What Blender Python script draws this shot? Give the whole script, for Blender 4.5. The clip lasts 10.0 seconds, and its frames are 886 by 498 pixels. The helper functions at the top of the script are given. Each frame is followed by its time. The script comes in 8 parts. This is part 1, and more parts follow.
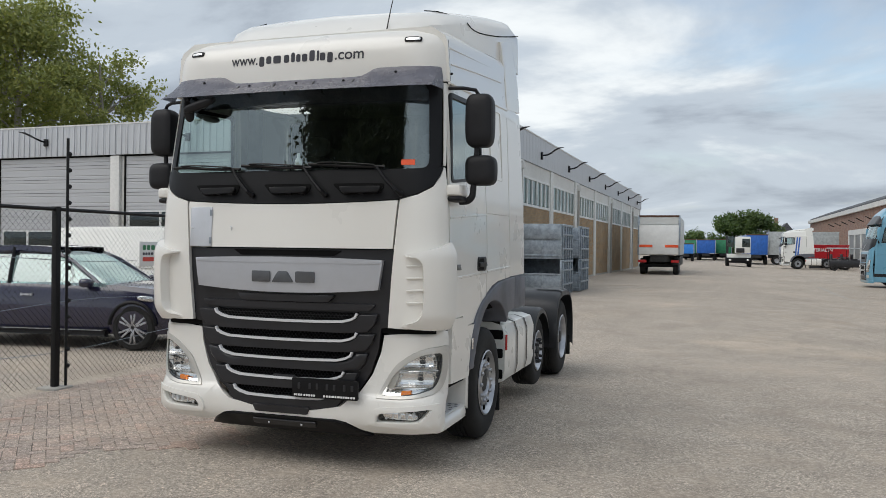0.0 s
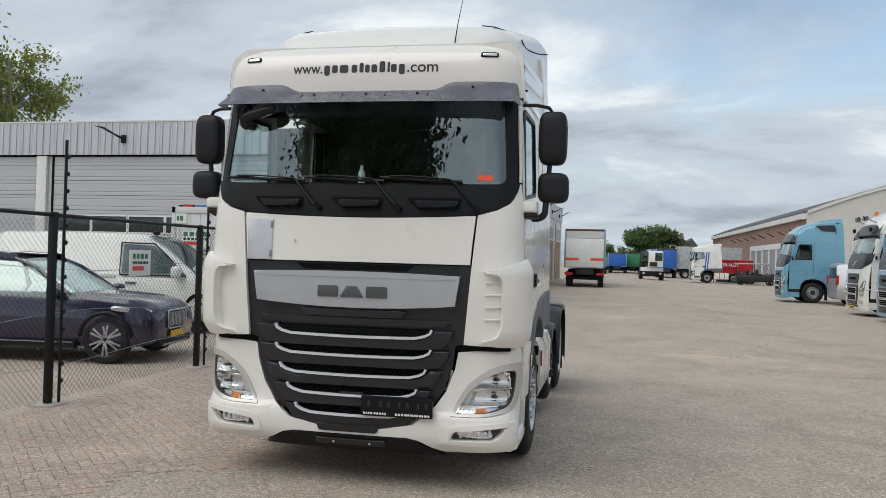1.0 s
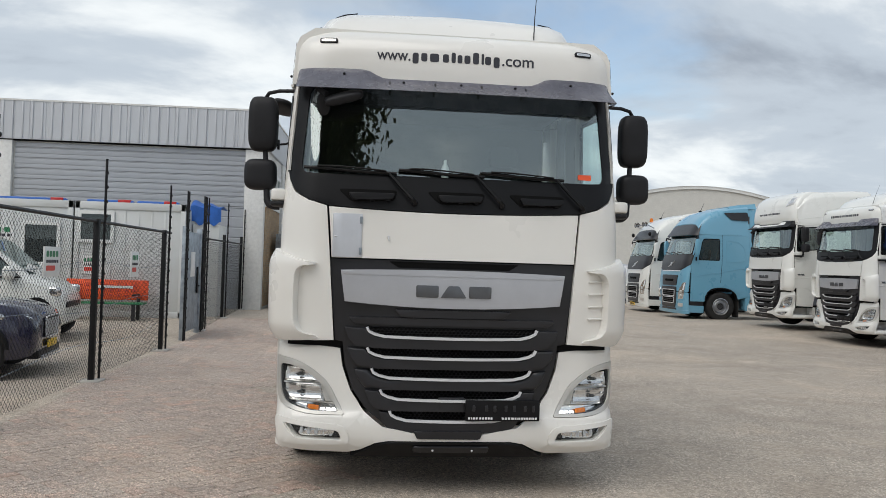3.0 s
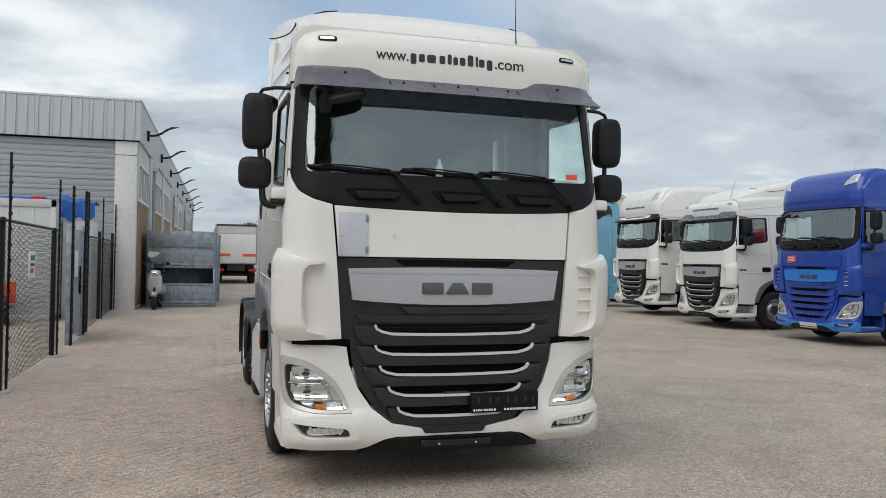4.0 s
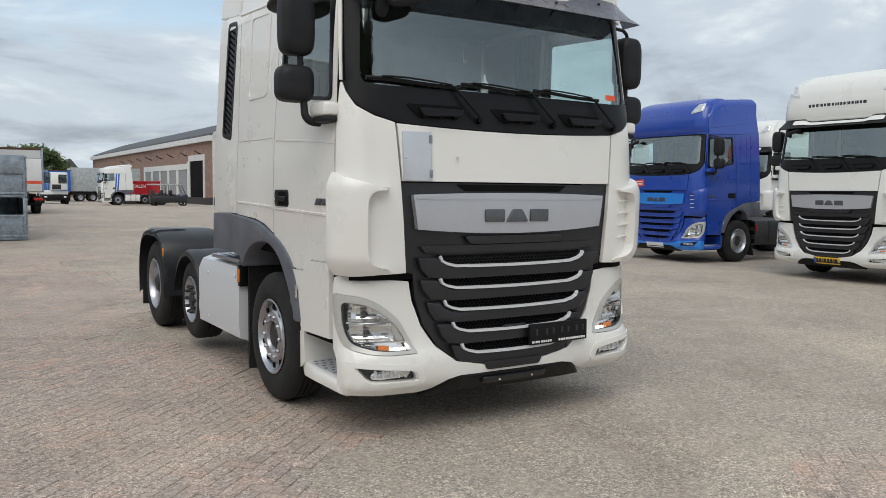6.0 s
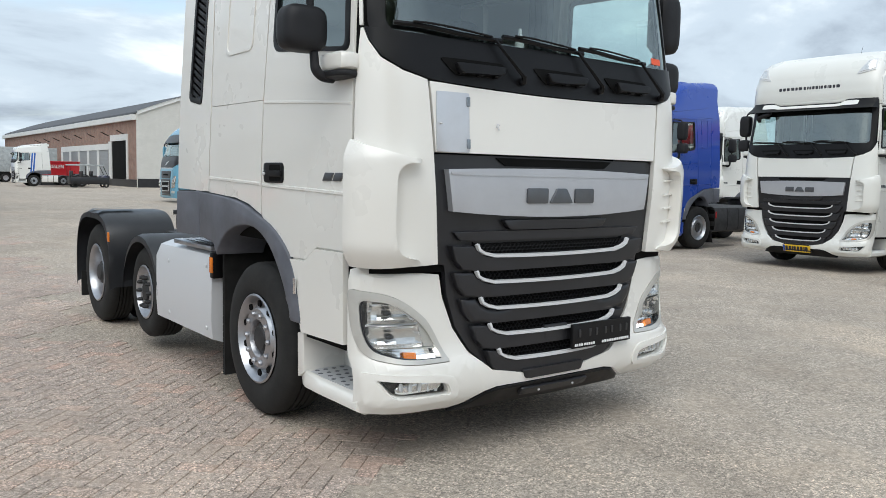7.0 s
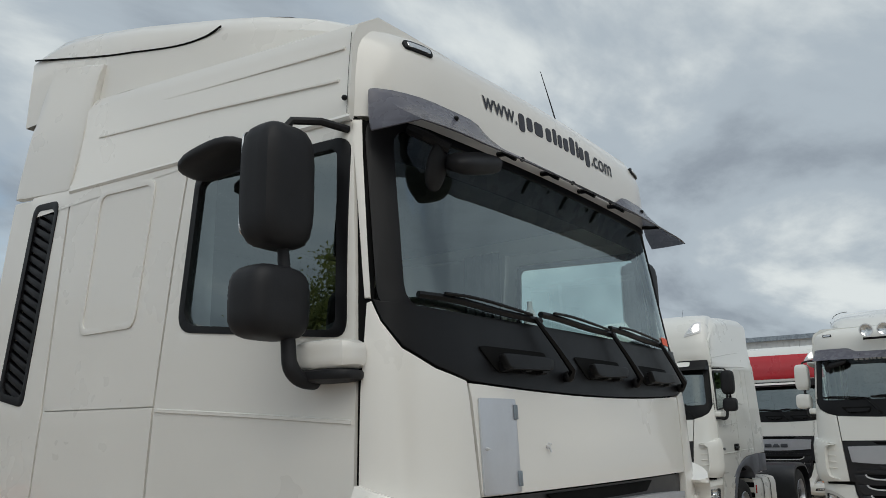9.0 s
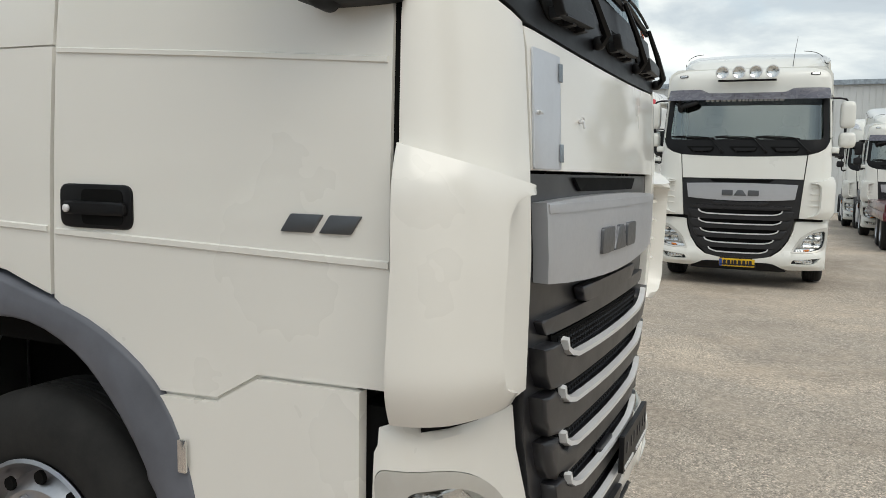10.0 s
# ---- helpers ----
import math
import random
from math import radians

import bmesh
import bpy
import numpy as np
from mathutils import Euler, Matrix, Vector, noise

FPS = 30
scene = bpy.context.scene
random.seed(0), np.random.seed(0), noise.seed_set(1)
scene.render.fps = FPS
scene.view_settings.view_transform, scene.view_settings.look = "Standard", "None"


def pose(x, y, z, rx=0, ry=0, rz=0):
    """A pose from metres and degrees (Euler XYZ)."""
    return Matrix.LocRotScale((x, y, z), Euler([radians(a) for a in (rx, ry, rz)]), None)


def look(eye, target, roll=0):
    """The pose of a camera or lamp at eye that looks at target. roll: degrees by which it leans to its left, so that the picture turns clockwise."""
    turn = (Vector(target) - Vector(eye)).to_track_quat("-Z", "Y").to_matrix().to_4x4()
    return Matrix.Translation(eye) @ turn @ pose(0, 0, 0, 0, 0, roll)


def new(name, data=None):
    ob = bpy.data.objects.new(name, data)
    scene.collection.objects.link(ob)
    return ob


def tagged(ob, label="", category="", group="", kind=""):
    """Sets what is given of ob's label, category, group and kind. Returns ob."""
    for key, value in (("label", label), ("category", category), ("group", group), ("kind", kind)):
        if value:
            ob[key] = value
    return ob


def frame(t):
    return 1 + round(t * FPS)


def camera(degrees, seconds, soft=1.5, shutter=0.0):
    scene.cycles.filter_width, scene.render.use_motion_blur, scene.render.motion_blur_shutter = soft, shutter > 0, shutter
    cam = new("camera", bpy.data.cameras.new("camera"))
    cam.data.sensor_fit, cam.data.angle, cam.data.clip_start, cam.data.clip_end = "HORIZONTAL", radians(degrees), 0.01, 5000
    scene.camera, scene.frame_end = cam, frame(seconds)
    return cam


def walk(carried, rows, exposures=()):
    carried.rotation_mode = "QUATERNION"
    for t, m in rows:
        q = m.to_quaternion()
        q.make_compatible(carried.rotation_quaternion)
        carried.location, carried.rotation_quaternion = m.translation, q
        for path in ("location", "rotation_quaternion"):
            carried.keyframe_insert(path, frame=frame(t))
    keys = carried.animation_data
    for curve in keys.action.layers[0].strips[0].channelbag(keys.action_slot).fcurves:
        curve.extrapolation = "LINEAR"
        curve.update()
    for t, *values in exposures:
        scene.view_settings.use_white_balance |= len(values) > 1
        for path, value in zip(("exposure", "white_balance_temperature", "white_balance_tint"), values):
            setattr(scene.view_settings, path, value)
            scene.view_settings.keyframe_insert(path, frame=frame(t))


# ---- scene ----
cam = camera(57.6, 10.0, soft=0.45)
PATH = [
    (0, (3.088, -5.699, 1.697), (2.461, -3.799, 1.69), 0.7),
    (0.5, (2.48, -5.861, 1.729), (1.947, -3.934, 1.752), 1.4),
    (1, (1.884, -5.974, 1.723), (1.474, -4.017, 1.744), 1.6),
    (1.5, (1.288, -5.971, 1.698), (1.02, -3.989, 1.721), 1.7),
    (2, (0.646, -5.974, 1.668), (0.518, -3.978, 1.699), 2.3),
    (2.2, (0.353, -5.934, 1.682), (0.288, -3.936, 1.719), 2.3),
    (3.3, (-1.025, -5.92, 1.628), (-0.708, -3.946, 1.667), 1.6),
    (3.5, (-1.25, -5.935, 1.655), (-0.856, -3.975, 1.693), 1.5),
    (4, (-1.817, -5.829, 1.643), (-1.237, -3.915, 1.675), 0.9),
    (4.5, (-2.371, -5.687, 1.62), (-1.644, -3.824, 1.635), 0.5),
    (5, (-2.826, -5.473, 1.611), (-1.977, -3.662, 1.591), 0.1),
    (5.5, (-3.181, -5.088, 1.609), (-2.21, -3.342, 1.53), 0.2),
    (6, (-3.364, -4.625, 1.615), (-2.302, -2.936, 1.47), 0.5),
    (6.2, (-3.387, -4.442, 1.592), (-2.3, -2.772, 1.425), 0.7),
    (7.3, (-3.327, -3.207, 1.545), (-2.061, -1.666, 1.397), 1.8),
    (7.5, (-3.288, -3.021, 1.598), (-1.978, -1.51, 1.546), 1.8),
    (8, (-3.229, -2.544, 1.802), (-1.84, -1.126, 2.046), 0.9),
    (8.5, (-3.179, -2.113, 1.908), (-1.742, -0.8, 2.366), -0.1),
    (9, (-3.094, -1.695, 1.874), (-1.532, -0.529, 2.319), -0.9),
    (9.5, (-2.931, -1.215, 1.811), (-1.205, -0.224, 2.007), -0.8),
    (10, (-2.865, -0.829, 1.66), (-1.048, -0.014, 1.472), 1.2),
]
EXPOSURES = [(0, 0.43, 6680, 10), (2, 0.47, 6730, 10), (3.5, 0.42, 6700, 10), (4.5, 0.39, 6700, 10), (5.5, 0.47, 6680, 9), (6.2, 0.53, 6660, 9), (7.3, 0.80, 6380, 7), (7.5, 0.80, 6380, 7), (8, 0.28, 6430, 7), (8.5, 0.1, 6530, 7), (9, 0.05, 6680, 7), (9.5, 0.26, 6880, 7), (10, 0.56, 6930, 7)]
walk(cam, [(t, look(eye, target, roll)) for t, eye, target, roll in PATH], EXPOSURES)

# ---- daylight: a broken overcast sky and a veiled sun ----
SUN_EL, SUN_AZ = 52.0, 218.0


def make_world():
    w = bpy.data.worlds.new("sky")
    scene.world = w
    w.use_nodes = True
    nt = w.node_tree
    nt.nodes.clear()
    out = nt.nodes.new("ShaderNodeOutputWorld")
    bg = nt.nodes.new("ShaderNodeBackground")
    bg.inputs["Strength"].default_value = 0.1
    nt.links.new(bg.outputs[0], out.inputs[0])
    sky = nt.nodes.new("ShaderNodeTexSky")
    sky.sky_type = "NISHITA"
    sky.sun_disc = False
    sky.sun_elevation, sky.sun_rotation = radians(SUN_EL), radians(SUN_AZ)
    sky.air_density, sky.dust_density = 1.2, 1.5
    co = nt.nodes.new("ShaderNodeTexCoord")
    sep = nt.nodes.new("ShaderNodeSeparateXYZ")
    nt.links.new(co.outputs["Generated"], sep.inputs[0])

    def m(op, a, b=None, clamp=False):
        n = nt.nodes.new("ShaderNodeMath")
        n.operation, n.use_clamp = op, clamp
        for i, v in enumerate((a, b)):
            if v is None:
                continue
            if isinstance(v, (int, float)):
                n.inputs[i].default_value = v
            else:
                nt.links.new(v, n.inputs[i])
        return n.outputs[0]

    # a flat cloud layer, stretched towards the horizon
    zz = m("ADD", m("MAXIMUM", sep.outputs[2], 0.0), 0.24)
    comb = nt.nodes.new("ShaderNodeCombineXYZ")
    nt.links.new(m("DIVIDE", sep.outputs[0], zz), comb.inputs[0])
    nt.links.new(m("DIVIDE", sep.outputs[1], zz), comb.inputs[1])

    def clouds(scale, detail, rough, distort, shift):
        mp = nt.nodes.new("ShaderNodeMapping")
        mp.inputs["Location"].default_value = shift
        mp.inputs["Rotation"].default_value = (0, 0, radians(35))
        mp.inputs["Scale"].default_value = (1.0, 1.35, 1.0)
        nt.links.new(comb.outputs[0], mp.inputs[0])
        n = nt.nodes.new("ShaderNodeTexNoise")
        n.inputs["Scale"].default_value = scale
        n.inputs["Detail"].default_value = detail
        n.inputs["Roughness"].default_value = rough
        n.inputs["Distortion"].default_value = distort
        nt.links.new(mp.outputs[0], n.inputs["Vector"])
        return n.outputs[0]

    def ramp(v, stops):
        r = nt.nodes.new("ShaderNodeValToRGB")
        r.color_ramp.interpolation = "EASE"
        while len(r.color_ramp.elements) < len(stops):
            r.color_ramp.elements.new(0.5)
        for e, (p, c) in zip(r.color_ramp.elements, stops):
            e.position, e.color = p, (*c, 1)
        nt.links.new(v, r.inputs[0])
        return r.outputs[0]

    cover = ramp(clouds(0.55, 7, 0.55, 0.25, (3.1, 0.4, 0)), [(0.29, (0, 0, 0)), (0.44, (1, 1, 1))])
    tone = ramp(clouds(1.05, 10, 0.56, 0.3, (0.3, 2.2, 5)), [(0.33, (2.5, 2.9, 3.5)), (0.50, (4.05, 4.65, 5.35)), (0.66, (6.9, 7.35, 7.65))])
    mix = nt.nodes.new("ShaderNodeMix")
    mix.data_type = "RGBA"
    sc = nt.nodes.new("ShaderNodeMix")
    sc.data_type, sc.blend_type = "RGBA", "MULTIPLY"
    sc.inputs[0].default_value = 1.0
    nt.links.new(sky.outputs[0], sc.inputs[6])
    sc.inputs[7].default_value = (1.2, 1.2, 1.2, 1)
    nt.links.new(m("MULTIPLY", cover, 0.97), mix.inputs[0])
    nt.links.new(sc.outputs[2], mix.inputs[6])
    nt.links.new(tone, mix.inputs[7])
    nt.links.new(mix.outputs[2], bg.inputs["Color"])


make_world()
sun = new("sun", bpy.data.lights.new("sun", "SUN"))
sun.data.energy, sun.data.angle, sun.data.color = 1.1, radians(55), (1.0, 0.97, 0.93)
az, el = radians(SUN_AZ), radians(SUN_EL)
sun.matrix_world = look((0, 0, 30), (0 - math.sin(az) * math.cos(el), -math.cos(az) * math.cos(el), 30 - math.sin(el)))

# ---- materials ----
class Nodes:
    """A short way to write a node tree."""

    def __init__(self, name):
        self.mat = bpy.data.materials.new(name)
        self.mat.use_nodes = True
        self.t = self.mat.node_tree
        self.bsdf = self.t.nodes["Principled BSDF"]
        self.out = self.t.nodes["Material Output"]
        self.co = None

    def node(self, kind, operation="", blend=""):
        n = self.t.nodes.new(kind)
        if operation:
            n.operation = operation
        if blend:
            n.data_type, n.blend_type = "RGBA", blend
        return n

    def link(self, a, b):
        self.t.links.new(a, b)

    def coord(self, which="Object"):
        if self.co is None:
            self.co = self.node("ShaderNodeTexCoord")
        return self.co.outputs[which]

    def noise(self, scale, detail=4, rough=0.6, vec=None, distort=0.0):
        n = self.node("ShaderNodeTexNoise")
        n.inputs["Scale"].default_value = scale
        n.inputs["Detail"].default_value = detail
        n.inputs["Roughness"].default_value = rough
        n.inputs["Distortion"].default_value = distort
        self.link(vec or self.coord(), n.inputs["Vector"])
        return n.outputs[0]

    def ramp(self, v, stops):
        r = self.node("ShaderNodeValToRGB")
        while len(r.color_ramp.elements) < len(stops):
            r.color_ramp.elements.new(0.5)
        for e, (p, c) in zip(r.color_ramp.elements, stops):
            c = (c, c, c) if isinstance(c, (int, float)) else c
            e.position, e.color = p, (*c, 1)
        self.link(v, r.inputs[0])
        return r.outputs[0]

    def mix(self, fac, a, b, mode="MIX"):
        n = self.node("ShaderNodeMix", blend=mode)
        for i, v in ((0, fac), (6, a), (7, b)):
            if isinstance(v, (int, float)):
                n.inputs[i].default_value = v if i == 0 else (v, v, v, 1)
            elif isinstance(v, tuple):
                n.inputs[i].default_value = (*v, 1)
            else:
                self.link(v, n.inputs[i])
        return n.outputs[2]

    def math(self, op, a, b=0.0):
        n = self.node("ShaderNodeMath", operation=op)
        for i, v in enumerate((a, b)):
            if isinstance(v, (int, float)):
                n.inputs[i].default_value = v
            else:
                self.link(v, n.inputs[i])
        return n.outputs[0]

    def bump(self, v, strength, distance=0.01):
        n = self.node("ShaderNodeBump")
        n.inputs["Strength"].default_value = strength
        n.inputs["Distance"].default_value = distance
        self.link(v, n.inputs["Height"])
        self.link(n.outputs[0], self.bsdf.inputs["Normal"])

    def set(self, key, v):
        i = self.bsdf.inputs[key]
        if isinstance(v, (int, float)):
            i.default_value = v
        elif isinstance(v, tuple):
            i.default_value = (*v, 1) if len(v) == 3 else v
        else:
            self.link(v, i)


def tone(c, k):
    return tuple(min(1.0, v * k) for v in c)


def painted(name, c, rough=0.28, coat=0.6, dirt=0.045, flat=False):
    """Sprayed vehicle paint: clear coat, faint dust film, slight orange peel."""
    n = Nodes(name)
    grime = n.ramp(n.noise(1.7, 6, 0.65), [(0.35, 0.0), (0.75, 1.0)])
    fine = n.noise(38.0, 3, 0.5)
    n.set("Base Color", n.mix(n.math("MULTIPLY", grime, dirt), c, tone((c[0] * .72 + .03, c[1] * .68 + .03, c[2] * .6 + .02), 1.0)))
    n.set("Roughness", n.math("ADD", n.math("MULTIPLY", n.noise(2.0, 4), 0.06), rough - 0.03))
    n.set("Coat Weight", coat)
    n.set("Coat Roughness", 0.05)
    n.bump(fine, 0.006, 0.002)
    return n.mat


def plastic(name, c, rough=0.55, grain=140.0, strength=0.12, vary=0.25, spec=0.5):
    n = Nodes(name)
    v = n.ramp(n.noise(3.2, 5, 0.6), [(0.3, 1.0 - vary), (0.7, 1.0 + vary)])
    n.set("Base Color", n.mix(1.0, c, v, "MULTIPLY"))
    n.set("Roughness", n.math("ADD", n.math("MULTIPLY", n.noise(9.0, 4), 0.2), rough - 0.1))
    n.set("Specular IOR Level", spec)
    n.bump(n.noise(grain, 2, 0.5), strength, 0.002)
    return n.mat


def metal(name, c, rough=0.3, scratch=60.0, vary=0.2, metallic=1.0, bump=0.05):
    n = Nodes(name)
    v = n.ramp(n.noise(6.0, 6, 0.65), [(0.3, 1.0 - vary), (0.7, 1.0 + vary * 0.5)])
    n.set("Base Color", n.mix(1.0, c, v, "MULTIPLY"))
    n.set("Metallic", metallic)
    n.set("Roughness", n.math("ADD", n.math("MULTIPLY", n.noise(scratch, 3), 0.22), rough - 0.1))
    n.bump(n.noise(scratch * 2, 2), bump, 0.002)
    return n.mat


def glazing(name, tint=(0.85, 0.92, 0.9), ior=1.7, rough=0.0):
    """A thin pane: clear with a tint, and mirror gloss that grows at grazing angles."""
    n = Nodes(name)
    n.t.nodes.remove(n.bsdf)
    tr = n.node("ShaderNodeBsdfTransparent")
    tr.inputs[0].default_value = (*tint, 1)
    gl = n.node("ShaderNodeBsdfGlossy")
    gl.inputs["Color"].default_value = (0.90, 1.0, 0.99, 1)
    gl.inputs["Roughness"].default_value = rough
    lw = n.node("ShaderNodeLayerWeight")
    lw.inputs[0].default_value = 0.5
    f0 = ((ior - 1) / (ior + 1)) ** 2
    fac = n.math("ADD", n.math("MULTIPLY", n.math("POWER", lw.outputs["Facing"], 5.0), 1 - f0), f0)
    ms = n.node("ShaderNodeMixShader")
    n.link(fac, ms.inputs[0])
    n.link(tr.outputs[0], ms.inputs[1])
    n.link(gl.outputs[0], ms.inputs[2])
    n.link(ms.outputs[0], n.out.inputs[0])
    return n.mat


def smoked(name):
    """Grey acrylic of the sun visor: half clear, lightly scuffed."""
    n = Nodes(name)
    v = n.ramp(n.noise(4.0, 6, 0.7), [(0.3, (0.10, 0.10, 0.125)), (0.7, (0.17, 0.17, 0.205))])
    n.set("Base Color", v)
    n.set("Roughness", n.math("ADD", n.math("MULTIPLY", n.noise(12.0, 5), 0.3), 0.12))
    tr = n.node("ShaderNodeBsdfTransparent")
    tr.inputs[0].default_value = (0.42, 0.42, 0.45, 1)
    ms = n.node("ShaderNodeMixShader")
    ms.inputs[0].default_value = 0.80
    n.link(tr.outputs[0], ms.inputs[1])
    n.link(n.bsdf.outputs[0], ms.inputs[2])
    n.link(ms.outputs[0], n.out.inputs[0])
    return n.mat


def rubber(name):
    n = Nodes(name)
    dust = n.ramp(n.noise(5.0, 6, 0.7), [(0.35, (0.007, 0.007, 0.007)), (0.75, (0.022, 0.021, 0.020))])
    n.set("Base Color", dust)
    n.set("Roughness", 0.85)
    n.bump(n.noise(90.0, 3), 0.15, 0.003)
    return n.mat


def grit(n, pos, col):
    """Coarse speckle of sand and chips over a ground colour, with its relief."""
    fine = n.noise(150.0, 2, 0.6, pos)
    chip = n.node("ShaderNodeTexVoronoi")
    chip.inputs["Scale"].default_value = 105.0
    n.link(pos, chip.inputs["Vector"])
    sep = n.node("ShaderNodeSeparateColor")
    n.link(chip.outputs["Color"], sep.inputs[0])
    peb = n.noise(26.0, 4, 0.7, pos)
    rough_part = n.mix(1.0, col, n.ramp(sep.outputs[0], [(0.0, 0.52), (0.3, 0.82), (0.6, 1.0), (0.82, 1.22), (1.0, 1.7)]), "MULTIPLY")
    rough_part = n.mix(0.8, rough_part, n.ramp(fine, [(0.34, 0.72), (0.5, 1.0), (0.66, 1.32)]), "MULTIPLY")
    smooth_part = n.mix(0.7, n.mix(1.0, col, (1.0, 0.975, 0.95), "MULTIPLY"), n.ramp(fine, [(0.34, 0.72), (0.5, 1.0), (0.66, 1.28)]), "MULTIPLY")
    bare = n.noise(1.9, 8, 0.72, pos, 0.6)
    col = n.mix(n.ramp(bare, [(0.49, 0.0), (0.60, 0.7)]), rough_part, smooth_part)
    col = n.mix(0.6, col, n.ramp(peb, [(0.36, 0.66), (0.64, 1.34)]), "MULTIPLY")
    # dark stains and pale sand drifts
    st = n.noise(0.55, 7, 0.68, pos, 0.5)
    col = n.mix(n.ramp(st, [(0.52, 0.0), (0.66, 0.45)]), col, n.mix(1.0, col, (0.62, 0.60, 0.58), "MULTIPLY"))
    dr = n.noise(0.33, 7, 0.66, pos, 0.8)
    col = n.mix(n.ramp(dr, [(0.52, 0.0), (0.66, 0.5)]), col, n.mix(1.0, col, (1.38, 1.32, 1.24), "MULTIPLY"))
    n.set("Base Color", col)
    n.set("Roughness", 0.9)
    n.bump(n.math("ADD", n.math("MULTIPLY", sep.outputs[1], 0.4), peb), 0.32, 0.006)


def ground_mat(name="paving_surface"):
    """Sand, chippings and tyre-worn dirt over the yard."""
    n = Nodes(name)
    pos = n.node("ShaderNodeNewGeometry").outputs["Position"]
    mid = n.noise(1.1, 6, 0.65, pos, 0.4)
    big = n.noise(0.16, 6, 0.62, pos)
    base = n.ramp(mid, [(0.3, (0.335, 0.288, 0.240)), (0.55, (0.405, 0.350, 0.291)), (0.72, (0.475, 0.413, 0.345))])
    base = n.mix(n.ramp(big, [(0.42, 0.0), (0.6, 0.75)]), base, (0.435, 0.374, 0.312))
    grit(n, pos, base)
    return n.mat


def paver_mat():
    n = Nodes("concrete_paver")
    g = n.node("ShaderNodeNewGeometry")
    pos = g.outputs["Position"]
    ran = n.math("FRACT", n.math("ADD", g.outputs["Random Per Island"], n.node("ShaderNodeObjectInfo").outputs["Random"]))
    col = n.ramp(ran, [(0.0, (0.370, 0.305, 0.262)), (0.45, (0.410, 0.338, 0.290)), (0.78, (0.440, 0.352, 0.298)), (0.9, (0.460, 0.352, 0.292)), (1.0, (0.475, 0.335, 0.272))])
    sand = n.ramp(n.noise(0.45, 5, 0.6, pos, 0.3), [(0.44, 0.0), (0.60, 0.8)])
    col = n.mix(n.math("MULTIPLY", sand, 0.6), col, (0.47, 0.398, 0.342))
    grit(n, pos, col)
    return n.mat


def joint_mat():
    """Dark dirt between the blocks, in places filled up with pale sand."""
    n = Nodes("paving_joint_dirt")
    pos = n.node("ShaderNodeNewGeometry").outputs["Position"]
    fill = n.ramp(n.noise(0.9, 6, 0.65, pos, 0.4), [(0.42, 0.08), (0.62, 0.95)])
    col = n.mix(fill, (0.085, 0.072, 0.060), (0.31, 0.270, 0.230))
    n.set("Base Color", n.mix(0.6, col, n.ramp(n.noise(120.0, 2, 0.6, pos), [(0.35, 0.5), (0.65, 1.5)]), "MULTIPLY"))
    n.set("Roughness", 0.95)
    return n.mat


def ribbed(name, c, pitch, axis, rough=0.5, depth=0.02, metallic=0.0, dirt=0.25):
    """Coated sheet with fine profile lines and rain streaks."""
    n = Nodes(name)
    g = n.node("ShaderNodeNewGeometry")
    s = n.node("ShaderNodeSeparateXYZ")
    n.link(g.outputs["Position"], s.inputs[0])
    w = n.math("ABSOLUTE", n.math("SUBTRACT", n.math("FRACT", n.math("DIVIDE", s.outputs[axis], pitch)), 0.5))
    line = n.ramp(w, [(0.03, 0.0), (0.08, 1.0)])
    st = n.noise(0.8, 6, 0.7, g.outputs["Position"])
    col = n.mix(n.math("MULTIPLY", n.ramp(st, [(0.4, 0.0), (0.8, 1.0)]), dirt), c, tone(c, 0.55))
    n.set("Base Color", col)
    n.set("Roughness", rough)
    n.set("Metallic", metallic)
    n.bump(line, 0.8, depth)
    return n.mat


def render_wall(name, c, scale=25.0, dirt=0.35, bump=0.3):
    n = Nodes(name)
    g = n.node("ShaderNodeNewGeometry")
    a = n.noise(0.6, 7, 0.7, g.outputs["Position"])
    b = n.noise(scale, 4, 0.6, g.outputs["Position"])
    col = n.mix(n.math("MULTIPLY", n.ramp(a, [(0.42, 0.0), (0.75, 1.0)]), dirt), c, tone(c, 0.5))
    n.set("Base Color", n.mix(0.5, col, n.ramp(b, [(0.3, 0.8), (0.7, 1.15)]), "MULTIPLY"))
    n.set("Roughness", 0.85)
    n.bump(b, bump, 0.01)
    return n.mat


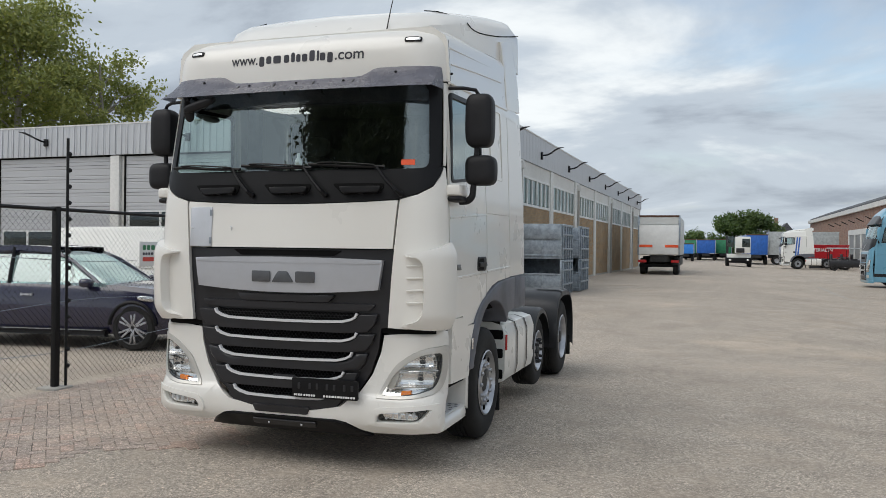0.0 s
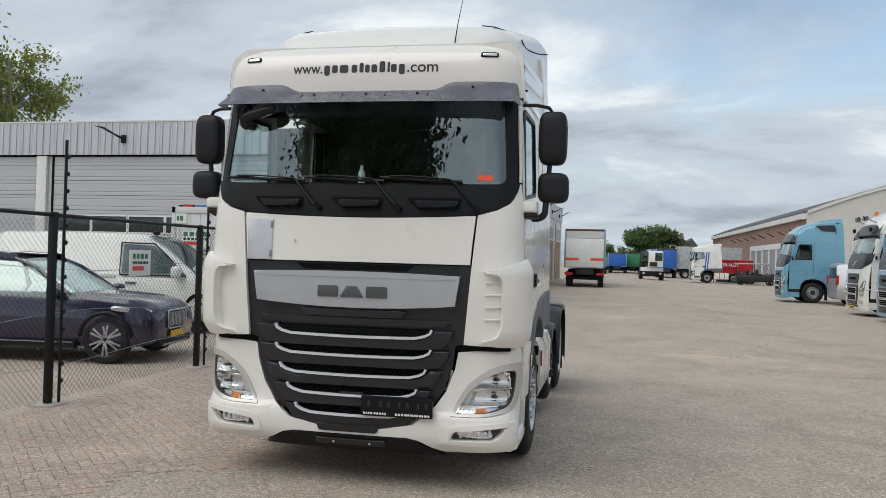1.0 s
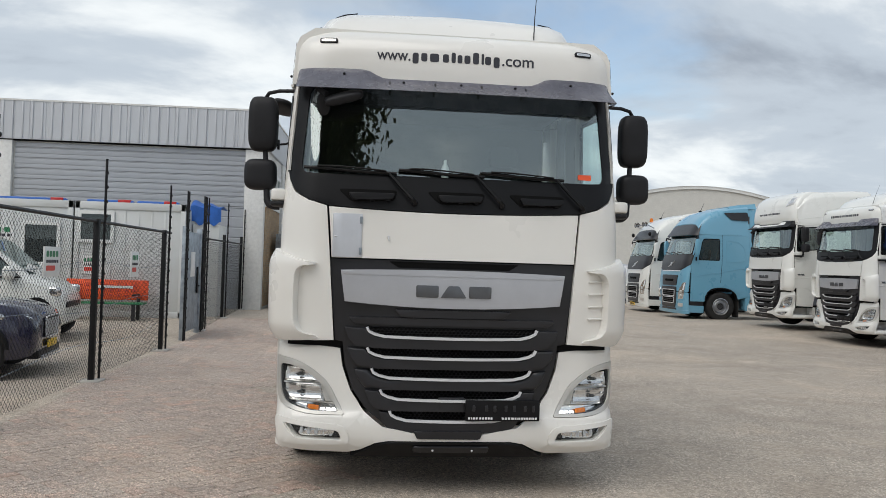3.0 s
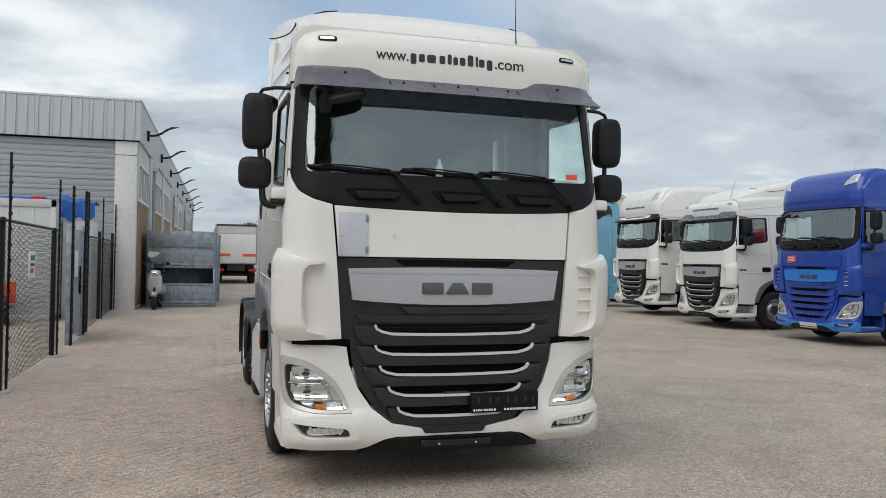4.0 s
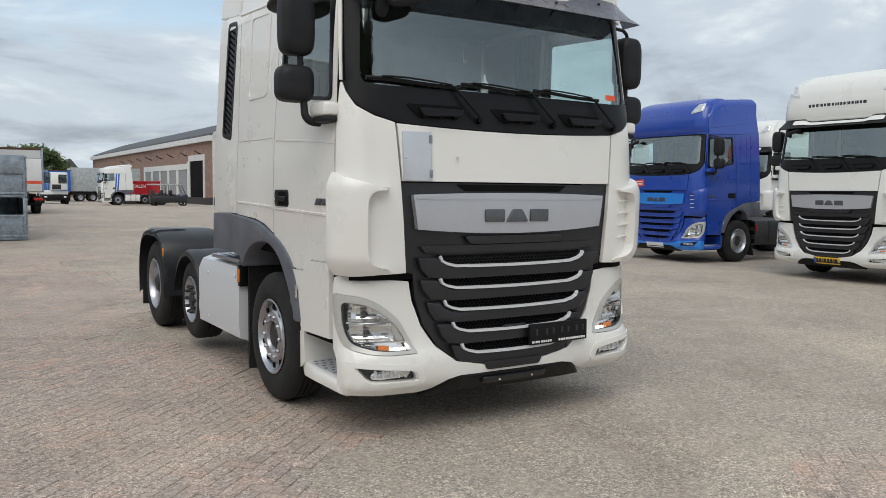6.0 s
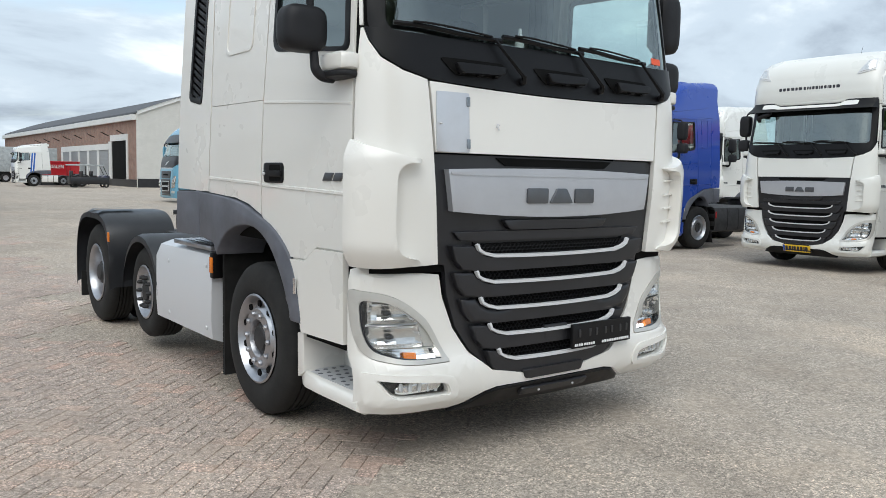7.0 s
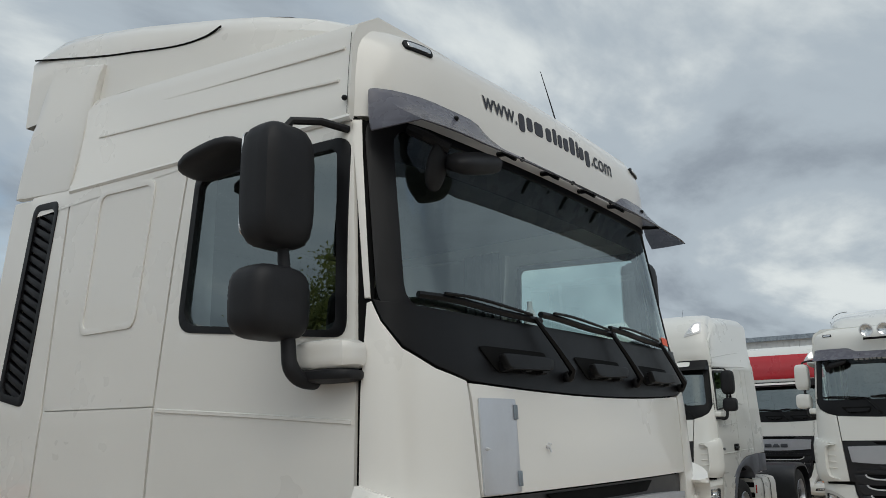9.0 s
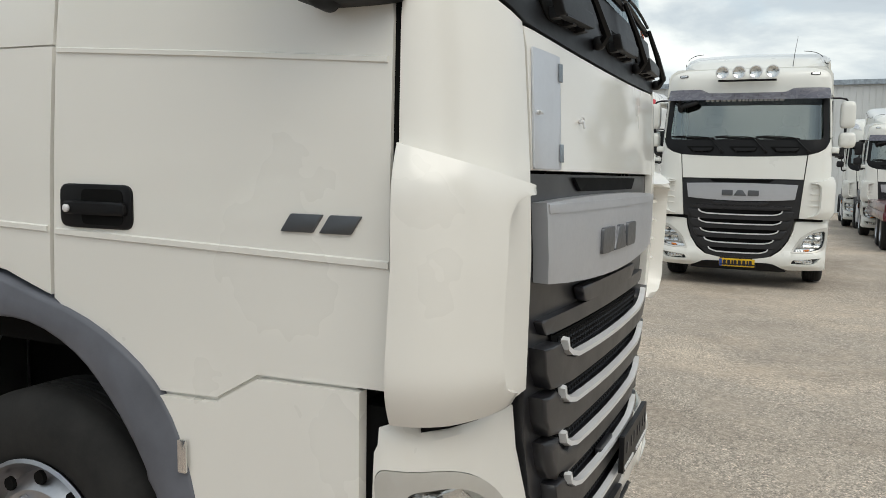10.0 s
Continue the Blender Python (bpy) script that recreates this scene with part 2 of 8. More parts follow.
def brickwork(name, c1, c2, mortar, w=0.22, h=0.065, axis=1, vary=0.25):
    """Brick courses for walls too far off to show single bricks."""
    n = Nodes(name)
    g = n.node("ShaderNodeNewGeometry")
    s = n.node("ShaderNodeSeparateXYZ")
    n.link(g.outputs["Position"], s.inputs[0])
    cb = n.node("ShaderNodeCombineXYZ")
    n.link(s.outputs[axis], cb.inputs[0])
    n.link(s.outputs[2], cb.inputs[1])
    b = n.node("ShaderNodeTexBrick")
    n.link(cb.outputs[0], b.inputs["Vector"])
    b.inputs["Color1"].default_value, b.inputs["Color2"].default_value, b.inputs["Mortar"].default_value = (*c1, 1), (*c2, 1), (*mortar, 1)
    b.inputs["Scale"].default_value = 1.0
    b.inputs["Brick Width"].default_value, b.inputs["Row Height"].default_value = w, h
    b.inputs["Mortar Size"].default_value = 0.008
    v = n.ramp(n.noise(1.3, 6, 0.7, g.outputs["Position"]), [(0.3, 1 - vary * 1.2), (0.7, 1 + vary * 0.8)])
    n.set("Base Color", n.mix(1.0, b.outputs["Color"], v, "MULTIPLY"))
    n.set("Roughness", 0.9)
    n.bump(b.outputs["Fac"], -0.5, 0.008)
    return n.mat


def leaf_mat(name, c, thin=0.3):
    n = Nodes(name)
    g = n.node("ShaderNodeNewGeometry")
    r = g.outputs["Random Per Island"]
    n.set("Base Color", n.ramp(r, [(0.0, tone(c, 0.55)), (0.5, c), (1.0, (c[0] * 1.6, c[1] * 1.35, c[2] * 1.1))]))
    n.set("Roughness", 0.6)
    n.set("Subsurface Weight", 0.0)
    tl = n.node("ShaderNodeBsdfTranslucent")
    tl.inputs[0].default_value = (c[0] * 1.6, c[1] * 1.6, c[2] * 0.8, 1)
    ms = n.node("ShaderNodeMixShader")
    ms.inputs[0].default_value = thin
    n.link(n.bsdf.outputs[0], ms.inputs[1])
    n.link(tl.outputs[0], ms.inputs[2])
    n.link(ms.outputs[0], n.out.inputs[0])
    return n.mat


def glow(name, c, strength):
    n = Nodes(name)
    n.set("Base Color", c)
    n.set("Emission Color", c)
    n.set("Emission Strength", strength)
    return n.mat


M = {
    "white": painted("white_paint", (0.78, 0.78, 0.745)),
    "cream": painted("cream_white_paint", (0.805, 0.785, 0.74), dirt=0.03),
    "blue": painted("royal_blue_paint", (0.008, 0.055, 0.36), dirt=0.05),
    "sky_blue": painted("bright_blue_paint", (0.02, 0.22, 0.70), dirt=0.05),
    "light_blue": painted("light_blue_metallic_paint", (0.145, 0.36, 0.50), dirt=0.08),
    "navy": painted("dark_blue_car_paint", (0.014, 0.014, 0.045), rough=0.18, coat=1.0, dirt=0.05),
    "red": painted("red_paint", (0.52, 0.02, 0.03)),
    "maroon": painted("maroon_paint", (0.10, 0.012, 0.02)),
    "yellow": painted("yellow_paint", (0.80, 0.55, 0.02)),
    "orange": plastic("orange_plastic", (0.82, 0.10, 0.03), 0.5),
    "green": plastic("green_plastic", (0.03, 0.22, 0.10), 0.5),
    "grey_fender": plastic("grey_fender_plastic", (0.115, 0.122, 0.145), 0.5),
    "black": plastic("black_plastic", (0.005, 0.005, 0.006), 0.42, grain=220.0, strength=0.06, spec=0.25),
    "mudguard": plastic("black_mudguard_plastic", (0.017, 0.018, 0.021), 0.42, grain=220.0, strength=0.06, spec=0.5),
    "grille_black": plastic("anthracite_grille_plastic", (0.017, 0.017, 0.020), 0.36, grain=220.0, strength=0.06, spec=0.5),
    # near black; also laid in gaps, slots and holes in place of shade
    "dark": plastic("dark_underbody_and_gap_shade", (0.006, 0.006, 0.006), 0.8, spec=0.1),
    "mirror_grey": plastic("mirror_housing_plastic", (0.013, 0.013, 0.015), 0.55, spec=0.3),
    "silver": metal("brushed_silver_panel", (0.50, 0.51, 0.54), 0.38, metallic=0.5, vary=0.05, bump=0.0),
    "tank_paint": painted("pale_grey_tank_paint", (0.60, 0.61, 0.63), rough=0.4, coat=0.2),
    "hatch": metal("pale_zinc_hatch", (0.62, 0.64, 0.68), 0.42, vary=0.06, metallic=0.55, bump=0.0),
    "chrome": painted("satin_silver_strip", (0.66, 0.665, 0.68), rough=0.34, coat=0.4, dirt=0.02),
    "badge": metal("grey_badge_metal", (0.16, 0.165, 0.175), 0.4, vary=0.1),
    "alu": metal("cast_aluminium", (0.50, 0.51, 0.54), 0.36, vary=0.25),
    "steel": metal("galvanised_steel", (0.36, 0.41, 0.46), 0.5, scratch=18, vary=0.4, metallic=0.75),
    "steel_dark": metal("dark_chassis_steel", (0.05, 0.05, 0.052), 0.6, vary=0.4, metallic=0.4),
    "rust": plastic("rusty_iron", (0.10, 0.05, 0.03), 0.85),
    "rubber": rubber("tyre_rubber"),
    "glass": glazing("windscreen_glass", (0.85, 0.97, 0.94), 2.85),
    "side_glass": glazing("side_window_glass", (0.76, 0.90, 0.88), 2.75),
    "lamp_glass": glazing("lamp_cover_glass", (0.96, 0.97, 0.98), 1.5),
    "pane": glazing("window_pane_glass", (0.30, 0.35, 0.36), 1.8),
    "smoked": smoked("smoked_acrylic"),
    "reflector": metal("lamp_reflector", (0.84, 0.83, 0.81), 0.16, vary=0.2, metallic=0.9, bump=0.0),
    "lamp_satin": metal("satin_lamp_frame", (0.60, 0.585, 0.55), 0.42, vary=0.06, metallic=0.5, bump=0.0),
    "amber": plastic("amber_lens", (0.75, 0.20, 0.02), 0.25, vary=0.1),
    "red_lens": plastic("red_lens", (0.45, 0.02, 0.02), 0.25, vary=0.1),
    "plate_yellow": plastic("yellow_plate", (0.85, 0.55, 0.03), 0.4, vary=0.05),
    "plate_blue": plastic("blue_plate_band", (0.03, 0.10, 0.45), 0.4, vary=0.05),
    "ink": plastic("dark_lettering_film", (0.03, 0.03, 0.04), 0.5, vary=0.1),
    "white_film": plastic("white_lettering_film", (0.78, 0.78, 0.78), 0.5, vary=0.05),
    "sign_white": plastic("white_sign_board", (0.74, 0.75, 0.74), 0.45, vary=0.06),
    "sign_red": plastic("red_sign_film", (0.62, 0.07, 0.05), 0.5, vary=0.06),
    "sign_green": plastic("green_sign_film", (0.03, 0.20, 0.09), 0.5, vary=0.06),
    "trim_grey": plastic("interior_grey_trim", (0.075, 0.075, 0.078), 0.8),
    "trim_dark": plastic("interior_dark_trim", (0.035, 0.035, 0.038), 0.8),
    "curtain": plastic("grey_curtain_cloth", (0.20, 0.205, 0.22), 0.95, 60, 0.4),
    "led": glow("daylight_led", (1.0, 1.0, 1.0), 3.0),
    "ground": ground_mat(),
    "paver": paver_mat(),
    "joint": joint_mat(),
    "siding": ribbed("grey_horizontal_cladding", (0.37, 0.39, 0.42), 0.30, 2),
    "fascia": ribbed("light_grey_fascia_sheet", (0.52, 0.54, 0.57), 0.45, 0, dirt=0.12),
    "fascia_side": ribbed("light_grey_side_sheet", (0.52, 0.54, 0.57), 0.45, 1, dirt=0.12),
    "shutter": ribbed("grey_roller_shutter", (0.47, 0.48, 0.50), 0.25, 2, dirt=0.12),
    "shutter_far": ribbed("grey_slat_shutter", (0.30, 0.31, 0.32), 0.14, 2),
    "roofing": render_wall("dark_bitumen_roofing", (0.10, 0.105, 0.115), 8),
    "white_wall": render_wall("white_painted_concrete", (0.70, 0.70, 0.68), 12, 0.2, 0.1),
    "brick_brown": brickwork("golden_brown_brick_wall", (0.30, 0.19, 0.10), (0.42, 0.28, 0.15), (0.30, 0.26, 0.20)),
    "brick_far": brickwork("reddish_brown_brick_wall", (0.27, 0.15, 0.11), (0.33, 0.19, 0.14), (0.30, 0.25, 0.22)),
    "white_brick": brickwork("white_painted_brick", (0.60, 0.59, 0.55), (0.63, 0.62, 0.58), (0.56, 0.55, 0.52), axis=0, vary=0.05),
    "corrugated": ribbed("white_corrugated_sheet", (0.62, 0.64, 0.65), 0.3, 1, dirt=0.15),
    "container": painted("off_white_container_paint", (0.60, 0.62, 0.62), rough=0.45, coat=0.1, dirt=0.3),
    "tarp": plastic("blue_tarpaulin", (0.02, 0.12, 0.45), 0.5, 20, 0.3),
    "tarp_grey": plastic("grey_tarpaulin", (0.36, 0.39, 0.40), 0.55, 6, 0.3),
    "leaf": leaf_mat("birch_leaves", (0.21, 0.245, 0.085)),
    "leaf_dark": leaf_mat("dark_tree_leaves", (0.045, 0.085, 0.022)),
    # leaf colour darkened to stand for a crown against bright sky
    "leaf_backlit": leaf_mat("deep_shaded_leaves", (0.040, 0.052, 0.026), 0.05),
    # paler green carries the haze of distance in the leaf colour
    "leaf_far": leaf_mat("hazy_green_leaves", (0.085, 0.14, 0.05)),
    "bark": render_wall("birch_bark", (0.30, 0.28, 0.25), 9, 0.6),
    "wire": plastic("black_coated_wire", (0.006, 0.006, 0.007), 0.5, spec=0.3),
    "faded_paint": render_wall("worn_line_paint", (0.40, 0.38, 0.35), 30, dirt=0.5),
    "concrete": render_wall("kerb_concrete", (0.42, 0.40, 0.37), 18),
}


# ---- mesh tools ----
def finish(bm, name, material, parent=None, label="", smooth=35):
    """Links a bmesh as one mesh object."""
    me = bpy.data.meshes.new(name)
    bm.to_mesh(me)
    bm.free()
    me.materials.append(M[material] if isinstance(material, str) else material)
    if smooth:
        me.shade_smooth()
        me.set_sharp_from_angle(angle=radians(smooth))
    ob = new(name, me)
    if parent is not None:
        ob.parent = parent
    if label:
        ob["label"] = label
    return ob


def part(name, bm, material, parent, label="", smooth=35):
    return finish(bm, name, material, parent, label, smooth)


def thing(name, label, category, m=None, group="", kind=""):
    ob = new(name)
    ob.empty_display_size = 0.2
    if m is not None:
        ob.matrix_world = m
    return tagged(ob, label, category, group, kind)


def rounded(pts, r, n=4):
    """A closed outline with its corners rounded; r is one radius or one for each corner."""
    out = []
    k = len(pts)
    for i in range(k):
        p0, p, p1 = Vector(pts[i - 1]), Vector(pts[i]), Vector(pts[(i + 1) % k])
        ri = r[i] if isinstance(r, (list, tuple)) else r
        a, b = p0 - p, p1 - p
        ri = min(ri, a.length * 0.48, b.length * 0.48)
        if ri < 1e-4:
            out.append((p.x, p.y))
            continue
        s, e = p + a.normalized() * ri, p + b.normalized() * ri
        for j in range(n + 1):
            f = j / n
            q = s * (1 - f) ** 2 + p * 2 * f * (1 - f) + e * f * f
            out.append((q.x, q.y))
    return out


def flowing(pts, n=4):
    """A smooth open line through points (Catmull-Rom)."""
    P = [Vector(p) for p in pts]
    out = []
    for i in range(len(P) - 1):
        a, b, c, d = P[max(i - 1, 0)], P[i], P[i + 1], P[min(i + 2, len(P) - 1)]
        for k in range(n):
            f = k / n
            q = 0.5 * (2 * b + (c - a) * f + (2 * a - 5 * b + 4 * c - d) * f * f + (3 * b - a - 3 * c + d) * f ** 3)
            out.append((q.x, q.y))
    out.append((P[-1].x, P[-1].y))
    return out


def rect(a0, b0, a1, b1, r=0.0, n=4):
    pts = [(a0, b0), (a1, b0), (a1, b1), (a0, b1)]
    return rounded(pts, r, n) if r else pts


def mirrored(pts):
    return [(-a, b) for a, b in reversed(pts)]


def cut(bm, step, axis):
    lo = min(v.co[axis] for v in bm.verts)
    hi = max(v.co[axis] for v in bm.verts)
    no = [0, 0, 0]
    no[axis] = 1
    c = math.ceil(lo / step + 0.01) * step
    while c < hi - step * 0.01:
        co = [0, 0, 0]
        co[axis] = c
        bmesh.ops.bisect_plane(bm, geom=bm.verts[:] + bm.edges[:] + bm.faces[:], dist=1e-5, plane_co=co, plane_no=no)
        c += step


def plate(outline, depth=0.03, bevel=0.006, step=0.12, holes=(), d=0.0, back=False, seg=2):
    """A flat slab in (a, b, d): a filled outline with a rounded rim that goes back by depth. Cut by a grid, to be bent afterwards."""
    bm = bmesh.new()
    if holes:
        edges = []
        for loop in (outline, *holes):
            vs = [bm.verts.new((a, b, 0)) for a, b in loop]
            edges += [bm.edges.new((vs[i - 1], vs[i])) for i in range(len(vs))]
        bmesh.ops.triangle_fill(bm, use_beauty=True, use_dissolve=False, edges=edges, normal=(0, 0, 1))
    else:
        bm.faces.new([bm.verts.new((a, b, 0)) for a, b in outline])
    if step:
        for axis in (0, 1):
            s = step[axis] if isinstance(step, tuple) else step
            if s:
                cut(bm, s, axis)
    rim = [e for e in bm.edges if e.is_boundary]
    if depth:
        r = bmesh.ops.extrude_edge_only(bm, edges=rim)
        low = [v for v in r["geom"] if isinstance(v, bmesh.types.BMVert)]
        for v in low:
            v.co.z = -depth
        if bevel:
            bmesh.ops.bevel(bm, geom=rim, offset=bevel, segments=seg, profile=0.5, affect="EDGES", clamp_overlap=True)
        if back:
            edges = [e for e in bm.edges if e.is_boundary]
            bmesh.ops.holes_fill(bm, edges=edges, sides=0)
    for v in bm.verts:
        v.co.z += d
    bmesh.ops.recalc_face_normals(bm, faces=bm.faces[:])
    return bm


def bent(bm, fn):
    for v in bm.verts:
        v.co = fn(v.co.x, v.co.y, v.co.z)
    bmesh.ops.recalc_face_normals(bm, faces=bm.faces[:])
    return bm


def moved(bm, m):
    bm.transform(m)
    return bm


def joined(*bms):
    """Pieces of one part in one bmesh."""
    out = bms[0]
    for b in bms[1:]:
        me = bpy.data.meshes.new("tmp")
        b.to_mesh(me)
        b.free()
        out.from_mesh(me)
        bpy.data.meshes.remove(me)
    return out


def box(x0, y0, z0, x1, y1, z1, bevel=0.0, seg=2):
    bm = bmesh.new()
    bmesh.ops.create_cube(bm, size=1.0)
    for v in bm.verts:
        v.co = Vector((x0 + (v.co.x + 0.5) * (x1 - x0), y0 + (v.co.y + 0.5) * (y1 - y0), z0 + (v.co.z + 0.5) * (z1 - z0)))
    if bevel:
        bmesh.ops.bevel(bm, geom=bm.edges[:], offset=bevel, segments=seg, profile=0.5, affect="EDGES", clamp_overlap=True)
    return bm


def blob(cx, cy, cz, sx, sy, sz, power=3.5, n=16, rings=10):
    """A rounded box: a superellipsoid with half sizes sx, sy, sz."""
    bm = bmesh.new()
    bmesh.ops.create_uvsphere(bm, u_segments=n * 2, v_segments=rings * 2, radius=1.0)
    for v in bm.verts:
        c = v.co
        k = (abs(c.x) ** power + abs(c.y) ** power + abs(c.z) ** power) ** (-1 / power)
        v.co = Vector((cx + c.x * k * sx, cy + c.y * k * sy, cz + c.z * k * sz))
    return bm


def tube(path, radius, sides=8, closed=False, flat=1.0, caps=True):
    """A round bar along a path; flat squeezes it in z."""
    bm = bmesh.new()
    pts = [Vector(p) for p in path]
    n = len(pts)
    rings = []
    prev = None
    for i, p in enumerate(pts):
        a = pts[i - 1] if (i or closed) else p
        b = pts[(i + 1) % n] if (i < n - 1 or closed) else p
        t = (b - a).normalized()
        if prev is None:
            up = Vector((0, 0, 1)) if abs(t.z) < 0.9 else Vector((1, 0, 0))
            side = t.cross(up).normalized()
        else:
            side = (prev - t * prev.dot(t)).normalized()
        prev = side
        up = side.cross(t)
        r = radius[i] if isinstance(radius, (list, tuple)) else radius
        rings.append([bm.verts.new(p + side * math.cos(k * 2 * math.pi / sides) * r + up * math.sin(k * 2 * math.pi / sides) * r * flat) for k in range(sides)])
    for i in range(n if closed else n - 1):
        A, B = rings[i], rings[(i + 1) % n]
        for k in range(sides):
            bm.faces.new((A[k], A[(k + 1) % sides], B[(k + 1) % sides], B[k]))
    if caps and not closed:
        bm.faces.new(rings[0][::-1])
        bm.faces.new(rings[-1])
    bmesh.ops.recalc_face_normals(bm, faces=bm.faces[:])
    return bm


def spun(profile, steps=40, axis="x", closed=False):
    """A turned body: profile points (along the axis, radius)."""
    bm = bmesh.new()
    rings = []
    for k in range(steps):
        a = 2 * math.pi * k / steps
        c, s = math.cos(a), math.sin(a)
        rings.append([bm.verts.new((u, r * c, r * s) if axis == "x" else (r * c, r * s, u)) for u, r in profile])
    m = len(profile)
    for k in range(steps):
        A, B = rings[k], rings[(k + 1) % steps]
        for i in range(m if closed else m - 1):
            j = (i + 1) % m
            try:
                bm.faces.new((A[i], A[j], B[j], B[i]))
            except ValueError:
                pass
    bmesh.ops.remove_doubles(bm, verts=bm.verts[:], dist=1e-5)
    bmesh.ops.recalc_face_normals(bm, faces=bm.faces[:])
    return bm


def loft(sections, cap=True):
    """A skin over open or closed rows of points of equal length."""
    bm = bmesh.new()
    rows = [[bm.verts.new(p) for p in s] for s in sections]
    for A, B in zip(rows, rows[1:]):
        for i in range(len(A) - 1):
            bm.faces.new((A[i], A[i + 1], B[i + 1], B[i]))
    if cap:
        for r in (rows[0], rows[-1]):
            try:
                bm.faces.new(r)
            except ValueError:
                pass
    bmesh.ops.recalc_face_normals(bm, faces=bm.faces[:])
    return bm


def lerp(table, v):
    return float(np.interp(v, [p[0] for p in table], [p[1] for p in table]))


def faced(bm, way):
    """Turns the faces of an open sheet towards a way."""
    for f in bm.faces:
        f.normal_update()
        if f.normal.dot(Vector(way)) < 0:
            f.normal_flip()
    return bm


def bars_sign(parent, face, x0, z0, w, h, rows):
    """Plain coloured bars in place of a sign's wording. face(a, b, d) places them; rows: (height from below 0..1, height, colour, lengths)."""
    for f, hh, material, widths in rows:
        letter_bars(parent, "lettering", x0, x0 + w, z0 + f * h, hh * h, face, material, widths, 0.004)


# ---- ground ----
def level(x, y):
    """The yard climbs a little towards the warehouse, and swells under the parked row."""
    k = max(0.0, min(1.0, (y - 8.0) / 10.0))
    f = max(0.0, min(1.0, (9.0 - x) / 6.0))
    swell = 0.16 * math.exp(-((y - 16.7) / 2.6) ** 2 - ((x - 13.5) / 4.5) ** 2)
    return 0.18 * k * k * (3 - 2 * k) * f * f * (3 - 2 * f) + swell


def terrain(xs, ys, z, name, material, parent=None, label=""):
    bm = bmesh.new()
    rows = [[bm.verts.new((x, y, z + level(x, y))) for x in xs] for y in ys]
    for A, B in zip(rows, rows[1:]):
        for k in range(len(xs) - 1):
            bm.faces.new((A[k], A[k + 1], B[k + 1], B[k]))
    return finish(bm, name, material, parent, label, 60)


GROUND = tagged(terrain([-900, -300, -100, -40, -20, -10, -6, -4, 0] + [3 + 0.6 * k for k in range(11)] + [10, 11, 12, 13, 14, 15.5, 17, 20, 25, 60, 200, 900], [-900, -200, -60, -20, -5, 0, 5, 8] + [8.5 + 0.5 * k for k in range(20)] + [25, 40, 80, 160, 400, 1500], -0.008, "ground", "ground"), "worn grey-brown paved yard with sandy patches", "ground", kind="structure")


def painted_line():
    bm = bmesh.new()
    rng = random.Random(5)
    for k in range(34):
        y = 14.2 + k * 0.62
        x = 7.85 + 0.08 * math.sin(y * 0.4)
        w0, w1 = rng.uniform(0.03, 0.07), rng.uniform(0.03, 0.07)
        if rng.random() < 0.22:
            continue
        z = level(x, y) - 0.003
        bm.faces.new([bm.verts.new(p) for p in ((x - w0, y, z), (x + w0, y, z), (x + w1, y + rng.uniform(0.45, 0.62), z), (x - w1, y + rng.uniform(0.45, 0.62), z))])
    part("painted_line", bm, "faded_paint", GROUND, "worn off-white parking line")


painted_line()


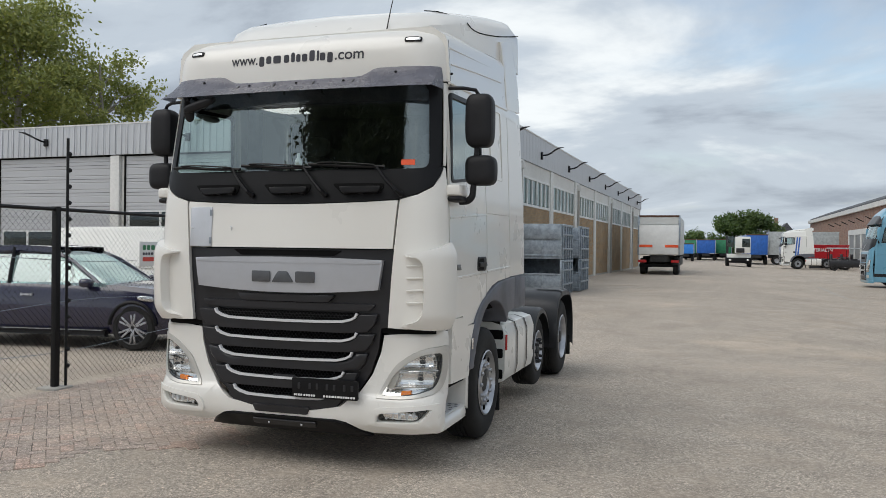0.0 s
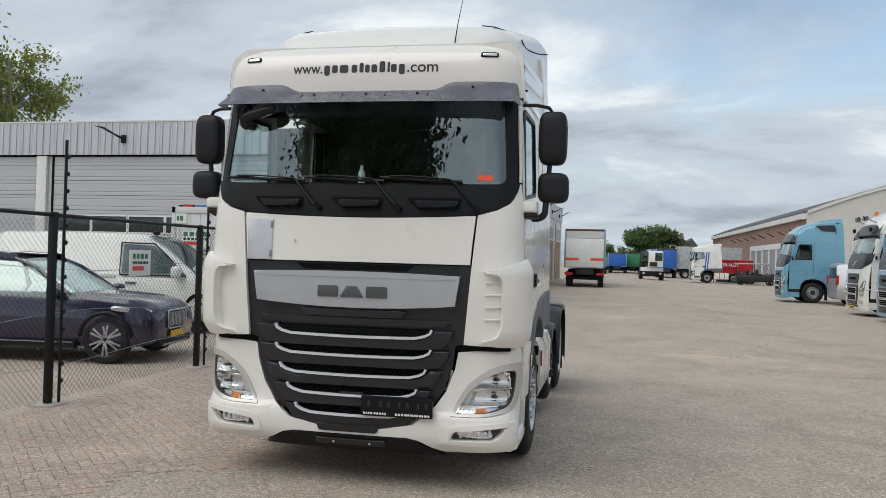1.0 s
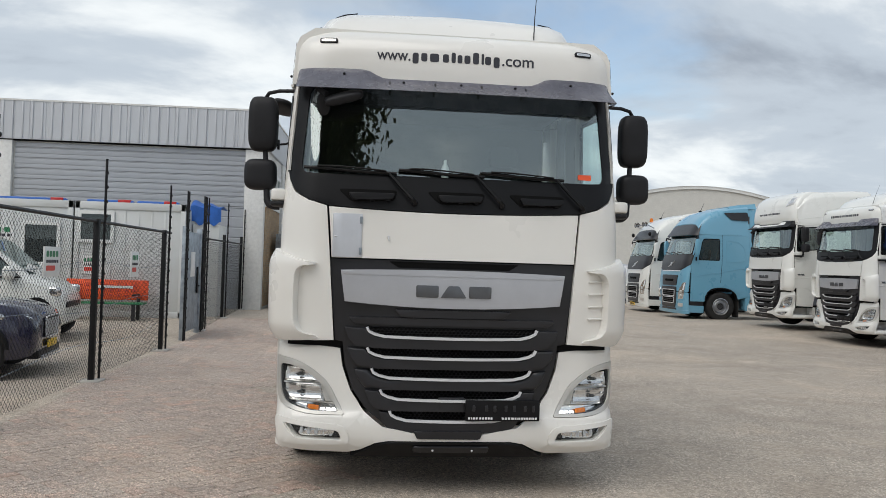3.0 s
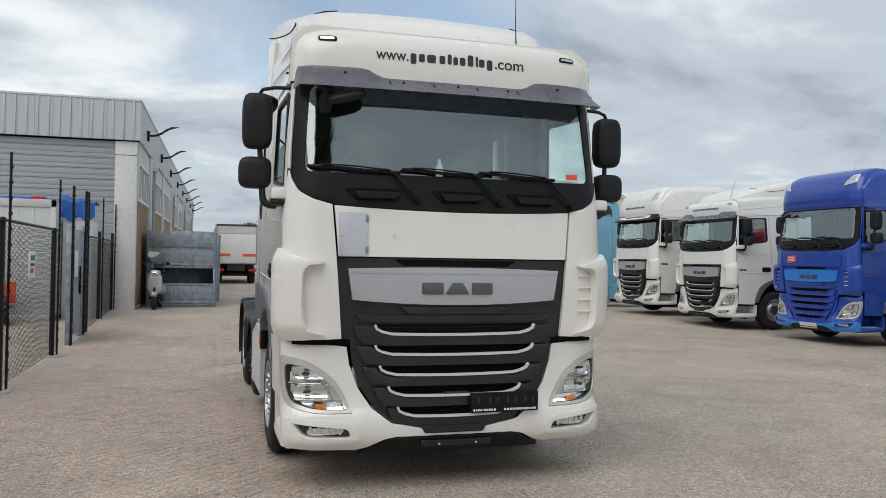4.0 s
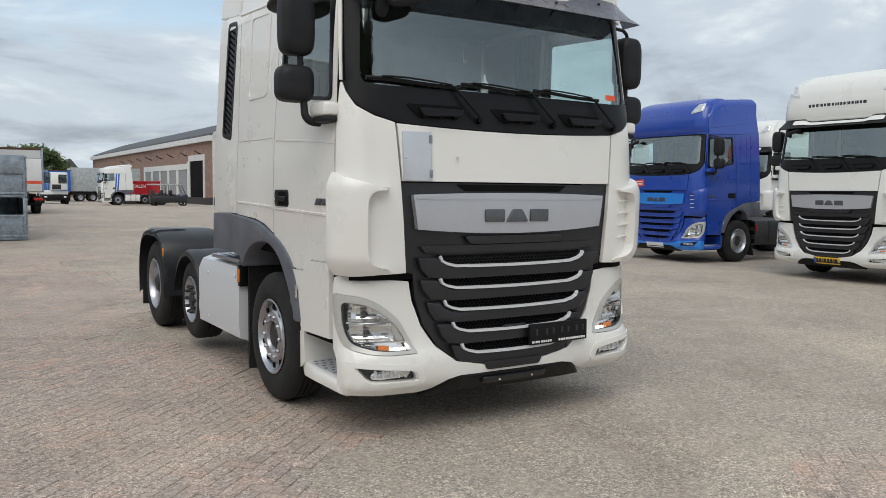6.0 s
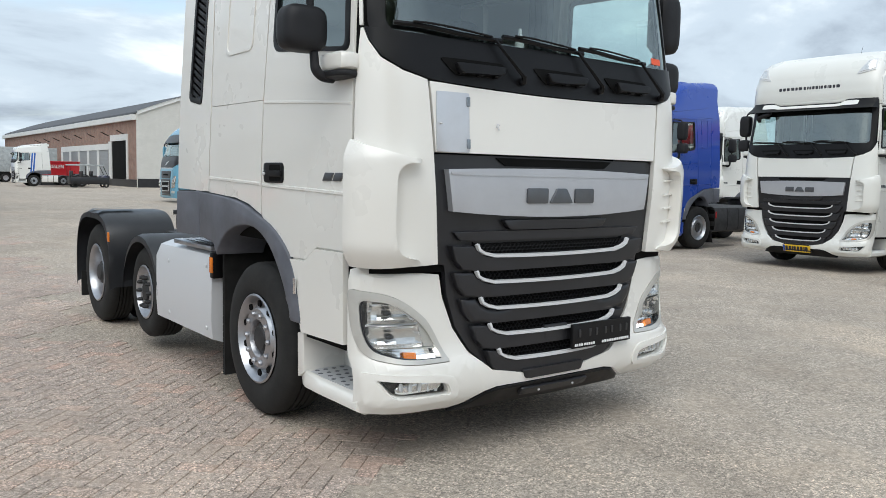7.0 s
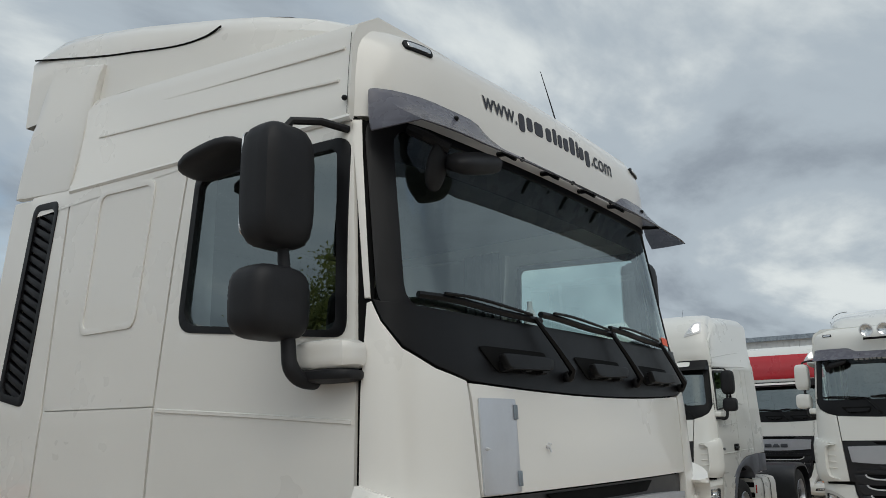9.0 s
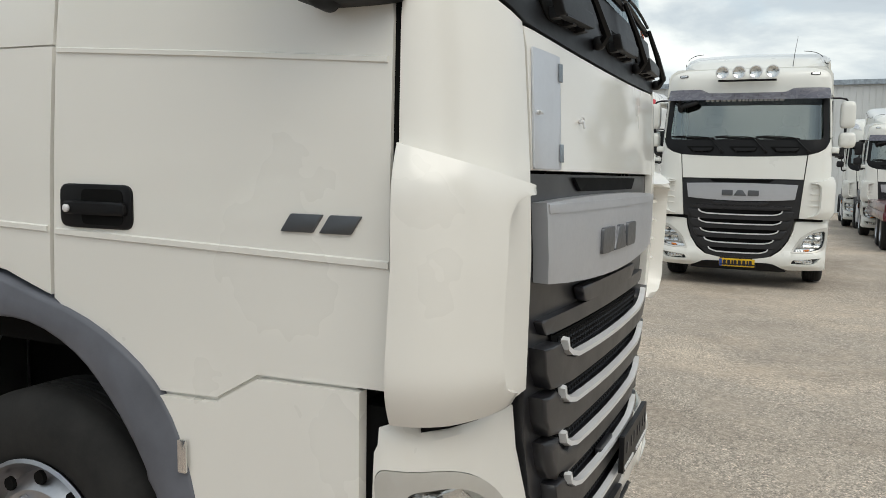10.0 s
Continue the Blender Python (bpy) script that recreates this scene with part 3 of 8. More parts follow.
# ---- long warehouse beside the yard ----
def warehouse():
    """Local axes: the corner at the origin, x across the gable, y along the side wall."""
    b = thing("warehouse", "long low warehouse, grey clad gable end, brick bays along the side", "building", pose(-3.52, 18.1, 0.0, 0, 0, -1.49), kind="structure")
    L, H, F, W = 44.6, 5.96, 4.87, -36.0
    part("wall", joined(box(W, 0, 0, -0.35, 0.3, F), box(-0.35, 0.02, 0, -0.02, L, F)), "white_wall", b)
    # board cladding beside the corner, with a paler strip below
    for k in range(11):
        z = 3.12 + k * 0.152
        part("cladding_board", box(-7.05, -0.045, z, -0.55, -0.004, z + 0.148, 0.006), "siding", b)
    part("lower_cladding", box(-7.05, -0.03, 0.0, -0.55, -0.004, 3.115), "siding", b)
    part("fascia", box(W, -0.18, F, 0.1, 0.1, H), "fascia", b, "light grey profiled fascia")
    n = int(-W / 0.27)
    for k in range(n):
        x = -0.05 - k * 0.27
        if x > -24.0:
            part("fascia_rib", box(x - 0.05, -0.205, F + 0.02, x, -0.18, H - 0.02, 0.004), "fascia", b)
    part("side_fascia", box(-0.2, 0.1, F, 0.1, L, H), "fascia_side", b)
    # dark strip puts the shade below the fascia into colour
    part("gutter_shadow_gap", box(W, -0.10, F - 0.035, 0.06, 0.02, F), "dark", b)
    part("roof", joined(box(-15.0, 0.1, H - 0.15, -0.2, L, H - 0.02), box(W, 0.1, H - 0.15, -15.0, 9.0, H - 0.02)), "roofing", b)
    part("coping", joined(box(W, -0.2, H, 0.12, 0.12, H + 0.05), box(-0.2, 0.12, H, 0.12, L, H + 0.05)), "white_wall", b)
    part("end_wall", joined(box(-15.0, L - 0.3, 0, -0.35, L, F), box(-15.3, 9.0, 0, -15.0, L, H - 0.15), box(W, 8.7, 0, -15.3, 9.0, H - 0.15)), "white_wall", b)
    for x in (-7.5, -14.10, -20.0, -26.5):
        part("pillar", box(x, -0.14, 0, x + 0.40, 0, F - 0.03, 0.01), "white_wall", b)
    part("corner_pillar", box(-0.55, -0.10, 0, 0.02, 0.2, F - 0.01, 0.01), "white_wall", b)
    part("pillar_joint", box(-0.56, -0.105, F - 0.42, 0.025, -0.098, F - 0.405), "grille_black", b)
    for x0, x1, zb in ((-13.45, -7.55, 2.28), (-19.45, -14.15, 1.54), (-26.0, -20.1, 1.54)):
        d = part("roller_door", box(x0, -0.05, 0.0, x1, -0.01, F - 0.06, 0.0), "shutter", b, "pale grey sectional door")
        part("door_frame", joined(box(x0 - 0.07, -0.08, 0, x0, -0.005, F - 0.03), box(x1, -0.08, 0, x1 + 0.05, -0.005, F - 0.03)), "dark", b)
        part("door_head", box(x0, -0.09, F - 0.06, x1, -0.005, F - 0.03), "dark", b)
        k = 0
        while k * 0.5 < F - 0.7:
            z = 0.5 + k * 0.5
            part("door_joint", box(x0, -0.054, z, x1, -0.051, z + 0.012), "grille_black", d)
            k += 1
        n = 4
        for k in range(n):
            a = x0 + 0.18 + k * (x1 - x0 - 0.3) / n
            e = a + (x1 - x0 - 0.3) / n - 0.10
            part("door_window", box(a, -0.065, zb, e, -0.052, zb + 0.52, 0.004), "pane", d)
            part("door_window_frame", joined(box(a - 0.04, -0.07, zb - 0.04, e + 0.04, -0.051, zb), box(a - 0.04, -0.07, zb + 0.52, e + 0.04, -0.051, zb + 0.56), box(a - 0.04, -0.07, zb, a, -0.051, zb + 0.52), box(e, -0.07, zb, e + 0.04, -0.051, zb + 0.52)), "sign_white", d)
    # side bays in pairs: wide pier with a rain pipe, brick panel, strip window, narrow pier
    bays = [(0.35, 3.55)]
    for c in (4.2, 15.55, 26.9, 38.25):
        bays += [(c + 0.62, c + 5.25), (c + 5.9, min(c + 10.75, L - 0.3))]
        part("pier", box(-0.02, c - 0.6, 0, 0.10, c + 0.58, F - 0.01, 0.01), "white_wall", b)
        part("narrow_pier", box(-0.02, c + 5.28, 0, 0.08, c + 5.87, F - 0.01, 0.01), "white_wall", b)
        p = part("down_pipe", tube([(0.15, c, 0.0), (0.15, c, F - 0.35)], 0.055, 8), "concrete", b)
        part("pipe_hopper", box(0.04, c - 0.13, F - 0.40, 0.26, c + 0.13, F - 0.12, 0.02), "white_wall", p)
    for ya, yb in bays:
        if yb - ya < 0.6:
            continue
        part("brick_panel", box(-0.03, ya, 0.25, 0.02, yb, 3.22), "brick_brown", b)
        part("plinth", box(-0.03, ya, 0.0, 0.05, yb, 0.25), "concrete", b)
        part("wall_head", box(-0.03, ya, 4.34, 0.03, yb, F - 0.01), "white_wall", b)
        w = part("window", box(-0.03, ya, 3.30, 0.0, yb, 4.27), "pane", b)
        m = max(3, round((yb - ya) / 0.8))
        bars = [box(-0.01, ya, 3.22, 0.05, yb, 3.31), box(-0.01, ya, 4.25, 0.05, yb, 4.34)]
        for j in range(m + 1):
            yy = ya + (yb - ya - 0.10) * j / m
            bars.append(box(-0.01, yy, 3.31, 0.045, yy + 0.10, 4.25))
        part("window_frame", joined(*bars), "sign_white", w)
    for k in range(8):
        y = 1.9 + 5.62 * k
        lm = part("wall_lamp", tube([(0.1, y, 5.30), (0.36, y, 5.33), (0.55, y, 5.42)], 0.035, 6), "black", b)
        part("lamp_head", tube([(0.50, y, 5.39), (0.64, y, 5.50), (0.79, y, 5.58), (1.0, y, 5.61)], [0.05, 0.085, 0.08, 0.02], 8, flat=0.45), "grille_black", lm)
        part("lamp_bracket", box(0.08, y - 0.08, 5.15, 0.17, y + 0.08, 5.45, 0.01), "black", lm)
    for x in (-10.66, -17.04):
        lm = part("wall_lamp", tube([(x, -0.2, 5.40), (x - 0.05, -0.4, 5.43), (x - 0.14, -0.55, 5.50)], 0.035, 6), "black", b)
        part("lamp_head", tube([(x - 0.12, -0.52, 5.48), (x - 0.25, -0.66, 5.58), (x - 0.40, -0.80, 5.68), (x - 0.58, -0.95, 5.72)], [0.05, 0.09, 0.085, 0.02], 8, flat=0.45), "grille_black", lm)
        part("lamp_bracket", box(x - 0.08, -0.27, 5.25, x + 0.08, -0.18, 5.52, 0.01), "black", lm)
    return b


warehouse()


# ---- low brick shed with a curved gable across the yard ----
def curved_shed():
    b = thing("brick_shed", "brown brick shed with a curved white gable and roller shutters", "building", kind="structure")
    X0, X1, Y0, Y1, H = 19.3, 48.8, 73.0, 143.0, 6.2
    part("side_wall", box(X0, Y0 + 0.3, 0, X0 + 0.3, Y1, H), "brick_far", b)
    part("base", box(X0 - 0.04, Y0 + 0.3, 0, X0 - 0.002, Y1, 0.7), "grille_black", b)
    part("eaves", box(X0 - 0.35, Y0 + 0.31, H, X0 + 0.35, Y1, H + 0.5), "white_wall", b)
    n = 24
    arc = [(X0 + (X1 - X0) * i / n, H + 0.6 + 4.9 * math.sin(math.pi * (0.09 + 0.82 * i / n)) - 4.9 * math.sin(math.pi * 0.09)) for i in range(n + 1)]
    gable = loft([[(x, Y0, 0), (x, Y0, z), (x, Y0 + 0.3, z), (x, Y0 + 0.3, 0)] for x, z in arc])
    part("gable", gable, "white_brick", b, "white painted brick gable", 0)
    part("roof", loft([[(x, Y0 - 0.1, z), (x, Y1, z), (x, Y1, z + 0.16), (x, Y0 - 0.1, z + 0.16)] for x, z in arc]), "roofing", b, smooth=0)
    part("verge", loft([[(x, Y0 - 0.16, z - 0.12), (x, Y0 - 0.101, z - 0.12), (x, Y0 - 0.101, z + 0.2), (x, Y0 - 0.16, z + 0.2)] for x, z in arc]), "white_wall", b, smooth=0)
    part("gable_base", box(X0, Y0 - 0.05, 0, X1, Y0 - 0.002, 0.8), "grille_black", b)
    # big dark doorway near the corner, then shutters in a white surround
    # flat dark panel in place of the open door's unlit inside
    part("doorway", box(X0 - 0.03, Y0 + 3.2, 0, X0 - 0.004, Y0 + 8.2, 4.4), "dark", b)
    part("doorway_head", joined(box(X0 - 0.12, Y0 + 2.8, 4.4, X0 - 0.004, Y0 + 8.6, 5.0), box(X0 - 0.12, Y0 + 2.8, 0.7, X0 - 0.004, Y0 + 3.2, 4.4), box(X0 - 0.12, Y0 + 8.2, 0.7, X0 - 0.004, Y0 + 9.2, 4.4)), "white_wall", b)
    y = Y0 + 9.6
    for k in range(5):
        part("shutter", box(X0 - 0.05, y, 0, X0 - 0.004, y + 3.4, 3.6), "shutter_far", b)
        part("shutter_post", box(X0 - 0.12, y + 3.4, 0, X0 - 0.004, y + 4.1, 3.6), "white_wall", b)
        y += 4.1
    part("shutter_head", box(X0 - 0.12, Y0 + 9.2, 3.6, X0 - 0.004, y, 4.2), "white_wall", b)
    for k in range(8):
        yy = Y0 + 4 + k * 5.5
        part("wall_lamp", tube([(X0, yy, 5.0), (X0 - 0.3, yy, 5.1), (X0 - 0.75, yy, 5.35)], 0.05, 6), "black", b)
    part("gable_window", joined(box(X0 + 10.6, Y0 - 0.06, 4.2, X0 + 12.6, Y0 - 0.004, 5.2)), "pane", b)
    return b


curved_shed()


# ---- tractor units ----
# Local axes of a truck: x across, y to the rear, z up; the grille stands near y = -0.2.
NOSE = [(0.9, -0.195), (1.07, -0.20), (1.45, -0.215), (1.66, -0.212), (2.0, -0.195), (2.12, -0.18), (2.25, -0.158), (2.93, -0.048), (2.97, -0.05),
        (3.10, -0.055), (3.20, -0.048), (3.27, -0.028), (3.32, 0.012), (3.36, 0.08), (3.39, 0.19)]
HALF = [(0.2, 1.235), (1.07, 1.245), (1.7, 1.25), (2.0, 1.245), (2.95, 1.21), (3.2, 1.195), (3.29, 1.175), (3.35, 1.12), (3.39, 1.05)]
CHIN = [(0.26, -0.10), (0.31, -0.17), (0.37, -0.215), (0.47, -0.225), (0.55, -0.215), (0.585, -0.185), (0.62, -0.17), (0.9, -0.15), (1.03, -0.145), (1.07, -0.12), (1.10, -0.06)]
RX, RY, ARC = 0.36, 0.20, 0.44


def on_front(table, half=HALF):
    """Wraps (across, height, outward) round a cab front with rounded corners."""
    def place(a, z):
        w = lerp(half, z)
        xc = w - RX
        u = abs(a)
        y = lerp(table, z) + 0.03 * (min(u, xc) / 0.89) ** 2
        if u <= xc:
            x = u
        else:
            th = (u - xc) / ARC * math.pi / 2
            if th <= math.pi / 2:
                x, y = xc + RX * math.sin(th), y + RY * (1 - math.cos(th))
            else:
                x, y = w, y + RY + (u - xc - ARC)
        return Vector((math.copysign(x, a), y, z))

    def fn(a, z, d):
        p = place(a, z)
        if abs(d) < 1e-6:
            return p
        da = place(a + 0.004, z) - place(a - 0.004, z)
        dz = place(a, z + 0.004) - place(a, z - 0.004)
        return p + da.cross(dz).normalized() * d
    return fn


FRONT, BUMPER = on_front(NOSE), on_front(CHIN)
# tall roof cap of the newer cabs
CAP = on_front([(2.98, -0.05), (3.10, -0.088), (3.30, -0.080), (3.48, -0.035), (3.62, 0.055), (3.72, 0.19), (3.79, 0.42)],
               [(2.9, 1.212), (3.2, 1.195), (3.5, 1.16), (3.7, 1.09), (3.79, 1.02)])


def on_side(s, half=HALF, nose=NOSE):
    """Wraps (along, height, outward) on a cab side; s is -1 or 1."""
    def fn(y, z, d):
        w = lerp(half, z)
        yc = lerp(nose, z) + 0.03 + RY
        if y < yc:
            k = min(1.0, (yc - y) / RY)
            x = w - RX + RX * math.sqrt(max(0.0, 1 - k * k))
        else:
            x = w
        return Vector((s * (x + d), y, z))
    return fn


def corner_u(y, z):
    """The across value on the front at which the corner reaches y."""
    xc = lerp(HALF, z) - RX
    y0 = lerp(NOSE, z) + 0.03 * (xc / 0.89) ** 2
    k = min(1.0, max(0.0, (y - y0) / RY))
    return xc + ARC * math.acos(1 - k) / (math.pi / 2)


def strip(path, w, d0, d1, fn):
    """A flat bar of width w along a path of (a, b), standing from d0 to d1 proud."""
    pts = [Vector((p[0], p[1], 0)) for p in path]
    rows = []
    for i, p in enumerate(pts):
        t = (pts[min(i + 1, len(pts) - 1)] - pts[max(i - 1, 0)]).normalized()
        n = Vector((-t.y, t.x, 0)) * w / 2
        rows.append([(p - n).to_tuple()[:2] + (d0,), (p - n * 0.7).to_tuple()[:2] + (d1,), (p + n * 0.7).to_tuple()[:2] + (d1,), (p + n).to_tuple()[:2] + (d0,)])
    bm = loft(rows)
    return bent(bm, fn)


def wheel(parent, y, r, outer, s, kind, detail=True):
    """One wheel end: tyre, rim, hub and nuts. outer: x of the tyre's outer face. kind: steer, lift, twin."""
    wd = 0.30 if kind == "steer" else 0.27
    rr = 0.286 * r / 0.5
    w = new("wheel")
    w.parent = parent
    w.matrix_basis = pose(s * outer, y, 0, 0, 0, 0 if s > 0 else 180)
    base = r if kind != "lift" else r + 0.09
    w.location.z = base
    prof = [(-0.012, rr + 0.004), (0.0, rr + 0.03), (0.004, r * 0.80), (-0.008, r * 0.92), (-0.035, r * 0.985), (-0.06, r)]
    n = 4
    for k in range(n):
        a = -0.07 - k * (wd - 0.14) / n
        b = -0.07 - (k + 1) * (wd - 0.14) / n
        prof += [(a, r), (b + 0.012, r), (b + 0.008, r - 0.014), (b + 0.002, r - 0.014)]
    prof += [(-wd + 0.05, r), (-wd + 0.02, r * 0.97), (-wd, r * 0.85), (-wd + 0.02, rr)]
    tyre = spun(prof, 56 if detail else 32)
    if kind == "twin":
        tyre = joined(tyre, moved(spun(prof, 40 if detail else 24), pose(-0.33, 0, 0)))
    part("tyre", tyre, "rubber", w)
    if kind == "twin":
        rim = spun([(0.0, rr + 0.008), (0.006, rr - 0.004), (-0.012, rr - 0.018), (-0.06, rr - 0.03), (-0.15, rr - 0.035), (-0.165, rr - 0.06), (-0.17, 0.14), (-0.15, 0.12), (-0.06, 0.10), (-0.05, 0.0)], 48 if detail else 28)
        nut_x, nut_r = -0.165, 0.168
    else:
        rim = spun([(0.0, rr + 0.008), (0.006, rr - 0.004), (-0.012, rr - 0.016), (-0.05, rr - 0.03), (-0.062, rr - 0.045), (-0.03, rr - 0.075), (-0.012, 0.192 * r / 0.5), (-0.010, 0.125 * r / 0.5), (-0.03, 0.118 * r / 0.5), (-0.05, 0.112 * r / 0.5)], 48 if detail else 28)
        nut_x, nut_r = -0.010, 0.162 * r / 0.5
    part("rim", rim, "alu", w, "dull silver aluminium rim")
    hub = spun([(-0.05, 0.115 * r / 0.5), (-0.04, 0.09), (-0.02 if kind != "lift" else 0.0, 0.075), (-0.015 if kind != "lift" else 0.02, 0.0)], 24)
    part("hub", hub, "steel_dark", w)
    if detail:
        out = 0.018 if kind != "lift" else 0.042
        for k in range(10):
            a = 2 * math.pi * k / 10
            nut = spun([(nut_x, 0.0185), (nut_x + out * 0.6, 0.017), (nut_x + out, 0.012), (nut_x + out + 0.004, 0.0)], 8)
            part("wheel_nut", moved(nut, pose(0, nut_r * math.cos(a), nut_r * math.sin(a))), "alu" if kind != "lift" else "steel_dark", w)
        if kind == "steer":
            for k in range(10):
                a = 2 * math.pi * (k + 0.5) / 10
                slot = spun([(-0.019, 0.0), (-0.0185, 0.021), (-0.03, 0.023)], 10)
                part("vent_hole", moved(slot, pose(0, (rr - 0.055) * math.cos(a), (rr - 0.055) * math.sin(a))), "dark", w)
    return w


def letter_bars(parent, name, x0, x1, z, h, fn, material, widths, d=0.003, tall=()):
    """A row of plain bars in place of lettering; tall: indices with (below, above) overshoot."""
    total = sum(abs(w) for w in widths)
    k = (x1 - x0) / total
    x = x0
    over = dict(tall)
    for i, w in enumerate(widths):
        if w > 0:
            lo, hi = over.get(i, (0.0, 0.0))
            xa, xb, za, zb = x, x + w * k * 0.70, z - lo * h, z + h * (1 + hi)
            part(name, bent(plate(rect(xa, za, xb, zb, h * 0.26, 3), 0.003, 0.0, (0, 0), d=d), fn), material, parent)
        x += abs(w) * k


def word(parent, name, text, x0, x1, z, h, fn, material, d=0.003):
    """Real lettering in the built-in font, laid on a bent surface; h is the height of a small letter."""
    cu = bpy.data.curves.new(name, "FONT")
    cu.body, cu.size, cu.offset = text, 1.0, 0.012
    tmp = new(name, cu)
    me = bpy.data.meshes.new_from_object(tmp.evaluated_get(bpy.context.evaluated_depsgraph_get()))
    bpy.data.objects.remove(tmp)
    xs = [v.co.x for v in me.vertices]
    lo, hi = min(xs), max(xs)
    for v in me.vertices:
        v.co = fn(x0 + (v.co.x - lo) / (hi - lo) * (x1 - x0), z + v.co.y / 0.52 * h, d)
    me.materials.append(M[material])
    ob = new(name, me)
    ob.parent = parent
    return ob


def tractor(name, label, m, paint="white", bumper_paint=None, detail=True, lamps=False, roof="space", bar="silver", badge="badge", plate_kind="dark",
            mirror="mirror_grey", band=None, group="", stripe=None, visor=True, lettering=True, chrome="chrome", axles=3, fender="grey_fender", steel_sheet=False, grille="grille_black", style="slats", sticker=False, spoiler=1.0, lip=None, short=False):
    t = thing(name, label, "truck", m, group)
    bp = bumper_paint or paint
    hi = detail
    st = 0.06 if hi else 0.12

    def P(nm, bm, mat, par=t, lab="", smooth=35):
        if short:
            for v in bm.verts:
                if 1.15 < v.co.y < 2.75 and v.co.z > 0.98:
                    v.co.y = 1.15 + (v.co.y - 1.15) * 0.55
        elif roof == "high":
            for v in bm.verts:
                if v.co.z > 3.05:
                    v.co.z = 3.05 + (v.co.z - 3.05) * 1.14
        return part(nm, bm, mat, par, lab, smooth)

    # bonnet lid and corner panels
    top = [(a, 2.005 + 0.028 * (a / 0.9) ** 2) for a in np.linspace(0.9, -0.9, 13)]
    P("bonnet_panel", bent(plate(rounded([(-0.875, 1.672), (0.875, 1.672)], 0) + top, 0.03, 0.006, st), FRONT), paint if style == "slats" else "black")
    for s in (-1, 1):
        ue = corner_u(0.012, 1.7)
        edge = [(0.842, 1.088), (0.96, 1.082), (1.06, 1.085), (1.30, 1.075)]
        edge += [(corner_u(0.012, z), z) for z in (1.2, 1.6, 2.0, 2.28)]
        edge += [(1.205, 2.285), (1.18, 2.22), (1.12, 2.135), (1.02, 2.075), (0.912, 2.038), (0.888, 1.672)]
        edge = edge if s > 0 else mirrored(edge)
        P("corner_panel", bent(plate(edge, 0.03, 0.007, st), FRONT), paint)
        # air deflector: a raised ear with an open inner side
        oe = corner_u(0.0, 1.5)
        ear = flowing([(0.955, 1.628), (1.05, 1.652), (1.18, 1.690), (oe, 1.725)], 5) + [(oe, 1.5), (oe, 1.25), (oe, 1.082)] + flowing([(1.15, 1.075), (1.02, 1.083), (0.935, 1.10)], 4) + flowing([(0.95, 1.118), (1.03, 1.15), (1.06, 1.22), (1.067, 1.32), (1.067, 1.48), (1.06, 1.56), (1.03, 1.603), (0.965, 1.614)], 5)
        ear = ear if s > 0 else mirrored(ear)
        bm = plate(ear, 0.0, 0.0, 0.025 if hi else 0.06)
        for v in bm.verts:
            a, b = abs(v.co.x), v.co.y
            f = max(0.0, min(1.0, (a - 0.932) / 0.055))
            f = f * f * (3 - 2 * f)
            up = max(0.0, min(1.0, (1.735 - b) / 0.13))
            dn = max(0.0, min(1.0, (b - 1.07) / 0.14))
            v.co.z = 0.006 + 0.070 * f * (0.25 + 0.75 * math.sin(up * math.pi / 2)) * (0.15 + 0.85 * math.sin(dn * math.pi / 2))
        rim = [e for e in bm.edges if e.is_boundary]
        r = bmesh.ops.extrude_edge_only(bm, edges=rim)
        for v in r["geom"]:
            if isinstance(v, bmesh.types.BMVert):
                v.co.z = -0.005
        bmesh.ops.bevel(bm, geom=rim, offset=0.005, segments=2, profile=0.5, affect="EDGES", clamp_overlap=True)
        P("air_deflector", bent(bm, FRONT), paint, smooth=40)
        for z in ((1.27, 1.36, 1.45, 1.54) if s > 0 or not hi else ()):
            P("deflector_rib", bent(plate([(s * 0.968, z), (s * 1.070, z + 0.006), (s * 1.070, z + 0.018), (s * 0.968, z + 0.012)][::s], 0.02, 0.003, 0, d=0.018), FRONT), "cream")
        # windscreen pillar
        pil = [(1.206, 2.297), (1.195, 2.45), (1.165, 2.80), (1.15, 2.932)] + [(corner_u(0.02 + 0.09 * (z - 2.3) / 0.63, z), z) for z in (2.932, 2.7, 2.5, 2.297)]
        P("windscreen_pillar", bent(plate(pil if s > 0 else mirrored(pil), 0.03, 0.005, st), FRONT), paint)

    # black cowl below the windscreen
    low = [(a, 2.012 + 0.028 * (a / 0.9) ** 2) for a in np.linspace(-0.9, 0.9, 13)]
    low = [(-1.2, 2.292), (-1.175, 2.225), (-1.115, 2.142), (-1.015, 2.082)] + low + [(1.015, 2.082), (1.115, 2.142), (1.175, 2.225), (1.2, 2.292)]
    up = [(a, 2.255 + 0.03 * (a / 1.17) ** 4) for a in np.linspace(1.17, -1.17, 13)]
    P("cowl", bent(plate(low + up, 0.03, 0.008, st, d=0.004), FRONT), "black")
    for x in (-0.62, 0.01, 0.60):
        P("cowl_recess", bent(plate(rounded([(x - 0.225, 2.160), (x + 0.20, 2.160), (x + 0.175, 2.082), (x - 0.13, 2.072)], 0.03), 0.01, 0.003, (0.08, 0), d=0.010), FRONT), "dark")
        P("cowl_grip", bent(plate(rounded([(x - 0.15, 2.128), (x + 0.185, 2.128), (x + 0.165, 2.086), (x - 0.12, 2.078)], 0.018), 0.026, 0.011, (0.08, 0), d=0.055, seg=3), FRONT), "black")
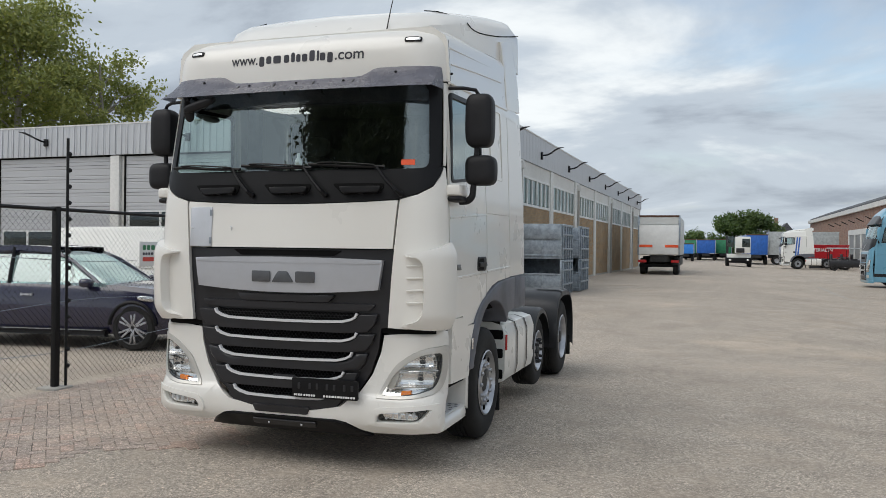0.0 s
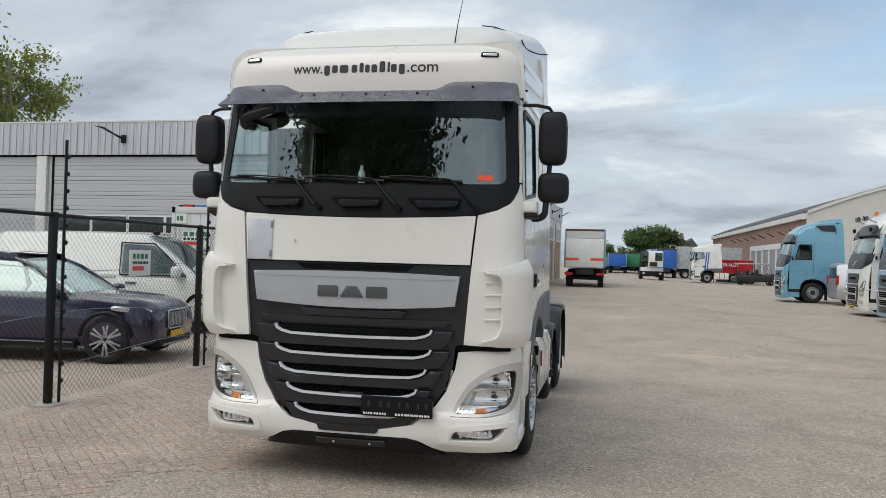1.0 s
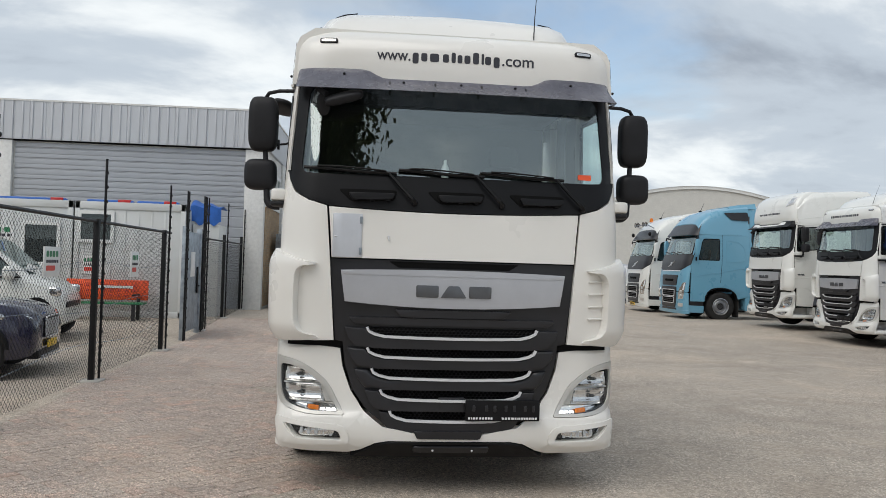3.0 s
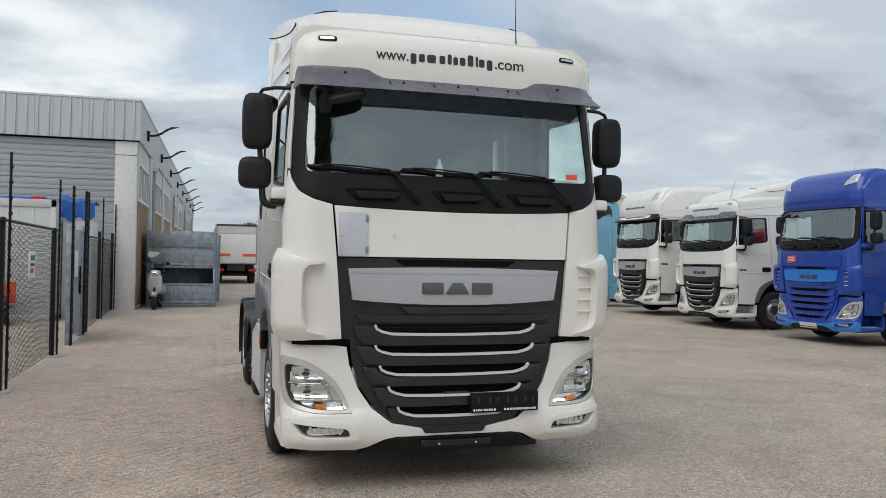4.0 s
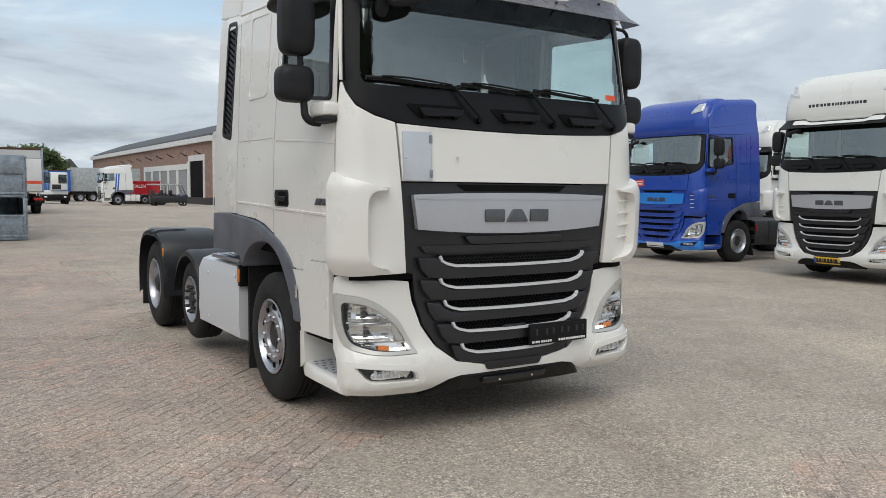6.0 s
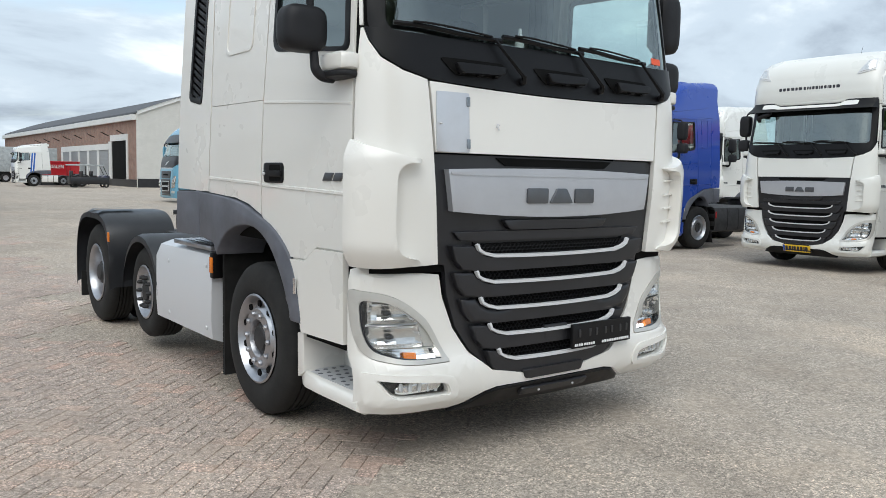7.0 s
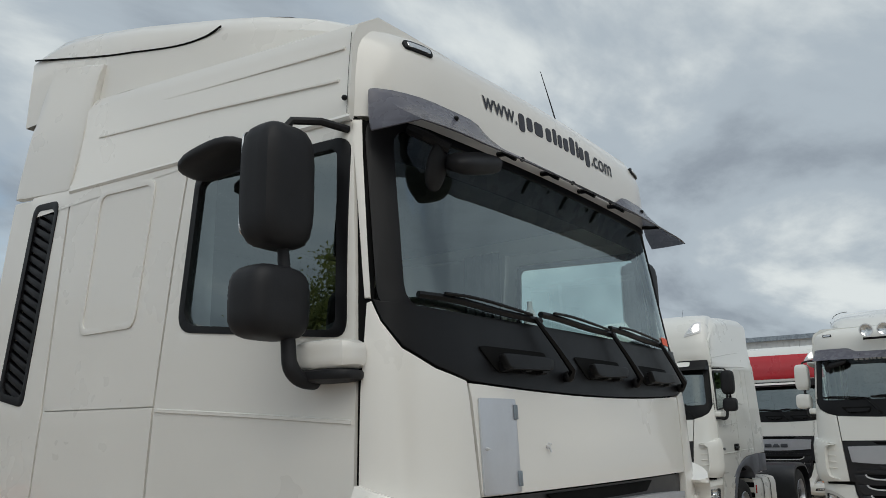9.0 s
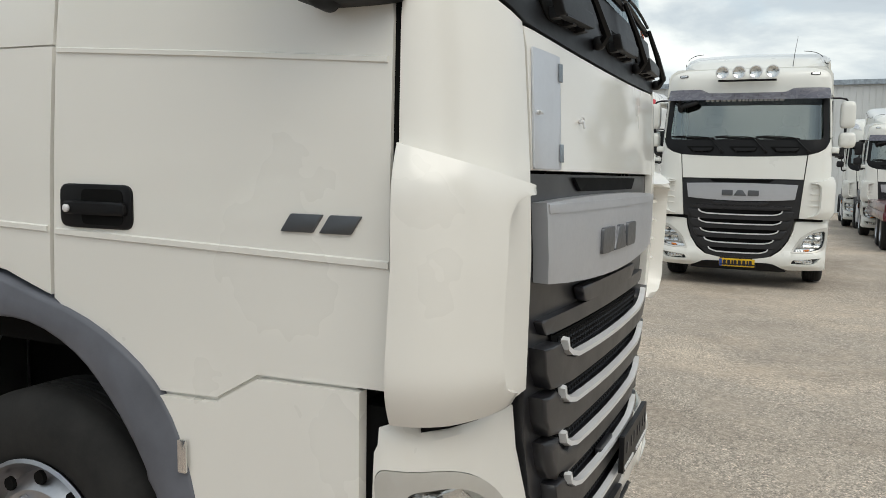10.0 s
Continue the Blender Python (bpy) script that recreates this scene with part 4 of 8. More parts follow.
        for gx in (-0.10, 0.02, 0.13):
            P("grip_bracket", bent(plate(rect(x + gx - 0.018, 2.076, x + gx + 0.018, 2.108, 0.004), 0.04, 0.003, 0, d=0.036), FRONT), "black")
        # wiper
        bx, bz = x + 0.32, 2.075
        w = new("wiper")
        w.parent = t
        arm = [FRONT(bx, bz, 0.03), FRONT(bx - 0.02, bz + 0.02, 0.055), FRONT(bx - 0.10, bz + 0.10, 0.05), FRONT(bx - 0.19, bz + 0.205, 0.035)]
        P("wiper_arm", tube(arm, [0.017, 0.015, 0.012, 0.009], 6), "black", w)
        bl = [FRONT(bx - 0.19 - 0.56 + 0.62 * k / 8, bz + 0.202 + 0.012 * math.sin(k) * 0.2 + 0.03 * (8 - k) / 8, 0.018) for k in range(9)]
        P("wiper_blade", tube(bl, 0.013, 6), "black", w)
        P("blade_frame", tube([q + Vector((0, -0.014, 0.012 + 0.010 * math.sin(i * math.pi / 6))) for i, q in enumerate(bl[1:8])], 0.006, 5), "black", w)
        P("wiper_pivot", blob(*FRONT(bx, bz, 0.02), 0.022, 0.022, 0.022, 2.2, 6, 5), "black", w)

    # windscreen with its dark border
    ws = rounded([(-1.185, 2.25), (1.185, 2.25), (1.14, 2.955), (-1.14, 2.955)], 0.09)
    inner = rounded([(-1.085, 2.27), (1.085, 2.27), (1.040, 2.92), (-1.040, 2.92)], 0.08)
    P("windscreen", faced(bent(plate(ws, 0.0, 0, 0.08, d=-0.014), FRONT), (0, -1, 0)), "glass").visible_shadow = False
    P("windscreen_seal", bent(plate(ws, 0.012, 0.003, 0.1, holes=(inner,), d=-0.006), FRONT), "black")
    # black glass band, drawn deeper to paint in the shade under the visor
    P("upper_band", bent(plate(rounded([(-1.13, 2.795), (1.13, 2.795), (1.115, 2.94), (-1.115, 2.94)], 0.03), 0.004, 0, 0.1, d=-0.022), FRONT), "dark")

    # roof shell
    if roof == "space":
        zr = [(-0.1, 3.37), (0.3, 3.43), (1.0, 3.49), (1.9, 3.54), (2.3, 3.54)]
        sh = [(0.0, 3.29), (0.3, 3.325), (1.5, 3.445), (1.85, 3.48), (2.3, 3.49)]
        zt = [(0.20, 3.38), (0.32, 3.50), (0.45, 3.59), (0.62, 3.66), (0.8, 3.71), (1.2, 3.80), (1.8, 3.93), (2.25, 4.02), (2.5, 3.99)]
        zw = [(0.20, 0.72), (0.32, 0.85), (0.5, 0.95), (0.9, 1.05), (1.6, 1.13), (2.5, 1.17)]
    else:
        zr = [(-0.1, 3.38), (0.16, 3.60), (0.36, 3.73), (0.7, 3.80), (1.2, 3.84), (1.9, 3.88), (2.3, 3.88)]
        sh = [(0.0, 3.25), (0.2, 3.48), (0.5, 3.64), (1.0, 3.70), (2.3, 3.74)]
        zt = zw = None
    fascia = rect(-corner_u(0.115, 2.95), 2.945, corner_u(0.115, 2.95), 3.365, 0)
    P("roof_front", bent(plate(fascia, 0.0, 0, 0.05), FRONT), paint)
    rows = []
    for y in np.linspace(0.105, 2.28, 24):
        s_, tp = lerp(sh, y), lerp(zr, y)
        f = max(0.0, 1 - (y - 0.105) / (0.35 if roof == "space" else 0.16))
        half = [(1.212, 2.945), (1.208, 3.05), (1.203, 3.06), (1.192, s_ - 0.06), (1.165, s_), (1.06, (s_ + tp) / 2 + 0.02), (0.9, tp - 0.02), (0.5, tp), (0.0, tp + 0.01)]
        if f > 0:
            half = [(x, z) if i < 4 else (x, z * (1 - f) + min(z, 3.375) * f) for i, (x, z) in enumerate(half)]
        rows.append([(x, y, z) for x, z in half] + [(-x, y, z) for x, z in reversed(half[:-1])])
    P("roof", loft(rows), paint, smooth=28)
    if zt:
        zt = [(y, 3.36 + (z - 3.36) * spoiler) for y, z in zt]
        rows = []
        for y in (0.20, 0.26, 0.32, 0.38, 0.45, 0.53, 0.62, 0.72, 0.85, 1.0, 1.2, 1.4, 1.6, 1.8, 2.0, 2.15, 2.3, 2.42, 2.5):
            tp, hw, bs = lerp(zt, y), lerp(zw, y), lerp(zr, y) - 0.05
            half = [(hw + 0.01, bs), (hw + 0.005, (bs + tp) / 2 - 0.01), (hw, tp - 0.13), (hw - 0.05, tp - 0.06), (hw - 0.16, tp - 0.02), (hw * 0.5, tp), (0.0, tp + 0.012)]
            rows.append([(x, y, max(z, bs)) for x, z in half] + [(-x, y, max(z, bs)) for x, z in reversed(half[:-1])])
        P("roof_spoiler", loft(rows), paint, smooth=40)
        for s in (-1, 1):
            P("spoiler_seam", tube([(s * (lerp(zw, y) + 0.006), y, 3.36 + (z - 3.36) * spoiler) for y, z in flowing([(1.02, 3.64), (1.12, 3.615), (1.3, 3.62), (1.6, 3.67), (1.9, 3.735), (2.48, 3.88)])], 0.005, 5), "dark")
            P("spoiler_seam", tube([(s * 0.76, 0.76, 3.698), (s * 0.86, 0.80, 3.695), (s * 0.93, 0.86, 3.685), (s * 1.0, 0.95, 3.664), (s * 1.034, 1.02, 3.64)], 0.005, 5), "dark")
    # drip rail and crease along the roof
    for s in (-1, 1):
        P("drip_rail", tube([(s * 1.212, 0.09, 2.93), (s * 1.21, 0.6, 2.955), (s * 1.208, 1.2, 2.985), (s * 1.205, 1.92, 3.02)], 0.012, 6), paint)
        P("roof_seam", tube([(s * 1.213, 0.112, 2.95), (s * 1.207, 0.112, 3.10), (s * 1.193, 0.112, 3.26)], 0.0012, 4), "dark")
        P("roof_crease", tube([(s * 1.203, 0.16, 3.085), (s * 1.199, 0.9, 3.17), (s * 1.196, 1.72, 3.25)], 0.006, 5), paint)
        P("roof_crease", tube([(s * 1.196, 0.14, 3.205), (s * 1.191, 0.9, 3.275), (s * 1.187, 1.72, 3.35)], 0.0055, 5), paint)
        if roof == "space":
            lamp = P("marker_lamp", bent(plate(rect(s * 0.926 - 0.055, 3.237, s * 0.926 + 0.055, 3.272, 0.012), 0.02, 0.004, (0.05, 0), d=0.010), FRONT), "black")
            P("lamp_lens", bent(plate(rect(s * 0.926 - 0.044, 3.244, s * 0.926 + 0.044, 3.265, 0.008), 0.01, 0.002, (0.05, 0), d=0.013), FRONT), "reflector", lamp)
        else:
            hl = [(0.80, 3.40), (1.06, 3.47), (1.03, 3.64), (0.90, 3.62)]
            hl = rounded(hl if s > 0 else mirrored(hl), 0.03)
            lamp = P("roof_lamp", bent(plate(hl, 0.03, 0.008, (0.05, 0.05), d=0.012), CAP), "chrome")
            P("lamp_lens", bent(plate([(s * 0.945 + (a - s * 0.945) * 0.72, 3.535 + (b - 3.535) * 0.72) for a, b in hl], 0.01, 0.002, (0.05, 0.05), d=0.018), CAP), "reflector", lamp)
    if roof == "high":
        P("roof_cap", bent(plate(rect(-1.33, 2.992, 1.33, 3.785, 0.02), 0.03, 0.006, 0.06), CAP), paint, smooth=50)
        P("cap_ledge", bent(plate(rect(-1.30, 3.0, 1.30, 3.03, 0.01), 0.02, 0.006, (0.06, 0), d=0.014), CAP), paint)
    if band:
        P("colour_band", bent(plate(rect(-1.30, 3.06, 1.30, 3.58, 0.02), 0.004, 0.001, 0.05, d=0.005), CAP if roof == "high" else FRONT), band)
    NAME = [1, 1, 1.5, 1, 0.7, 0.8, 1, 1, 0.42, 1, 1]
    ink = "white_film" if band or paint == "blue" else "ink"
    if lettering == "glass":
        letter_bars(t, "lettering", -0.60, 0.565, 2.855, 0.045, FRONT, "white_film", [1.2, 1.2, 1.2, 0.5] + NAME + [0.5, 1, 1, 1.4], 0.002)
    elif lettering and hi:
        word(t, "web_prefix", "www.", -0.60, -0.355, 3.128, 0.062, FRONT, ink)
        letter_bars(t, "lettering", -0.340, 0.325, 3.128, 0.062, FRONT, ink, [w * 0.9 for w in NAME], 0.003, {0: (0.3, 0), 4: (0, 0.25), 7: (0, 0.38), 8: (0, 0.3), 10: (0.3, 0)}.items())
        word(t, "web_suffix", ".com", 0.325, 0.565, 3.128, 0.062, FRONT, ink)
    elif lettering:
        letter_bars(t, "lettering", -0.60, 0.565, 3.25 if roof == "high" else 3.128, 0.055, CAP if roof == "high" else FRONT, ink, [1.2, 1.2, 1.2, 0.4] + NAME + [0.4, 1, 1, 1.4], 0.003)
    # tall sign lamps on a bar
    if lamps:
        P("lamp_bar", tube([(x, -0.16, 3.16) for x in np.linspace(-0.42, 0.42, 5)], 0.018, 6), "black")
        for x in (-0.36, -0.12, 0.12, 0.36):
            sp = new("spot_lamp")
            sp.parent = t
            sp.matrix_basis = pose(x, -0.19, 3.28, 0, 0, -90)
            P("shell", spun([(-0.07, 0.0), (-0.06, 0.05), (-0.01, 0.095), (0.012, 0.10), (0.012, 0.085)], 24), "chrome", sp)
            P("reflector", spun([(0.0, 0.088), (-0.02, 0.06), (-0.03, 0.0)], 20), "reflector", sp)
            P("lens", spun([(0.008, 0.086), (0.014, 0.0)], 20), "lamp_glass", sp)

    # smoked sun visor on brackets
    if visor:

        def fv(a, v, d):
            k = 1 - v
            step = 0.5 + 0.5 * math.tanh((abs(a) - 0.61) / 0.05)
            zt_ = 2.985 + 0.062 * step
            end = max(0.0, min(1.0, (abs(a) - 0.85) / (ue - 0.85)))
            wrap = max(0.0, min(1.0, (abs(a) - 1.10) / (ue - 1.10)))
            z = zt_ - (zt_ - 2.866) * k
            return FRONT(a, z, 0.014 + d) + Vector((math.copysign(0.03 * k * end, a), -0.165 * k ** 1.2 * (1 + 0.35 * end * end) * (1 - 0.85 * wrap * wrap * (3 - 2 * wrap)), 0.0))
        ue = corner_u(0.07, 2.98)
        P("sun_visor", bent(plate(rounded([(-ue, 0.0), (ue, 0.0), (ue, 1.0), (-ue, 1.0)], [0.03, 0.03, 0.05, 0.05]), 0.008, 0.003, (0.05, 0.2)), fv), "smoked" if roof == "space" else "black", lab="smoked grey acrylic sun visor" if roof == "space" else "", smooth=50)
        if roof == "high":
            P("visor_brow", bent(plate(rect(-0.88, 0.36, 0.88, 0.84, 0.08), 0.014, 0.004, (0.08, 0.2), d=0.014), fv), paint)
        for x in (-0.98, -0.5, -0.17, 0.17, 0.5, 0.98):
            P("visor_bracket", tube([FRONT(x, 2.96, 0.0), FRONT(x, 2.955, 0.04), fv(x, 0.45, -0.012)], [0.012, 0.010, 0.008], 6), "black")
        if hi:
            for x in (-1.22, -0.83, -0.40, 0.02, 0.42, 0.84, 1.22):
                p = fv(x, 0.75, 0.006)
                P("visor_bolt", blob(*p, 0.010, 0.010, 0.010, 2.2, 5, 4), "black")

    # grille: surround, badge bar, slats with bright strips and honeycomb
    g = new("grille")
    g.parent = t
    sur = rounded([(-0.885, 1.664), (-0.835, 1.085), (-0.78, 1.075)], 0) + [(-0.76, 0.92), (-0.70, 0.74), (-0.60, 0.60), (-0.47, 0.50), (-0.25, 0.455), (0.25, 0.455), (0.47, 0.50), (0.60, 0.60), (0.70, 0.74), (0.76, 0.92), (0.78, 1.075), (0.835, 1.085), (0.885, 1.664)]
    P("surround", bent(plate(sur, 0.04, 0.006, 0.08, d=-0.03), FRONT), grille, g)
    P("upper_slot", bent(plate(rounded([(-0.47, 1.655), (0.47, 1.655), (0.40, 1.612), (-0.40, 1.612)], 0.012), 0.01, 0.003, (0.1, 0), d=-0.018), FRONT), "dark", g)
    if style == "iron":
        for s in (-1, 1):
            side = [(0.60, 1.10), (0.838, 1.092), (0.882, 1.66), (0.66, 1.66)]
            P("side_panel", bent(plate(side if s > 0 else mirrored(side), 0.04, 0.008, st, d=0.0), FRONT), paint)
        P("diagonal_bar", bent(plate([(-0.30, 1.70), (-0.22, 1.70), (0.30, 1.98), (0.22, 1.98)], 0.012, 0.003, 0.1, d=0.014), FRONT), "chrome")
        P("round_mark", bent(plate([(0.07 * math.cos(a), 1.84 + 0.07 * math.sin(a)) for a in np.linspace(0, 2 * math.pi, 20)[:-1]], 0.014, 0.004, 0, d=0.018), FRONT), "silver")
    if sticker:
        k = P("sticker", bent(plate([(-0.72, 1.74), (-0.42, 1.77), (-0.43, 1.93), (-0.73, 1.90)], 0.003, 0.0, 0.1, d=0.006), FRONT), "sign_red")
        letter_bars(k, "lettering", -0.68, -0.47, 1.80, 0.03, FRONT, "white_film", [1, 1, 1, 1, 1], 0.009)
        letter_bars(k, "lettering", -0.68, -0.47, 1.86, 0.025, FRONT, "white_film", [1, 1, 1, 1], 0.009)
    barp = [(-0.805, 1.586)] + [(a, 1.586 + 0.016 * (1 - (a / 0.805) ** 2)) for a in np.linspace(-0.6, 0.6, 7)] + [(0.805, 1.586), (0.772, 1.366)] + [(a, 1.366 - 0.036 * (1 - (a / 0.772) ** 2)) for a in np.linspace(0.6, -0.6, 7)] + [(-0.772, 1.366)]
    barp = barp if style == "slats" else [(a * 0.72, z) for a, z in barp]
    b = P("badge_bar", bent(plate(barp, 0.045, 0.008, 0.08, d=0.016), FRONT), bar, g, "brushed silver badge bar" if bar == "silver" else "")
    P("bar_ridge", bent(plate([(a, z) for a, z in ((-0.785, 1.556), (0.785, 1.556), (0.795, 1.583), (-0.795, 1.583))], 0.01, 0.003, (0.08, 0), d=0.020), FRONT), bar, b)
    # badge: three plain blocks
    for a0, a1, sl in ((-0.272, -0.112, 0.0), (-0.098, 0.088, 0.055), (0.105, 0.265, 0.0)) if style == "slats" else ():
        shape = [(a0, 1.408), (a1, 1.408), (a1 - sl, 1.492), (a0 + sl, 1.492)]
        P("badge_block", bent(plate(rounded(shape, 0.012), 0.012, 0.002, (0.06, 0), d=0.026), FRONT), badge, b)
    P("grille_lip", bent(plate(rounded([(-0.42, 1.315), (0.42, 1.315), (0.37, 1.262), (-0.37, 1.262)], 0.02), 0.03, 0.01, (0.1, 0), d=0.008), FRONT), grille, g)
    P("grille_step", bent(plate(rounded([(-0.75, 1.255), (0.75, 1.255), (0.70, 1.205), (-0.70, 1.205)], 0.02), 0.05, 0.012, (0.1, 0), d=-0.004), FRONT), grille, g)
    for k, (zc, e, full) in enumerate(((1.127, 0.605, 1), (0.982, 0.60, 1), (0.835, 0.565, 1), (0.686, 0.50, 0), (0.538, 0.43, 0))):
        drop = 0.012
        line = [(-e - 0.004, zc + 0.062), (-e + 0.01, zc + 0.032), (-e + 0.05, zc + 0.012)] + [(a, zc - drop * (1 - (a / e) ** 2)) for a in np.linspace(-e + 0.12, e - 0.12, 9)] + [(e - 0.05, zc + 0.012), (e - 0.01, zc + 0.032), (e + 0.004, zc + 0.062)]
        # dark vane below the strip, with swept shoulders
        wv = (0.765, 0.742, 0.69, 0.61, 0.505)[k]
        body = [(-wv, zc + 0.055)] + [(-e - 0.02, zc + 0.05)] + [(a, z - 0.012) for a, z in line[1:-1]] + [(e + 0.02, zc + 0.05), (wv, zc + 0.055), (wv - 0.025, zc - 0.02), (wv - 0.075, zc - 0.074)] + [(a, zc - 0.088) for a in np.linspace(e - 0.06, -e + 0.06, 7)] + [(-wv + 0.075, zc - 0.074), (-wv + 0.025, zc - 0.02)]
        sl = P("slat", bent(plate(body, 0.06, 0.030, (0.1, 0), d=0.020, seg=5), FRONT), grille, g, smooth=60)
        P("bright_strip", strip(line, 0.021, 0.012, 0.034, FRONT), chrome, sl, "bright strip with upturned ends")
        msh = [(a, z + 0.008) for a, z in line] + [(e - 0.02, zc + 0.060), (-e + 0.02, zc + 0.060)]
        P("mesh_back", bent(plate(msh, 0.004, 0, (0.1, 0), d=-0.022), FRONT), "dark", sl)
        if hi:
            bm = bmesh.new()
            pitch = 0.030
            for row in range(3):
                zz = zc + 0.010 + row * 0.019
                for c in range(int(2 * e / pitch)):
                    a = -e + 0.03 + c * pitch + (pitch / 2 if row % 2 else 0)
                    if a > e - 0.03:
                        continue
                    o = [bm.verts.new((a + 0.0165 * math.cos(math.pi / 6 + q * math.pi / 3), zz + 0.0125 * math.sin(math.pi / 6 + q * math.pi / 3), -0.006)) for q in range(6)]
                    i = [bm.verts.new((a + 0.0115 * math.cos(math.pi / 6 + q * math.pi / 3), zz + 0.0085 * math.sin(math.pi / 6 + q * math.pi / 3), -0.010)) for q in range(6)]
                    for q in range(6):
                        bm.faces.new((o[q], o[(q + 1) % 6], i[(q + 1) % 6], i[q]))
            P("honeycomb", bent(bm, FRONT), "black", sl, smooth=0)

    # bumper with lamp openings
    def hl_pts(s, k=1.0):
        pts = rounded([(1.305, 0.965), (1.03, 0.935), (0.875, 0.80), (0.748, 0.560), (0.99, 0.560), (1.20, 0.615), (1.285, 0.75)], [0.05, 0.10, 0.12, 0.02, 0.10, 0.09, 0.10], 6)
        c = (1.05, 0.755)
        pts = [(c[0] + (a - c[0]) * k, c[1] + (z - c[1]) * k) for a, z in pts]
        return pts if s > 0 else mirrored(pts)

    def glass_pts(s, k=1.0):
        pts = rounded([(1.215, 0.905), (1.035, 0.893), (0.905, 0.775), (0.79, 0.580), (0.99, 0.585), (1.155, 0.645), (1.205, 0.75)], [0.05, 0.09, 0.12, 0.02, 0.10, 0.09, 0.10], 6)
        c = (1.04, 0.745)
        pts = [(c[0] + (a - c[0]) * k, c[1] + (z - c[1]) * k) for a, z in pts]
        return pts if s > 0 else mirrored(pts)

    def fog_pts(s, k=1.0):
        pts = rounded([(1.14, 0.497), (0.79, 0.455), (0.765, 0.392), (1.05, 0.398)], [0.02, 0.03, 0.02, 0.04], 5)
        c = (0.95, 0.44)
        pts = [(c[0] + (a - c[0]) * k, c[1] + (z - c[1]) * k) for a, z in pts]
        return pts if s > 0 else mirrored(pts)
    half = [(0.0, 0.388), (0.44, 0.388), (0.53, 0.372), (0.63, 0.318), (0.72, 0.290), (1.0, 0.30), (1.31, 0.325), (1.335, 0.60), (1.30, 1.0), (1.26, 1.06), (1.10, 1.090), (1.03, 1.084), (0.975, 1.045), (0.84, 1.032), (0.795, 1.026), (0.775, 0.90), (0.715, 0.735), (0.615, 0.59), (0.48, 0.488), (0.25, 0.442), (0.0, 0.442)]
    P("bumper", bent(plate(half + mirrored(half)[1:-1], 0.04, 0.008, st, holes=(hl_pts(1), hl_pts(-1), fog_pts(1), fog_pts(-1))), BUMPER), bp, smooth=30)
    if lip:
        lp = [(0.70, 0.300), (1.30, 0.335), (1.325, 0.52), (1.10, 0.515), (0.72, 0.50), (0.60, 0.46), (0.45, 0.44), (0.0, 0.44), (0.0, 0.392), (0.44, 0.392), (0.53, 0.376), (0.63, 0.322)]
        for s in (-1, 1):
            P("bumper_lip", bent(plate(lp if s > 0 else mirrored(lp), 0.012, 0.003, 0.1, holes=(fog_pts(s, 1.12),), d=0.018), BUMPER), lip)
    lowb = [(-0.70, 0.262), (0.70, 0.262), (0.61, 0.318), (0.52, 0.366), (0.44, 0.384), (-0.44, 0.384), (-0.52, 0.366), (-0.61, 0.318)]
    P("lower_grille", bent(plate(lowb, 0.08, 0.012, (0.1, 0), d=0.012), BUMPER), "black")
    P("tow_cover", bent(plate(rect(-0.26, 0.318, 0.28, 0.362, 0.012), 0.02, 0.006, (0.1, 0), d=0.024), BUMPER), "grille_black")
    for x in (-0.12, 0.16):
        P("cover_screw", blob(*BUMPER(x, 0.34, 0.026), 0.008, 0.008, 0.008, 2.2, 5, 4), "chrome")
    P("bumper_notch", bent(plate(rounded([(-0.26, 0.462), (0.235, 0.462), (0.215, 0.408), (-0.235, 0.408)], 0.012), 0.03, 0.008, (0.1, 0), d=0.012), BUMPER), grille)
    for s in (-1, 1):
        fr = [(s * a, z) for a, z in rounded([(1.27, 0.545), (0.735, 0.492), (0.70, 0.362), (1.21, 0.355)], 0.06, 5)]
        fr = fr if s > 0 else fr[::-1]
        P("fog_surround", bent(plate(fr, 0.012, 0.010, 0.08, holes=(fog_pts(s, 1.06),), d=0.012, seg=3), BUMPER), bp)
    # dark strip behind the bumper gap stands in for its shade
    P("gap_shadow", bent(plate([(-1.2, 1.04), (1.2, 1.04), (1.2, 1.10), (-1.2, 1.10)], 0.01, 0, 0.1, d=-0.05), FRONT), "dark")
    for s in (-1, 1):
        h = new("headlight")
        h.parent = t
        P("bezel", bent(plate(hl_pts(s, 0.99), 0.05, 0.008, 0.06, holes=(glass_pts(s),), d=0.006, seg=3), BUMPER), "lamp_satin", h, "satin silver headlight surround")
        P("bowl", bent(plate(hl_pts(s, 0.97), 0.0, 0, 0.05, d=-0.062), BUMPER), "reflector", h)
        P("bowl_edge", bent(plate(glass_pts(s, 1.03), 0.055, 0.0, 0.0, holes=([(a - s * 0.012, z + 0.004) for a, z in glass_pts(s, 0.975)],), d=-0.004), BUMPER), "grille_black", h)
        for a0, a1, z0, z1, kk in ((0.925, 1.165, 0.782, 0.884, 0.5), (0.895, 1.175, 0.652, 0.765, 0.35)):
            bm = bmesh.new()
            grid = []
            for r in range(8):
                v = -1 + 2 * r / 7
                grid.append([bm.verts.new((s * ((a0 + a1) / 2 + (a1 - a0) / 2 * u * (1 - 0.12 * (v > 0.3))), (z0 + z1) / 2 + (z1 - z0) / 2 * v, -0.012 - 0.046 * (1 - abs(u) ** 3) ** kk * (1 - abs(v) ** 3) ** 0.5)) for u in (-1, -0.86, -0.55, -0.2, 0.2, 0.55, 0.86, 1)])
